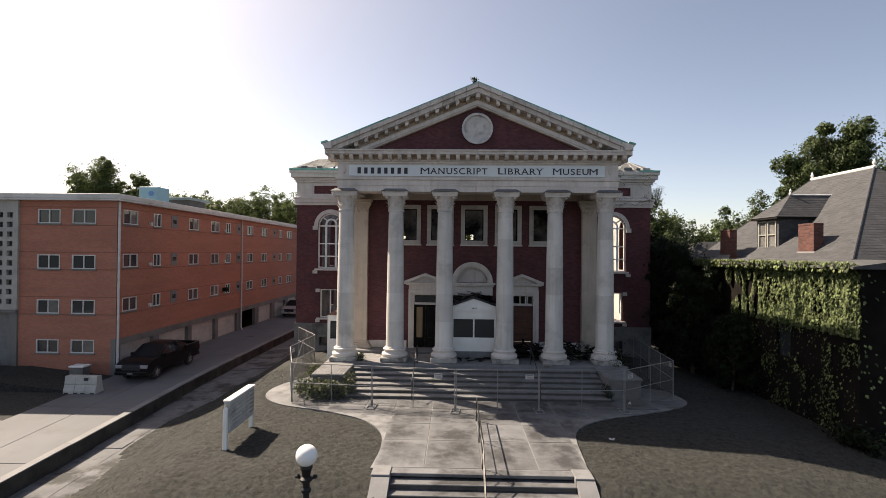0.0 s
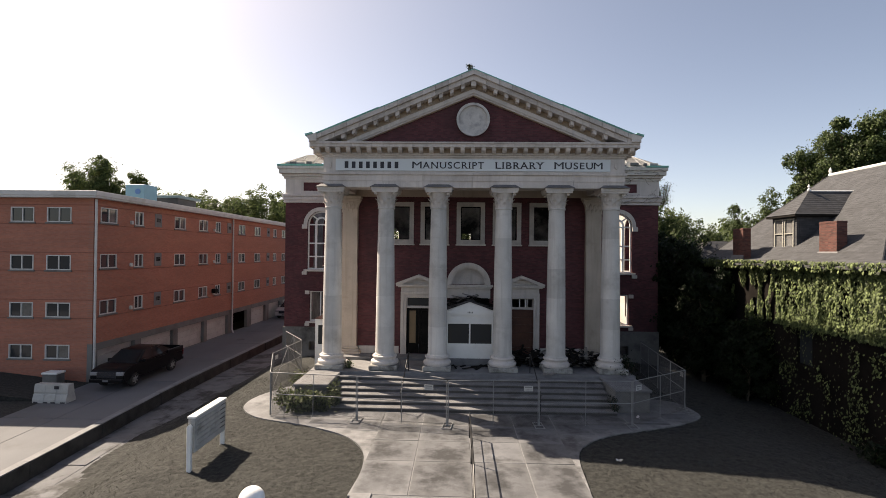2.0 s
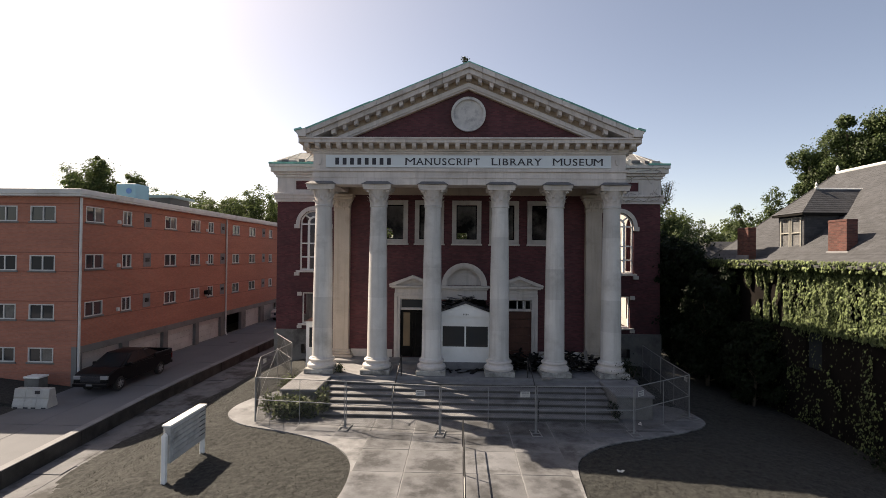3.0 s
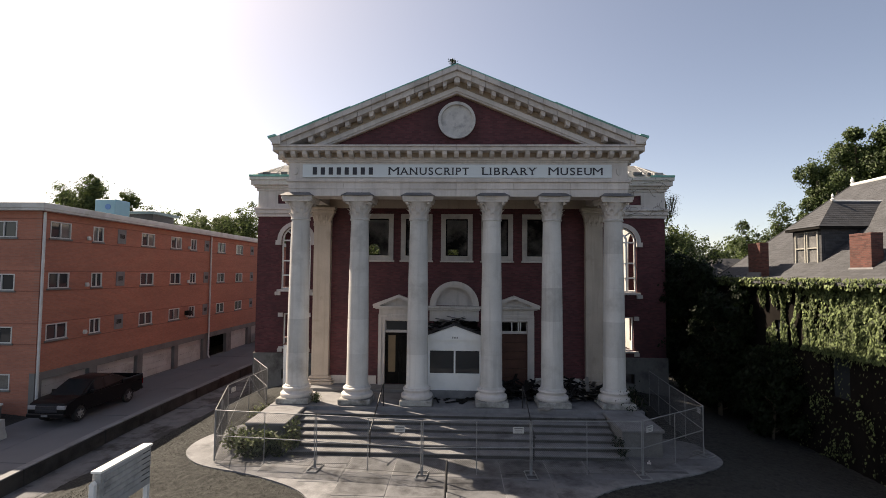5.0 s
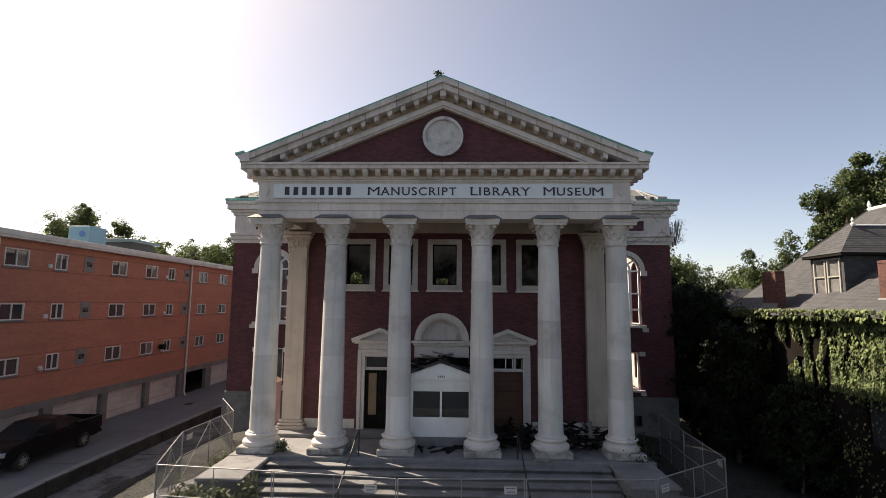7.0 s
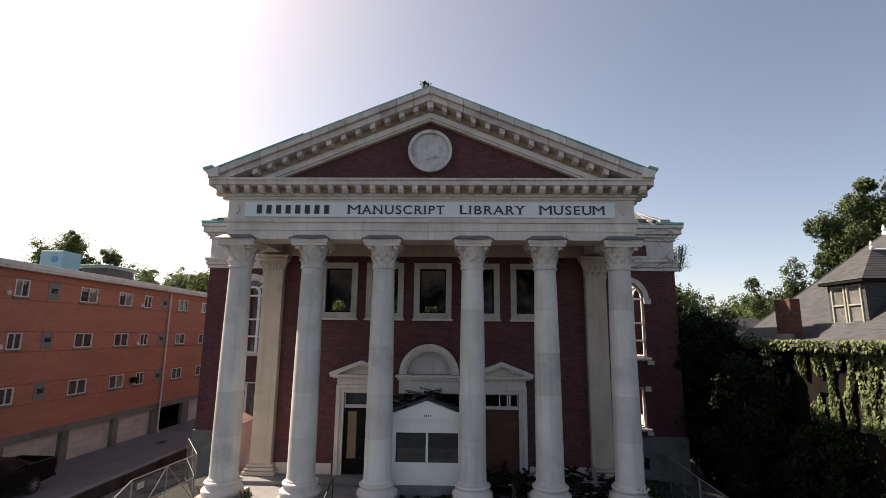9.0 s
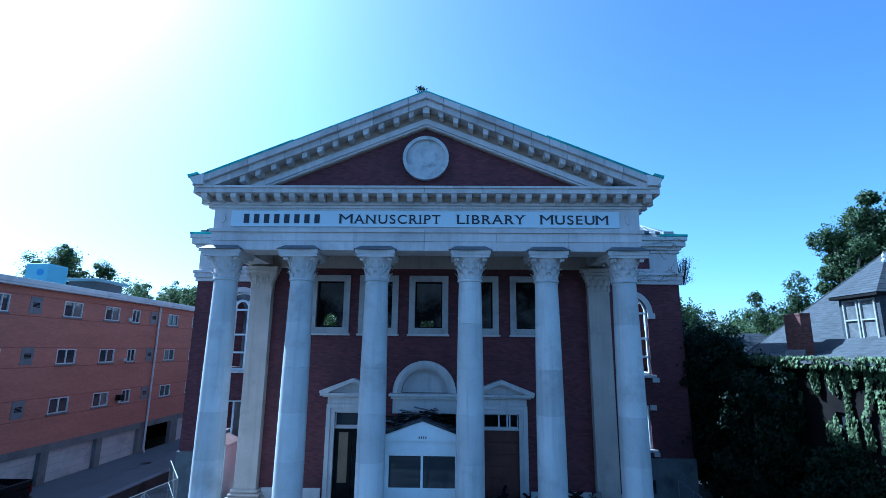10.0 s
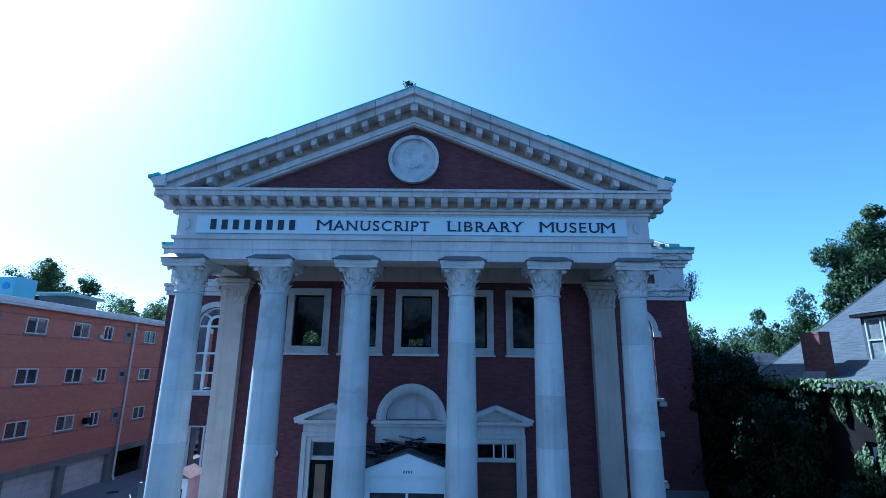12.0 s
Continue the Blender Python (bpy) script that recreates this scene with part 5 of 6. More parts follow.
def chimney(x0, x1, y0, y1, z0, z1):
    c = new("chimney")
    c.parent = house
    bm = B()
    box(bm, x0, x1, y0, y1, z0, z1 - 0.12, 0.01)
    part("chimney_shaft", bm, CHIMNEY, c)
    bm = B()
    box(bm, x0 - 0.008, x1 + 0.008, y0 - 0.008, y1 + 0.008, z1 - 0.12, z1, 0.015)
    part("chimney_cap", bm, CHIMNEY, c)
    bm = B()
    prism(bm, [(x0 - 0.12, z0 - 0.1), (x0 - 0.12, z0 + 0.12), (x0 - 0.005, z0 + 0.4), (x0 - 0.005, z0 - 0.1)], "y", y0 - 0.08, y1 + 0.08)
    part("flashing", bm, LEAD, c)


chimney(17.42, 17.92, 25.8, 26.95, 6.1, 7.98)
chimney(16.4, 16.86, 31.7, 32.8, 5.9, 7.9)

# dormer with two sash windows
dor = new("dormer")
dor.parent = house
bm = B()
DW = [(29.42, 30.16), (30.30, 31.02)]
pierced(bm, 29.2, 31.25, 6.3, 8.55, 17.85, 17.98, [(a, b, 6.72, 8.32) for a, b in DW], True)
part("dormer_front", bm, SLATE, dor)
for y in (29.2, 31.15):
    bm = B()
    outline_z = []
    for k in range(12):
        outline_z += [(y - 0.02, 6.3 + 0.19 * k), (y - 0.004, 6.3 + 0.19 * (k + 1))]
    prism(bm, outline_z + [(y + 0.1, 8.58), (y + 0.1, 6.3)], "x", 17.99, 21.5)
    part("dormer_cheek", bm, SLATE, dor)
for a, b in DW:
    w = new("window")
    w.parent = dor
    bm = B()
    for y0, y1, z0, z1 in ((a - 0.03, a + 0.05, 6.68, 8.36), (b - 0.05, b + 0.03, 6.68, 8.36), (a + 0.05, b - 0.05, 6.68, 6.75), (a + 0.05, b - 0.05, 8.29, 8.36), (a + 0.05, b - 0.05, 7.48, 7.54)):
        box(bm, 17.80, 17.9, y0, y1, z0, z1, 0.006)
    ob = part("sash_frame", bm, TRIM, w)
    bm = B()
    box(bm, 17.87, 17.885, a + 0.05, b - 0.05, 6.75, 8.29)
    part("pane", bm, GREY_PANE, w)
E = [(17.58, 28.95, 8.55), (17.58, 31.5, 8.55), (21.9, 31.5, 8.55), (21.9, 28.95, 8.55)]
slated("dormer_roof", dor, E[0], E[1], (19.2, 30.22, 9.95), (19.2, 30.22, 9.95), 12)
slated("dormer_roof", dor, E[3], E[0], (19.2, 30.22, 9.95), (21.9, 30.22, 9.95), 12)
slated("dormer_roof", dor, E[1], E[2], (21.9, 30.22, 9.95), (19.2, 30.22, 9.95), 12)
bm = B()
box(bm, 17.6, 21.5, 28.97, 31.48, 8.42, 8.54, 0.01)
part("dormer_eave", bm, DARK, dor)
bm = B()
rod(bm, (19.2, 30.22, 9.97), (21.9, 30.22, 9.97), 0.05, 6)
lathe(bm, [(0.06, 0), (0.09, 0.1), (0.03, 0.16), (0.07, 0.26), (0.01, 0.4)], 8, (19.2, 30.22, 9.95))
part("dormer_ridge", bm, WHITE, dor)

shed = thing("garage_building", "small outbuilding with a pale shingled hip roof", "garage", (20.4, 42.5, -1.2))
bm = B()
box(bm, -2.2, 2.2, -1.8, 1.8, 0, 6.9)
part("wall", bm, BRICK, shed)
for a, b, c, d in (((-2.5, -2.1, 6.8), (2.5, -2.1, 6.8), (0.9, 0, 8.6), (-0.9, 0, 8.6)), ((2.5, 2.1, 6.8), (-2.5, 2.1, 6.8), (-0.9, 0, 8.6), (0.9, 0, 8.6)), ((-2.5, 2.1, 6.8), (-2.5, -2.1, 6.8), (-0.9, 0, 8.6), (-0.9, 0, 8.6)), ((2.5, -2.1, 6.8), (2.5, 2.1, 6.8), (0.9, 0, 8.6), (0.9, 0, 8.6))):
    slated("roof_slope", shed, a, b, c, d, 9)

# ivy over the side wall
r = random.Random(21)
verts, faces = [], []
def leaf_card(p, n, s):
    u = n.cross(Vector((0, 0, 1)) + Vector((r.uniform(-0.6, 0.6), r.uniform(-0.6, 0.6), 0))).normalized()
    v = n.cross(u)
    i = len(verts)
    for a, b, c in ((0, -1.0, 0), (0.75, -0.15, 0.18), (0.35, 0.55, 0.1), (0, 0.9, 0), (-0.35, 0.55, 0.1), (-0.75, -0.15, 0.18)):
        verts.append(p + u * a * s + v * b * s + n * c * s)
    faces.append(tuple(range(i, i + 6)))
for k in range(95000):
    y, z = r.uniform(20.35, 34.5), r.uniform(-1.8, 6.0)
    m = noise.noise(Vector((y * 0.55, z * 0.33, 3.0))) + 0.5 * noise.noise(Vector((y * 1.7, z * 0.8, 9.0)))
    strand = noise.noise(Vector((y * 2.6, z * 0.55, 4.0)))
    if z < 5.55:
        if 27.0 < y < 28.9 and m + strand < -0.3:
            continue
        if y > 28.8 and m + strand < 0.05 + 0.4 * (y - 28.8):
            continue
        # below 2.9 m leaves are thinned and shrunk to darken the shaded part
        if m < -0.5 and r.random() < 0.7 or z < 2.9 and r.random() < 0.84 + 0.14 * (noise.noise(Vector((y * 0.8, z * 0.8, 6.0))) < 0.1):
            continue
    lump = noise.noise(Vector((y * 3.2, z * 2.2, 1.0)))
    if lump < -0.3 and r.random() < 0.5:
        continue
    d = 0.05 + 0.10 * max(0, m) + 0.16 * max(0, strand) + 0.16 * max(0, lump) + r.uniform(0, 0.06)
    if z > 5.6:
        if noise.noise(Vector((y * 1.1, 2.0, 5.0))) < -0.05 and r.random() < 0.8:
            continue
        d = r.uniform(0.1, 0.62)
    n = Vector((-1, r.uniform(-0.35, 0.9), r.uniform(-0.35, 0.65))).normalized()
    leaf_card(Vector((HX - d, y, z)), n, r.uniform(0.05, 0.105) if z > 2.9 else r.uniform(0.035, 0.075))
for k in range(900):
    x, z = r.uniform(15.3, 27.0), r.uniform(-1.8, 5.7)
    if noise.noise(Vector((x * 0.5, z * 0.4, 7.0))) < -0.12:
        continue
    n = Vector((r.uniform(-0.6, 0.6), -1, r.uniform(-0.1, 0.9))).normalized()
    leaf_card(Vector((x, 20.5 - 0.1 - r.uniform(0, 0.2), z)), n, r.uniform(0.05, 0.10))
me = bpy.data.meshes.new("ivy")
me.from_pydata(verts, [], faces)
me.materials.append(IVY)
tagged(new("ivy", me), "thick green ivy on the brick side wall, thinned low down to darken its shaded part", "ivy", kind="stuff")

# ---- trees ----
def tree(name, at, height, spread, leaves, size, seed, material, label, trunk=0.3, low=0.3, peak=0.0):
    r = random.Random(seed)
    t = thing(name, label, "tree", at)
    bm = B()
    top = Vector((r.uniform(-0.3, 0.3), r.uniform(-0.3, 0.3), height * 0.7))
    rod(bm, (0, 0, -0.5), top * 0.5, trunk, 8)
    rod(bm, top * 0.5, top, trunk * 0.6, 7)
    knots = []
    for k in range(22):
        a, u = r.uniform(0, 6.283), low + (0.95 - low) * (k + r.random()) / 22
        reach = spread * (0.5 + 0.5 * math.sin(math.pi * min(1, (u - low) / (1 - low) * 0.9 + 0.1))) * r.uniform(0.55, 1.0)
        narrow = 1 - peak * (u - low) / (1 - low)
        reach *= narrow
        tip = Vector((reach * math.cos(a), reach * math.sin(a), height * u + r.uniform(0, 0.1) * height))
        start = top * min(0.95, u * 0.9)
        rod(bm, start, start.lerp(tip, 0.85), trunk * 0.22, 5)
        knots.append((tip, spread * r.uniform(0.20, 0.40) * (0.4 + 0.6 * narrow)))
        knots.append((start.lerp(tip, 0.6) + Vector((r.uniform(-1, 1), r.uniform(-1, 1), r.uniform(-0.5, 1))) * spread * 0.15, spread * r.uniform(0.24, 0.38)))
    for c, rad in knots[:]:
        for _ in range(4):
            d = Vector((r.gauss(0, 1), r.gauss(0, 1), r.gauss(0.45, 0.8))).normalized()
            knots.append((c + d * rad * r.uniform(0.75, 1.15), rad * r.uniform(0.22, 0.45)))
    part("trunk", bm, BARK, t)
    verts, faces = [], []
    for k in range(leaves):
        c, rad = knots[r.randrange(44) if r.random() < 0.5 else r.randrange(len(knots))]
        d = Vector((r.gauss(0, 1), r.gauss(0, 1), r.gauss(0, 0.8))).normalized() * rad * r.uniform(0.35, 1.0) ** 0.6 * r.gauss(1.0, 0.22)
        p = c + d
        n = (d.normalized() + Vector((r.uniform(-1, 1), r.uniform(-1, 1), r.uniform(-0.2, 1.2)))).normalized()
        u = n.orthogonal().normalized()
        v = n.cross(u)
        s = size * r.uniform(0.6, 1.3)
        i = len(verts)
        verts += [p - u * s, p - v * s * 0.5 + n * s * 0.15, p + u * s, p + v * s * 0.5 + n * s * 0.15]
        faces.append((i, i + 1, i + 2, i + 3))
    me = bpy.data.meshes.new("crown")
    me.from_pydata(verts, [], faces)
    me.materials.append(material)
    ob = new("crown", me)
    ob.parent = t
    return t


tree("tree", (-84.6, 115, -2), 27.4, 8.4, 60000, 0.24, 1, LEAF, "tall leafy tree far behind the apartment roof", 0.6, 0.45)
tree("tree", (-79.2, 116, -2), 25.4, 4.4, 28000, 0.24, 51, LEAF, "slender leafy tree far behind the apartment roof", 0.4, 0.45)
tree("tree", (-76, 122, -2), 22, 7, 20000, 0.24, 2, LEAF, "rounded leafy tree behind the apartment roof", 0.5, 0.4)
tree("tree", (-67, 124, -2), 20.5, 6.5, 22000, 0.24, 3, LEAF, "low leafy tree behind the apartment roof", 0.5, 0.4)
tree("tree", (-58, 132, -2), 18.5, 8, 20000, 0.24, 15, LEAF, "low leafy tree behind the apartment roof", 0.5, 0.4)
tree("tree", (-47, 86, -2), 16.2, 5.5, 22000, 0.2, 23, LEAF, "full tree behind the apartment roof", 0.4, 0.35)
tree("tree", (-39.2, 84, -2), 15.2, 4.8, 30000, 0.2, 22, LEAF, "full tree behind the apartment roof", 0.4, 0.35)
tree("tree", (-34.8, 85, -2), 17.2, 5.6, 40000, 0.2, 4, LEAF, "round full tree behind the apartment roof", 0.5, 0.4)
tree("tree", (-29.0, 87, -2), 16.6, 5.4, 34000, 0.2, 5, LEAF, "full tree between the two buildings", 0.5, 0.4)
tree("tree", (-24, 92, -2), 17.0, 6, 20000, 0.2, 24, LEAF, "full tree between the two buildings", 0.4, 0.35)
tree("tree", (31.0, 55, -1), 12.8, 3.2, 26000, 0.12, 52, TREE_NEAR, "small leafy tree behind the slate roof", 0.3)
tree("tree", (32.4, 49, -1), 17.0, 3.1, 48000, 0.13, 7, TREE_NEAR, "leafy tree behind the slate roof", 0.4, 0.3, 0.3)
tree("tree", (36.0, 49, -1), 20.6, 4.2, 70000, 0.14, 6, TREE_NEAR, "tall leafy tree behind the slate roof", 0.5, 0.3, 0.5)
tree("tree", (41.5, 52, -1), 19.6, 5.6, 70000, 0.15, 8, TREE_NEAR, "tall leafy tree behind the slate roof", 0.5)
tree("tree", (27.2, 70, -1), 13.6, 4.4, 24000, 0.18, 9, LEAF, "leafy tree behind the museum yard", 0.4)
tree("tree", (32.8, 73, -1), 11.6, 4.6, 20000, 0.2, 10, LEAF, "leafy tree in the distance", 0.4)
tree("tree", (39.8, 74, -1), 9.3, 4.8, 20000, 0.2, 11, LEAF, "leafy tree in the distance", 0.4)
tree("tree", (46, 80, -1), 13, 6, 16000, 0.2, 14, LEAF, "leafy tree in the distance", 0.4)
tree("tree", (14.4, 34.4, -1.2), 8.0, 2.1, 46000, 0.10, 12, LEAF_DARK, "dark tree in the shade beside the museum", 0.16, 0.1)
# this tree and the next bush are added to deepen the yard's shade
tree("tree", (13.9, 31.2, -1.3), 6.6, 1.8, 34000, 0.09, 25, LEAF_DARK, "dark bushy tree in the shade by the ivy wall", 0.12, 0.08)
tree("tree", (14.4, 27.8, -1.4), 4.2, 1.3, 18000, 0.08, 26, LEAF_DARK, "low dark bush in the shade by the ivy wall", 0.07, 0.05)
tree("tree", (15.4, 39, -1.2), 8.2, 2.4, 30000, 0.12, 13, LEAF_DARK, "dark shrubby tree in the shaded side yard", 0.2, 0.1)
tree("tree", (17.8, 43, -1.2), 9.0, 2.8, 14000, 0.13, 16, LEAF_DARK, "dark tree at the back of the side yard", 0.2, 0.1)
tree("tree", (-7.4, 43, 0.9), 8.6, 2.6, 10000, 0.14, 17, LEAF, "young tree growing inside the roofless hall", 0.12, 0.3)
tree("tree", (-0.8, 43.5, 0.9), 8.6, 2.0, 8000, 0.14, 18, LEAF, "young tree growing inside the roofless hall", 0.12, 0.3)

# ---- fence of temporary wire panels ----
FOOT = WALK
NOTICE = surface("faded_notice", (0.42, 0.42, 0.41), 0.5, 0.1, 3, 30, 0.0)


def fence_panel(p, q, tag=None, foot=True, braced=False):
    p, q = Vector((*p, FOOT)), Vector((*q, FOOT))
    w = (q - p).length
    f = thing("fence_panel", "galvanised chain-link fence panel standing on loop feet" if tag is None else "galvanised chain-link fence panel with a small white notice", "fence", group="temporary fence panels")
    f.matrix_basis = Matrix.Translation(p) @ pose(0, 0, 0, 0, 0, math.degrees(math.atan2(q.y - p.y, q.x - p.x)))
    H = 1.80
    for x in (0.03, w / 2, w - 0.03):
        bm = B()
        rod(bm, (x, 0, 0.04), (x, 0, H), 0.019 if x != w / 2 else 0.015, 8)
        part("post", bm, GALV, f)
    for z in (0.09, 0.92, H):
        bm = B()
        rod(bm, (0.03, 0, z), (w - 0.03, 0, z), 0.017 if z > 0.5 else 0.008, 8)
        part("rail", bm, GALV if z > 0.5 else WIRE, f)
    bm = B()
    d, r = 0.066, 0.0023
    for k in range(-int(H / d), int(w / d) + 1):
        for s in (1, -1):
            x0, z0, x1, z1 = k * d, 0.09, k * d + (H - 0.09), H
            if x0 < 0.03:
                z0, x0 = z0 + (0.03 - x0), 0.03
            if x1 > w - 0.03:
                z1, x1 = z1 - (x1 - w + 0.03), w - 0.03
            if z1 - z0 < 0.02:
                continue
            a, b = (x0, z0), (x1, z1)
            if s < 0:
                a, b = (w - x0, z0), (w - x1, z1)
            e = Vector((b[0] - a[0], 0, b[1] - a[1])).normalized()
            nn = Vector((-e.z, 0, e.x)) * r
            vs = []
            for c in (a, b):
                c = Vector((c[0], 0.004 * s, c[1]))
                vs.append([bm.verts.new(c + nn), bm.verts.new(c - nn), bm.verts.new(c + Vector((0, r * 1.7, 0)))])
            for i in range(3):
                bm.faces.new((vs[0][i], vs[0][(i + 1) % 3], vs[1][(i + 1) % 3], vs[1][i]))
    mesh = part("chain_mesh", bm, WIRE, f)
    tagged(mesh, kind="stuff")
    if braced:
        for x0, x1 in ((0.03, w / 2), (w - 0.03, w / 2)):
            bm = B()
            rod(bm, (x0, 0, 0.09), (x1, 0, H), 0.014, 6)
            part("brace", bm, GALV, f)
    if foot:
        bm = B()
        for a, b in (((-0.17, -0.34), (0.17, -0.34)), ((0.17, -0.34), (0.17, 0.34)), ((0.17, 0.34), (-0.17, 0.34)), ((-0.17, 0.34), (-0.17, -0.34))):
            rod(bm, (w + a[0], a[1], 0.03), (w + b[0], b[1], 0.03), 0.022, 6)
        rod(bm, (w, 0, 0.03), (w, 0, 0.3), 0.02, 6)
        rod(bm, (w - 0.17, 0, 0.03), (w + 0.17, 0, 0.03), 0.02, 6)
        part("loop_foot", bm, GALV, f)
    if tag is not None:
        bm = B()
        box(bm, tag - 0.18, tag + 0.18, -0.035, -0.025, 1.40, 1.61, 0.004)
        board = part("notice", bm, NOTICE, f, "small white notice plate")
        bm = B()
        box(bm, tag - 0.14, tag + 0.14, -0.038, -0.0355, 1.54, 1.58)
        part("text_bar", bm, GALV_DULL, board)
        for z in (1.44, 1.48):
            bm = B()
            box(bm, tag - 0.12, tag + 0.13, -0.038, -0.0355, z, z + 0.018)
            part("text_bar", bm, GALV_DULL, board)
    return f


run = [(-11.45, 32.4), (-9.5, 29.45), (-9.75, 25.75), (-8.42, 22.0), (-4.72, 21.62), (-1.04, 21.21), (2.58, 21.41), (6.32, 21.6), (9.35, 23.69), (9.58, 27.2), (9.9, 30.4)]
for k, (p, q) in enumerate(zip(run, run[1:])):
    fence_panel(p, q, {3: None, 4: 2.95, 5: 3.2, 7: 0.35, 1: 3.2, 8: 0.5}.get(k), k in (3, 4, 5, 6, 7), k < 3)

# ---- handrails ----
walk_rail = thing("handrail", "black pipe handrail down the middle of the walk and lower steps", "handrail")
RX = -0.19
posts = [(20.1, WALK), (17.85, WALK), (15.62, WALK), (13.7, WALK - 0.99), (12.0, WALK - 1.65)]
for y, z in posts:
    bm = B()
    rod(bm, (RX, y, z - 0.05), (RX, y, z + 0.93), 0.024, 8)
    part("post", bm, BLACK_METAL, walk_rail)
for h in (0.93, 0.5):
    bm = B()
    for (y0, z0), (y1, z1) in zip(posts, posts[1:]):
        rod(bm, (RX, y0, z0 + h), (RX, y1, z1 + h), 0.024 if h > 0.6 else 0.016, 8)
    part("rail", bm, BLACK_METAL, walk_rail)
for x in (-3.05, 2.88):
    hr = thing("handrail", "black iron handrail on the museum steps", "handrail", group="step handrails")
    pts = [(25.85, FLOOR), (22.75, WALK)]
    for y, z in pts:
        bm = B()
        rod(bm, (x, y, z), (x, y, z + 0.92), 0.025, 8)
        part("post", bm, BLACK_METAL, hr)
    bm = B()
    rod(bm, (x, 25.95, FLOOR + 0.9), (x, 25.7, FLOOR + 0.92), 0.025, 8)
    rod(bm, (x, 25.7, FLOOR + 0.92), (x, 22.75, WALK + 0.92), 0.025, 8)
    rod(bm, (x, 22.75, WALK + 0.92), (x, 22.5, WALK + 0.9), 0.025, 8)
    part("rail", bm, BLACK_METAL, hr)

# ---- globe lamp ----
LX, LY = -4.12, 10.0
LZ = ground_z(LX, LY)
lamp = thing("street_lamp", "black cast-iron post lamp with a white globe", "lamp", (LX, LY, LZ))
top = 2.08 - LZ
bm = B()
lathe(bm, [(0.24, -0.1), (0.24, 0.12), (0.20, 0.18), (0.17, 0.5), (0.12, 0.62), (0.10, 0.75), (0.085, 1.0), (0.065, top - 0.75), (0.10, top - 0.73), (0.10, top - 0.68), (0.07, top - 0.64), (0.075, top - 0.52), (0.13, top - 0.5), (0.13, top - 0.46), (0.08, top - 0.42), (0.10, top - 0.3), (0.13, top - 0.24), (0.12, top - 0.19)], 20)
part("post", bm, BLACK_METAL, lamp, smooth=True)
bm = B()
for s in (-1, 1):
    rod(bm, (0, 0, top - 0.50), (s * 0.17, 0, top - 0.44), 0.025, 8)
    lathe(bm, [(0.01, -0.03), (0.045, -0.02), (0.05, 0.02), (0.02, 0.05)], 10, (s * 0.18, 0, top - 0.43))
part("crossarm", bm, BLACK_METAL, lamp)
bm = B()
bmesh.ops.create_uvsphere(bm, u_segments=32, v_segments=20, radius=0.216, matrix=Matrix.Translation((0, 0, top)))
part("globe", bm, surface("white_globe", (0.86, 0.86, 0.85), 0.25, 0.02, 2, 20, 0), lamp, "white glass globe", smooth=True)

# ---- lawn sign ----
sign = thing("lawn_sign", "weathered white slatted notice board on two posts on the lawn", "sign", (0.16, 0, 0))
gz = -0.86
for y in (17.22, 19.42):
    bm = B()
    box(bm, -9.40, -9.26, y - 0.06, y + 0.06, gz - 0.3, 0.62 if y < 18 else 0.2, 0.01)
    prism(bm, [(-9.40, 0.62 if y < 18 else 0.2), (-9.26, 0.62 if y < 18 else 0.2), (-9.33, 0.70 if y < 18 else 0.26)], "y", y - 0.06, y + 0.06)
    part("post", bm, WHITE, sign)
bm = B()
box(bm, -9.43, -9.21, 17.32, 19.40, -0.24, 0.86, 0.008)
part("sign_box", bm, surface("weathered_white", (0.42, 0.42, 0.41), 0.7, 0.15, 2, 20, 0.15, stain=(0.25, 0.25, 0.24), stain_scale=1.5), sign)
bm = B()
box(bm, -9.46, -9.18, 17.29, 19.43, 0.86, 0.92, 0.008)
part("sign_cap", bm, WHITE, sign)
for k in range(6):
    bm = B()
    z = -0.16 + 0.155 * k
    prism(bm, [(-9.21, z), (-9.195, z + 0.005), (-9.18, z + 0.13), (-9.21, z + 0.135)], "y", 17.42, 19.32)
    part("slat", bm, bpy.data.materials["weathered_white"], sign)
    bm = B()
    box(bm, -9.20, -9.176, 18.95 + 0.05 * (k % 2), 19.33, z + 0.135, z + 0.15)
    part("slot", bm, LETTER, sign)

# ---- barrier and utility box ----
bar = thing("road_barrier", "white plastic road barrier on the driveway edge", "barrier", (-21.63, 26.8, -1.72))
prof = [(-0.33, 0.0), (-0.33, 0.16), (-0.25, 0.42), (-0.21, 0.45), (-0.21, 0.50), (-0.235, 0.53), (-0.17, 0.94), (0.17, 0.94), (0.235, 0.53), (0.21, 0.50), (0.21, 0.45), (0.25, 0.42), (0.33, 0.16), (0.33, 0.0)]
for a, b in ((-0.90, -0.305), (-0.295, 0.295), (0.305, 0.90)):
    bm = B()
    prism(bm, prof, "x", a, b)
    bmesh.ops.bevel(bm, geom=bm.edges[:], offset=0.008, segments=1, affect="EDGES")
    part("barrier_cell", bm, surface("barrier_plastic", (0.38, 0.38, 0.365), 0.55, 0.12, 2, 20, 0.1, stain=(0.35, 0.34, 0.31), stain_scale=1.5) if a < -0.8 else bpy.data.materials["barrier_plastic"], bar)
bm = B()
box(bm, 0.18, 0.42, -0.225, -0.19, 0.70, 0.86)
part("label_plate", bm, LETTER, bar)
bm = B()
for x in (-0.72, -0.2, 0.2, 0.72):
    box(bm, x - 0.12, x + 0.12, -0.336, -0.32, 0.0, 0.07)
part("fork_slot", bm, LETTER, bar)
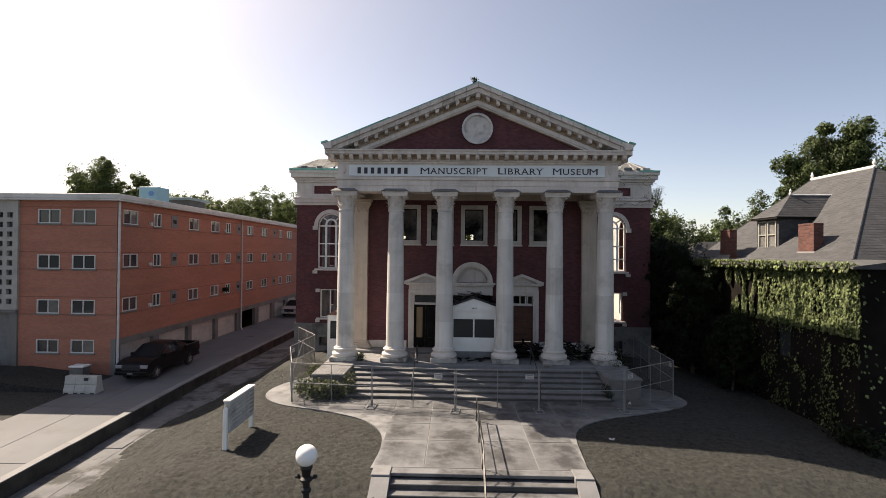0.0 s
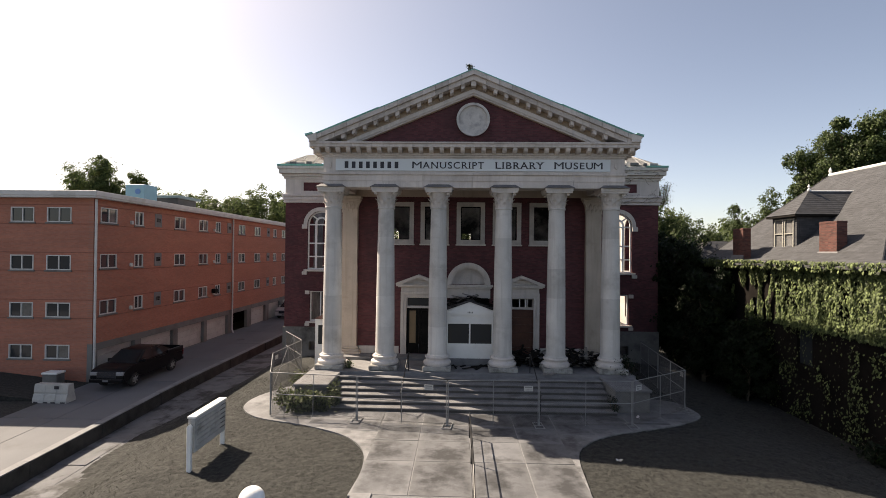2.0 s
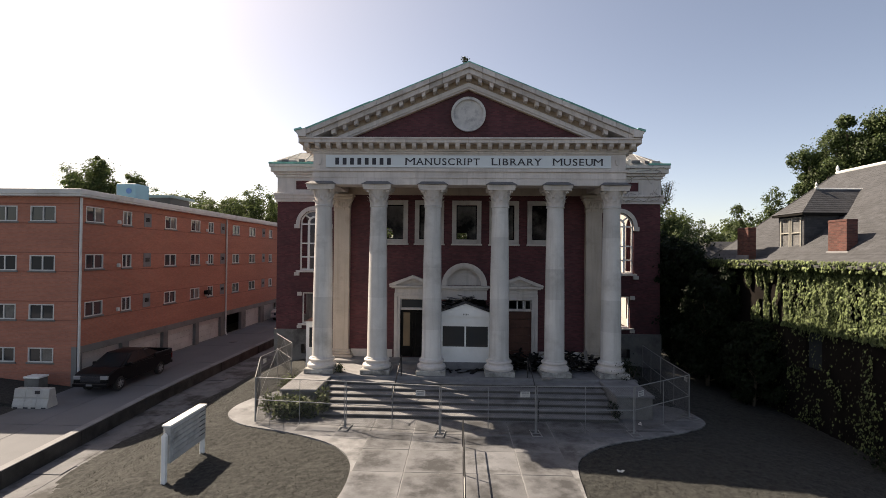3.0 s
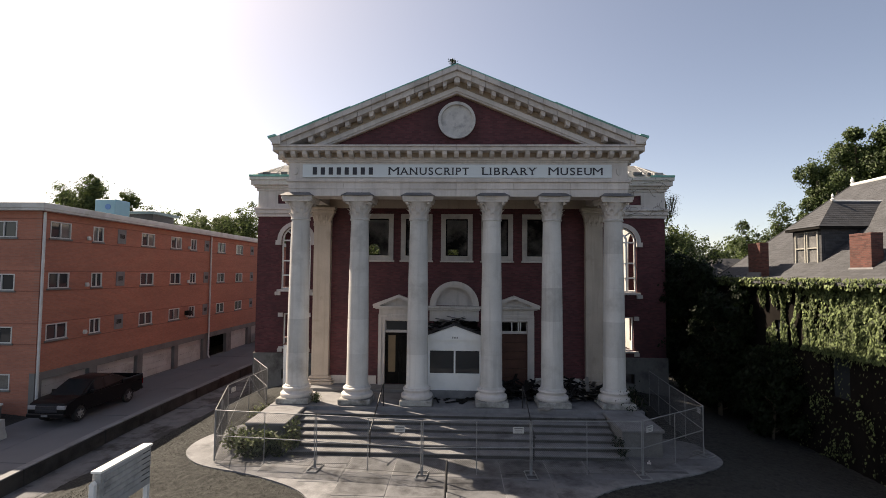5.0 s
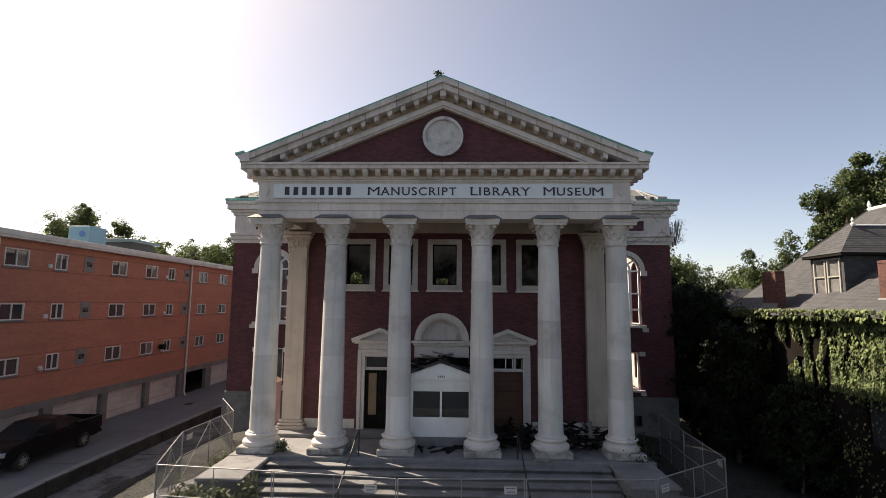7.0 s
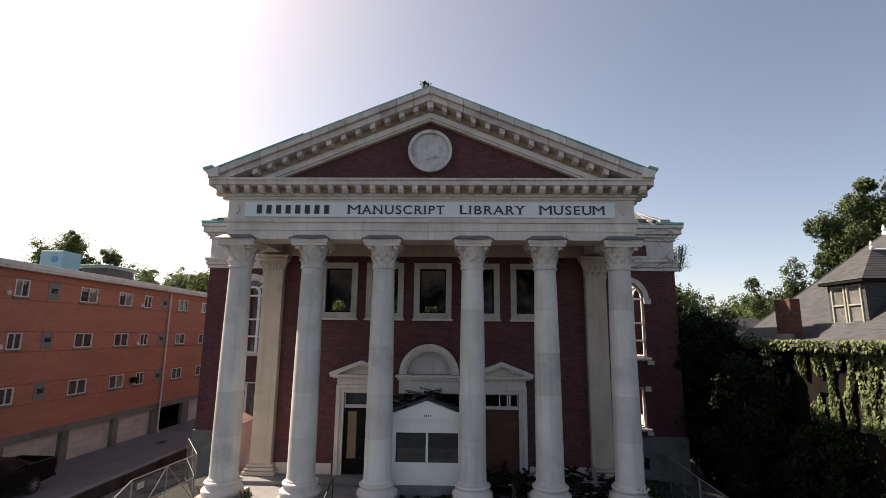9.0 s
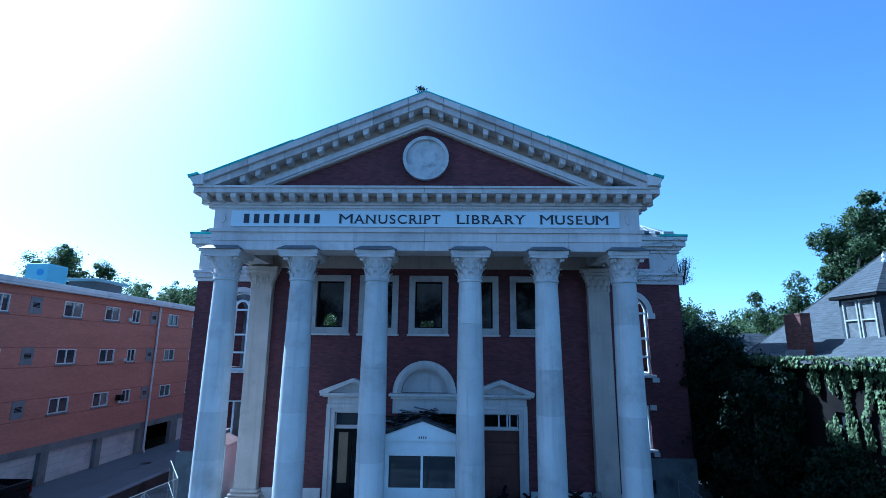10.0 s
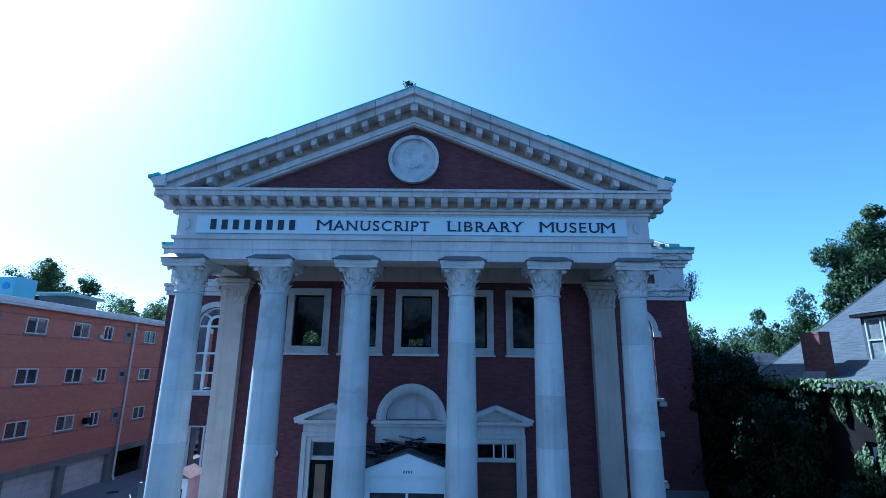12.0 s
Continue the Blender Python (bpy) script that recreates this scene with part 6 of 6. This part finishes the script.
ub = thing("utility_box", "grey metal utility cabinet with a pale lid", "utility box", (-23.7, 29.2, -1.5))
bm = B()
box(bm, -0.42, 0.42, -0.3, 0.3, 0, 0.62, 0.02)
part("cabinet", bm, GARAGE_STONE, ub)
bm = B()
box(bm, -0.46, 0.46, -0.34, 0.34, 0.62, 0.72, 0.02)
part("lid", bm, WHITE, ub)
bm = B()
prism(bm, [(-60, -2.5), (-60, -1.0), (-27.5, -1.1), (-24.4, -1.42), (-22.22, -1.63), (-22.22, -2.5)], "y", 26.9, 30.1)
box(bm, -60, -22.22, 22.62, 26.9, -2.5, -1.68)
tagged(part("lawn_strip", tilted(bm), LAWN), "shaded grass strip before the apartment block", "lawn", kind="structure")


bm = B()
lathe(bm, [(0.36, 0.0), (0.36, 0.012), (0.33, 0.016)], 24)
cover = tagged(part("manhole_cover", bm, BLACK_METAL), "dark round iron cover set in the driveway", "manhole")
cover.location = (-19.8, 44.6, -1.602)

# ---- pickups ----
def pickup(name, label, m, paint):
    t = thing(name, label, "pickup truck")
    t.matrix_basis = m

    def arch(y):
        return [(y - 0.46, 0.42)] + [(y + 0.46 * math.cos(a), 0.42 + 0.46 * math.sin(a)) for a in [math.pi - k * math.pi / 8 for k in range(1, 8)]] + [(y + 0.46, 0.42)]
    low = [(0.06, 0.42)] + arch(1.02) + arch(4.72) + [(5.75, 0.46)]
    top = [(5.92, 0.58), (5.94, 1.12), (4.18, 1.12), (4.10, 1.28), (1.3, 1.25), (0.7, 1.22), (0.3, 1.16), (0.10, 1.07), (0.02, 0.94), (0.0, 0.62)]
    bm = B()
    prism(bm, low + top, "x", -0.97, 0.97)
    bmesh.ops.bevel(bm, geom=[e for e in bm.edges if abs(e.verts[0].co.x - e.verts[1].co.x) < 1e-4], offset=0.07, segments=3, affect="EDGES")
    part("body", bm, paint, t, smooth=True)
    for x0, x1, y0, y1 in ((-0.97, -0.87, 4.15, 5.94), (0.87, 0.97, 4.15, 5.94), (-0.87, 0.87, 5.86, 5.94)):
        bm = B()
        box(bm, x0, x1, y0, y1, 1.10, 1.43, 0.03)
        part("bed_side", bm, paint, t)
    lo = [(-0.95, 1.10, 1.21), (0.95, 1.10, 1.21), (0.95, 4.85, 1.36), (-0.95, 4.85, 1.36)]
    hi = [(-0.72, 2.20, 1.86), (0.72, 2.20, 1.86), (0.74, 3.70, 1.88), (-0.74, 3.70, 1.88)]
    bm = B()
    a, b = [bm.verts.new(c) for c in lo], [bm.verts.new(c) for c in hi]
    bm.faces.new(b)
    bm.faces.new(a[::-1])
    for i in range(4):
        bm.faces.new((a[i], a[(i + 1) % 4], b[(i + 1) % 4], b[i]))
    bmesh.ops.bevel(bm, geom=bm.edges[:], offset=0.09, segments=3, affect="EDGES")
    part("cab", bm, paint, t, smooth=True)

    def pane(nm, c, out):
        c = [Vector(p) for p in c]
        mid = sum(c, Vector()) / 4
        bm = B()
        f1 = [bm.verts.new(mid + (p - mid) * 0.9 + Vector(out) * 0.012) for p in c]
        bm.faces.new(f1)
        bmesh.ops.solidify(bm, geom=bm.faces[:], thickness=0.01)
        part(nm, bm, GLASS, t)
    pane("windscreen", (lo[0], lo[1], hi[1], hi[0]), (0, -1, 1))
    pane("rear_window", (lo[3], lo[2], hi[2], hi[3]), (0, 1, 0.2))
    for s in (0, 1):
        i, j = (1, 2) if s else (0, 3)
        l0, l1, h0, h1 = Vector(lo[i]), Vector(lo[j]), Vector(hi[i]), Vector(hi[j])
        l0.z += 0.03
        for u0, u1 in ((0.05, 0.40), (0.42, 0.72)):
            pane("side_window", (l0.lerp(l1, u0), l0.lerp(l1, u1), h0.lerp(h1, u1), h0.lerp(h1, u0)), (1 if s else -1, 0, 0.3))
    for y in (1.02, 4.72):
        for s in (-1, 1):
            w = new("wheel")
            w.parent, w.matrix_basis = t, pose(s * 0.84, y, 0.385, 0, 90, 0)
            bm = B()
            lathe(bm, [(0.24, -0.12), (0.35, -0.13), (0.385, -0.09), (0.385, 0.09), (0.35, 0.13), (0.24, 0.12)], 28)
            part("tyre", bm, TYRE, w)
            bm = B()
            lathe(bm, [(0.06, -0.135), (0.22, -0.11), (0.245, -0.125), (0.245, 0.125), (0.22, 0.11), (0.06, 0.135)], 20)
            for k in range(6):
                a = k * math.pi / 3
                rod(bm, (0.05 * math.cos(a), 0.05 * math.sin(a), s * 0.125), (0.22 * math.cos(a), 0.22 * math.sin(a), s * 0.125), 0.03, 5)
            part("rim", bm, GALV, w)
    bm = B()
    box(bm, -0.55, 0.55, -0.015, 0.03, 0.66, 0.98, 0.01)
    gr = part("grille", bm, LETTER, t)
    bm = B()
    for z in (0.72, 0.82, 0.92):
        box(bm, -0.54, 0.54, -0.03, -0.015, z - 0.012, z + 0.012)
    part("grille_bar", bm, BLACK_METAL, gr)
    for s in (-1, 1):
        bm = B()
        box(bm, *sorted((s * 0.52, s * 0.95)), -0.012, 0.26, 0.80, 1.0, 0.03)
        part("headlight", bm, surface("headlamp_glass", (0.28, 0.28, 0.29), 0.15, 0.05, 3, 20, 0) if "headlamp_glass" not in bpy.data.materials else bpy.data.materials["headlamp_glass"], t)
        bm = B()
        box(bm, *sorted((s * 0.86, s * 0.975)), 5.88, 5.955, 0.82, 1.2, 0.01)
        part("tail_light", bm, surface("tail_lens", (0.2, 0.01, 0.01), 0.2, 0.05, 3, 20, 0) if "tail_lens" not in bpy.data.materials else bpy.data.materials["tail_lens"], t)
        bm = B()
        box(bm, *sorted((s * 0.95, s * 1.14)), 1.62, 1.74, 1.22, 1.42, 0.03)
        part("mirror", bm, paint, t)
        for y in (2.3, 3.2):
            bm = B()
            box(bm, *sorted((s * 0.968, s * 0.99)), y, y + 0.18, 1.02, 1.06, 0.006)
            part("door_handle", bm, paint, t)
    bm = B()
    box(bm, -0.96, 0.96, -0.08, 0.12, 0.42, 0.62, 0.04)
    part("front_bumper", bm, paint, t)
    bm = B()
    box(bm, -0.95, 0.95, 5.90, 6.05, 0.48, 0.66, 0.03)
    part("rear_bumper", bm, BLACK_METAL, t)
    bm = B()
    box(bm, -0.16, 0.16, -0.095, -0.08, 0.48, 0.58)
    part("plate_bar", bm, GALV_DULL, t)
    return t


TYRE = surface("tyre_rubber", (0.02, 0.02, 0.02), 0.8, 0.2, 5, 40, 0.2)
BLACKPAINT = surface("black_car_paint", (0.008, 0.008, 0.009), 0.3, 0.1, 2, 60, 0.0, spec=0.15)
SILVER = surface("silver_car_paint", (0.45, 0.45, 0.46), 0.3, 0.05, 2, 60, 0.0, metal=0.3)
pickup("pickup_truck", "black crew-cab pickup parked by the garages", pose(-20.15, 28.55, -1.6), BLACKPAINT)
pickup("pickup_truck", "silver pickup parked far down the driveway", pose(-20.6, 57.5, -1.6), SILVER)

# ---- white side entrance ----
se = thing("side_entrance", "small white glazed entrance hut beside the porch", "entrance hut", (-8.42, 29.9, 0))
bm = B()
pierced(bm, -0.45, 0.45, -0.7, 2.35, 0.0, 0.08, [(-0.28, 0.28, 0.9, 2.0)])
box(bm, -0.45, -0.37, 0.08, 1.2, -0.7, 2.35)
box(bm, 0.37, 0.45, 0.08, 1.2, -0.7, 2.35)
part("hut_wall", bm, WHITE, se)
bm = B()
prism(bm, [(-0.55, 2.35), (0.55, 2.35), (0.0, 2.62)], "y", -0.08, 1.25)
part("hut_roof", bm, surface("rusty_sheet", (0.16, 0.085, 0.07), 0.8, 0.3, 2, 20, 0.2), se)
bm = B()
box(bm, -0.28, 0.28, 0.03, 0.04, 0.9, 2.0)
part("pane", bm, GLASS, se)


# ---- shrubs, weeds ----
def shrub(name, label, at, rx, ry, rz, leaves, size, seed, material, stems=8):
    r = random.Random(seed)
    t = thing(name, label, "shrub", at)
    bm = B()
    tips = []
    for k in range(stems):
        a = r.uniform(0, 6.283)
        q = Vector((rx * 0.8 * math.cos(a) * r.uniform(0.3, 1), ry * 0.8 * math.sin(a) * r.uniform(0.3, 1), rz * r.uniform(0.5, 1.0)))
        rod(bm, (0.3 * q.x, 0.3 * q.y, -0.1), q, 0.012, 4)
        tips.append(q)
    part("stem", bm, BARK, t)
    verts, faces = [], []
    for k in range(leaves):
        q = r.choice(tips)
        p = Vector((q.x * r.uniform(0.3, 1.1), q.y * r.uniform(0.3, 1.1), q.z * r.uniform(0.05, 1.05))) + Vector((r.gauss(0, rx * 0.18), r.gauss(0, ry * 0.18), r.gauss(0, rz * 0.10)))
        p.z = max(p.z, 0.03)
        n = Vector((r.uniform(-1, 1), r.uniform(-1, 1), r.uniform(0.1, 1.2))).normalized()
        u = n.orthogonal().normalized()
        v = n.cross(u)
        a = r.uniform(0, 6.283)
        u, v = u * math.cos(a) + v * math.sin(a), v * math.cos(a) - u * math.sin(a)
        s = size * r.uniform(0.6, 1.3)
        i = len(verts)
        verts += [p - u * s, p - v * s * 0.45 + n * s * 0.12, p + u * s, p + v * s * 0.45 + n * s * 0.12]
        faces.append((i, i + 1, i + 2, i + 3))
    me = bpy.data.meshes.new("foliage")
    me.from_pydata(verts, [], faces)
    me.materials.append(material)
    ob = new("foliage", me)
    ob.parent = t
    return t


WEED = leafy("weed_leaf", (0.014, 0.024, 0.008), (0.17, 0.20, 0.10))
shrub("shrub", "sprawling leafy weeds round the stone pedestal", (-7.2, 22.75, WALK), 1.35, 0.6, 0.85, 1250, 0.105, 31, WEED, 18)
shrub("shrub", "leafy weeds beside the pedestal and steps", (-6.05, 23.2, WALK + 0.1), 0.45, 0.6, 1.0, 420, 0.085, 32, WEED, 10)
shrub("shrub", "leafy weeds beside the stone pedestal", (-8.3, 23.6, WALK), 0.5, 1.1, 0.8, 500, 0.07, 33, WEED, 12)
shrub("shrub", "weeds at the foot of the outer column", (-6.1, 26.3, FLOOR), 0.35, 0.3, 0.4, 150, 0.06, 34, WEED, 6)
shrub("shrub", "dry weeds by the wire fence", (-9.0, 27.6, -0.66), 0.5, 1.6, 0.6, 350, 0.07, 35, WEED, 12)
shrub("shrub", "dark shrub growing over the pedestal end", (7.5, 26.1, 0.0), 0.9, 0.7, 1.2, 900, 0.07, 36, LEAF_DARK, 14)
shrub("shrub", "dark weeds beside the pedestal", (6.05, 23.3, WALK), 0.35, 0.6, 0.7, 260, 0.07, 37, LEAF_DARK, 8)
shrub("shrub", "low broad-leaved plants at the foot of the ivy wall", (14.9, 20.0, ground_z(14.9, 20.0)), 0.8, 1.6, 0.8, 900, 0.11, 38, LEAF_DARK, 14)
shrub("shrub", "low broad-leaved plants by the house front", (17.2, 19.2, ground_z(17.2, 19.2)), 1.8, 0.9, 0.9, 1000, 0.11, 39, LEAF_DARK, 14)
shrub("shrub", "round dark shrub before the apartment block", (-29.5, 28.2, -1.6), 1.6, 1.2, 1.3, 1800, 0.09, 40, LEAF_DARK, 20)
shrub("shrub", "wild sapling rooted in the stone string course", (13.45, 36.2, 9.8), 0.9, 0.8, 1.5, 1300, 0.04, 41, TREE_NEAR, 26)
shrub("shrub", "small weed on the gable tip", (-0.22, 25.55, 15.1), 0.36, 0.18, 0.42, 90, 0.06, 42, LEAF_DARK, 7)

# dry creeper over the wing cornice
r = random.Random(61)
bm = B()
for k in range(46):
    x, z = r.uniform(7.9, 12.8), r.choice((9.75, 10.0, 11.3, 11.6, 11.85))
    a = r.uniform(-0.5, 0.5) + r.choice((0, math.pi, math.pi / 2))
    for step in range(r.randrange(4, 10)):
        q = (x + 0.16 * math.cos(a), z + 0.10 * math.sin(a))
        y0, y1 = [WING_Y - (0.25 if v < 10.12 else 0.05 if v < 11.15 else 0.14 if v < 11.32 else 0.24 if v < 11.48 else 0.40 if v < 11.78 else 0.48) for v in (z, q[1])]
        if not (7.8 < q[0] < 13.0 and 9.55 < q[1] < 12.0):
            break
        rod(bm, (x, y0, z), (q[0], y1, q[1]), 0.009, 4)
        x, z = q
        a += r.uniform(-0.7, 0.7)
tagged(part("creeper", bm, BARK), "dry leafless creeper strands over the stone cornice", "creeper", kind="stuff")

# ---- debris on the porch ----
r = random.Random(52)
CHARPALE = surface("weathered_board", (0.22, 0.20, 0.18), 0.85, 0.3, 2, 20, 0.3)
for x0, x1, y0, y1, n, pale in ((2.0, 4.0, 27.0, 28.9, 70, 0.12), (5.0, 6.6, 26.9, 28.8, 70, 0.2), (-1.0, 1.0, 26.6, 27.1, 8, 0.0), (3.4, 4.9, 25.7, 26.1, 3, 1.0)):
    for k in range(n):
        l, w = r.uniform(0.2, 0.8), r.uniform(0.025, 0.09)
        lift = r.uniform(0.03, 0.6) if n > 10 else 0.04
        bm = B()
        box(bm, -l, l, -w, w, -0.018, 0.018, 0.004)
        ob = part("charred_board", bm, CHARPALE if r.random() < pale else DARK)
        tilt = min(50, 60 * lift)
        ob.matrix_basis = pose(r.uniform(x0, x1), r.uniform(y0, y1), FLOOR + lift, r.uniform(-20, 20), r.uniform(-tilt, tilt), r.uniform(0, 180))
        tagged(ob, "burnt timber board lying on the porch" if ob.data.materials[0] == DARK else "pale broken board lying on the porch", "board", "porch debris")
for x, y, a in ((4.75, 18.35, 20), (6.9, 22.6, 70)):
    bm = B()
    r2 = random.Random(int(x * 10))
    vs = [[bm.verts.new((0.09 * (i - 1.5) + r2.uniform(-0.04, 0.04), 0.05 * (j - 1) + r2.uniform(-0.03, 0.03), 0.02 + r2.uniform(0, 0.08))) for i in range(4)] for j in range(3)]
    for j in range(2):
        for i in range(3):
            bm.faces.new((vs[j][i], vs[j][i + 1], vs[j + 1][i + 1], vs[j + 1][i]))
    bmesh.ops.solidify(bm, geom=bm.faces[:], thickness=0.004)
    ob = tagged(part("paper_litter", bm, WHITE), "crumpled white paper lying on the ground", "litter")
    ob.matrix_basis = pose(x, y, (ground_z(x, y) if y < 20 else WALK) + 0.02, 0, 0, a)

# wall lanterns by the doors
for x in (-4.75, 4.95):
    wl = thing("wall_lamp", "small white globe wall lamp on the brick", "lamp", (x, WALL_Y, 3.35), group="porch wall lamps")
    bm = B()
    box(bm, -0.05, 0.05, -0.06, 0.0, -0.25, 0.05, 0.01)
    rod(bm, (0, -0.05, -0.2), (0, -0.2, -0.16), 0.015, 6)
    part("bracket", bm, BLACK_METAL, wl)
    bm = B()
    bmesh.ops.create_uvsphere(bm, u_segments=16, v_segments=10, radius=0.14, matrix=Matrix.Translation((0, -0.2, -0.02)))
    part("globe", bm, bpy.data.materials["white_globe"], wl, smooth=True)

# ---- grass ----
def inside(x, y, poly):
    hit = False
    for (x0, y0), (x1, y1) in zip(poly, poly[1:] + poly[:1]):
        if (y0 > y) != (y1 > y) and x < (x1 - x0) * (y - y0) / (y1 - y0) + x0:
            hit = not hit
    return hit


r = random.Random(77)
verts, faces = [], []
for k in range(140000):
    if r.random() < 0.62:
        x, y = r.uniform(-14.2, -2.9), r.uniform(8.0, 30.0)
    else:
        x, y = r.uniform(2.6, 15.0), r.uniform(8.0, 26.0)
    if inside(x, y, outline) or (-3.68 < x < 3.22 and y < 15.8) or (abs(x) < 8.0 and y > 22.8):
        continue
    if noise.noise(Vector((x * 1.3, y * 1.3, 5.0))) < -0.25 and r.random() < 0.6:
        continue
    z = ground_z(x, y) + tussock(x, y)
    h = r.uniform(0.015, 0.045)
    a = r.uniform(0, 6.283)
    c, s = math.cos(a) * 0.012, math.sin(a) * 0.012
    dx, dy = r.uniform(-0.05, 0.05), r.uniform(-0.05, 0.05)
    i = len(verts)
    verts += [(x - c, y - s, z - 0.03), (x + c, y + s, z - 0.03), (x + dx, y + dy, z + h)]
    faces.append((i, i + 1, i + 2))
me = bpy.data.meshes.new("grass")
me.from_pydata(verts, [], faces)
me.materials.append(leafy("grass_blade", (0.013, 0.0138, 0.012), (0.064, 0.066, 0.057), 0.7, 0.5))
tagged(new("grass", me), "short dry mown grass blades over the lawn", "grass", kind="stuff")
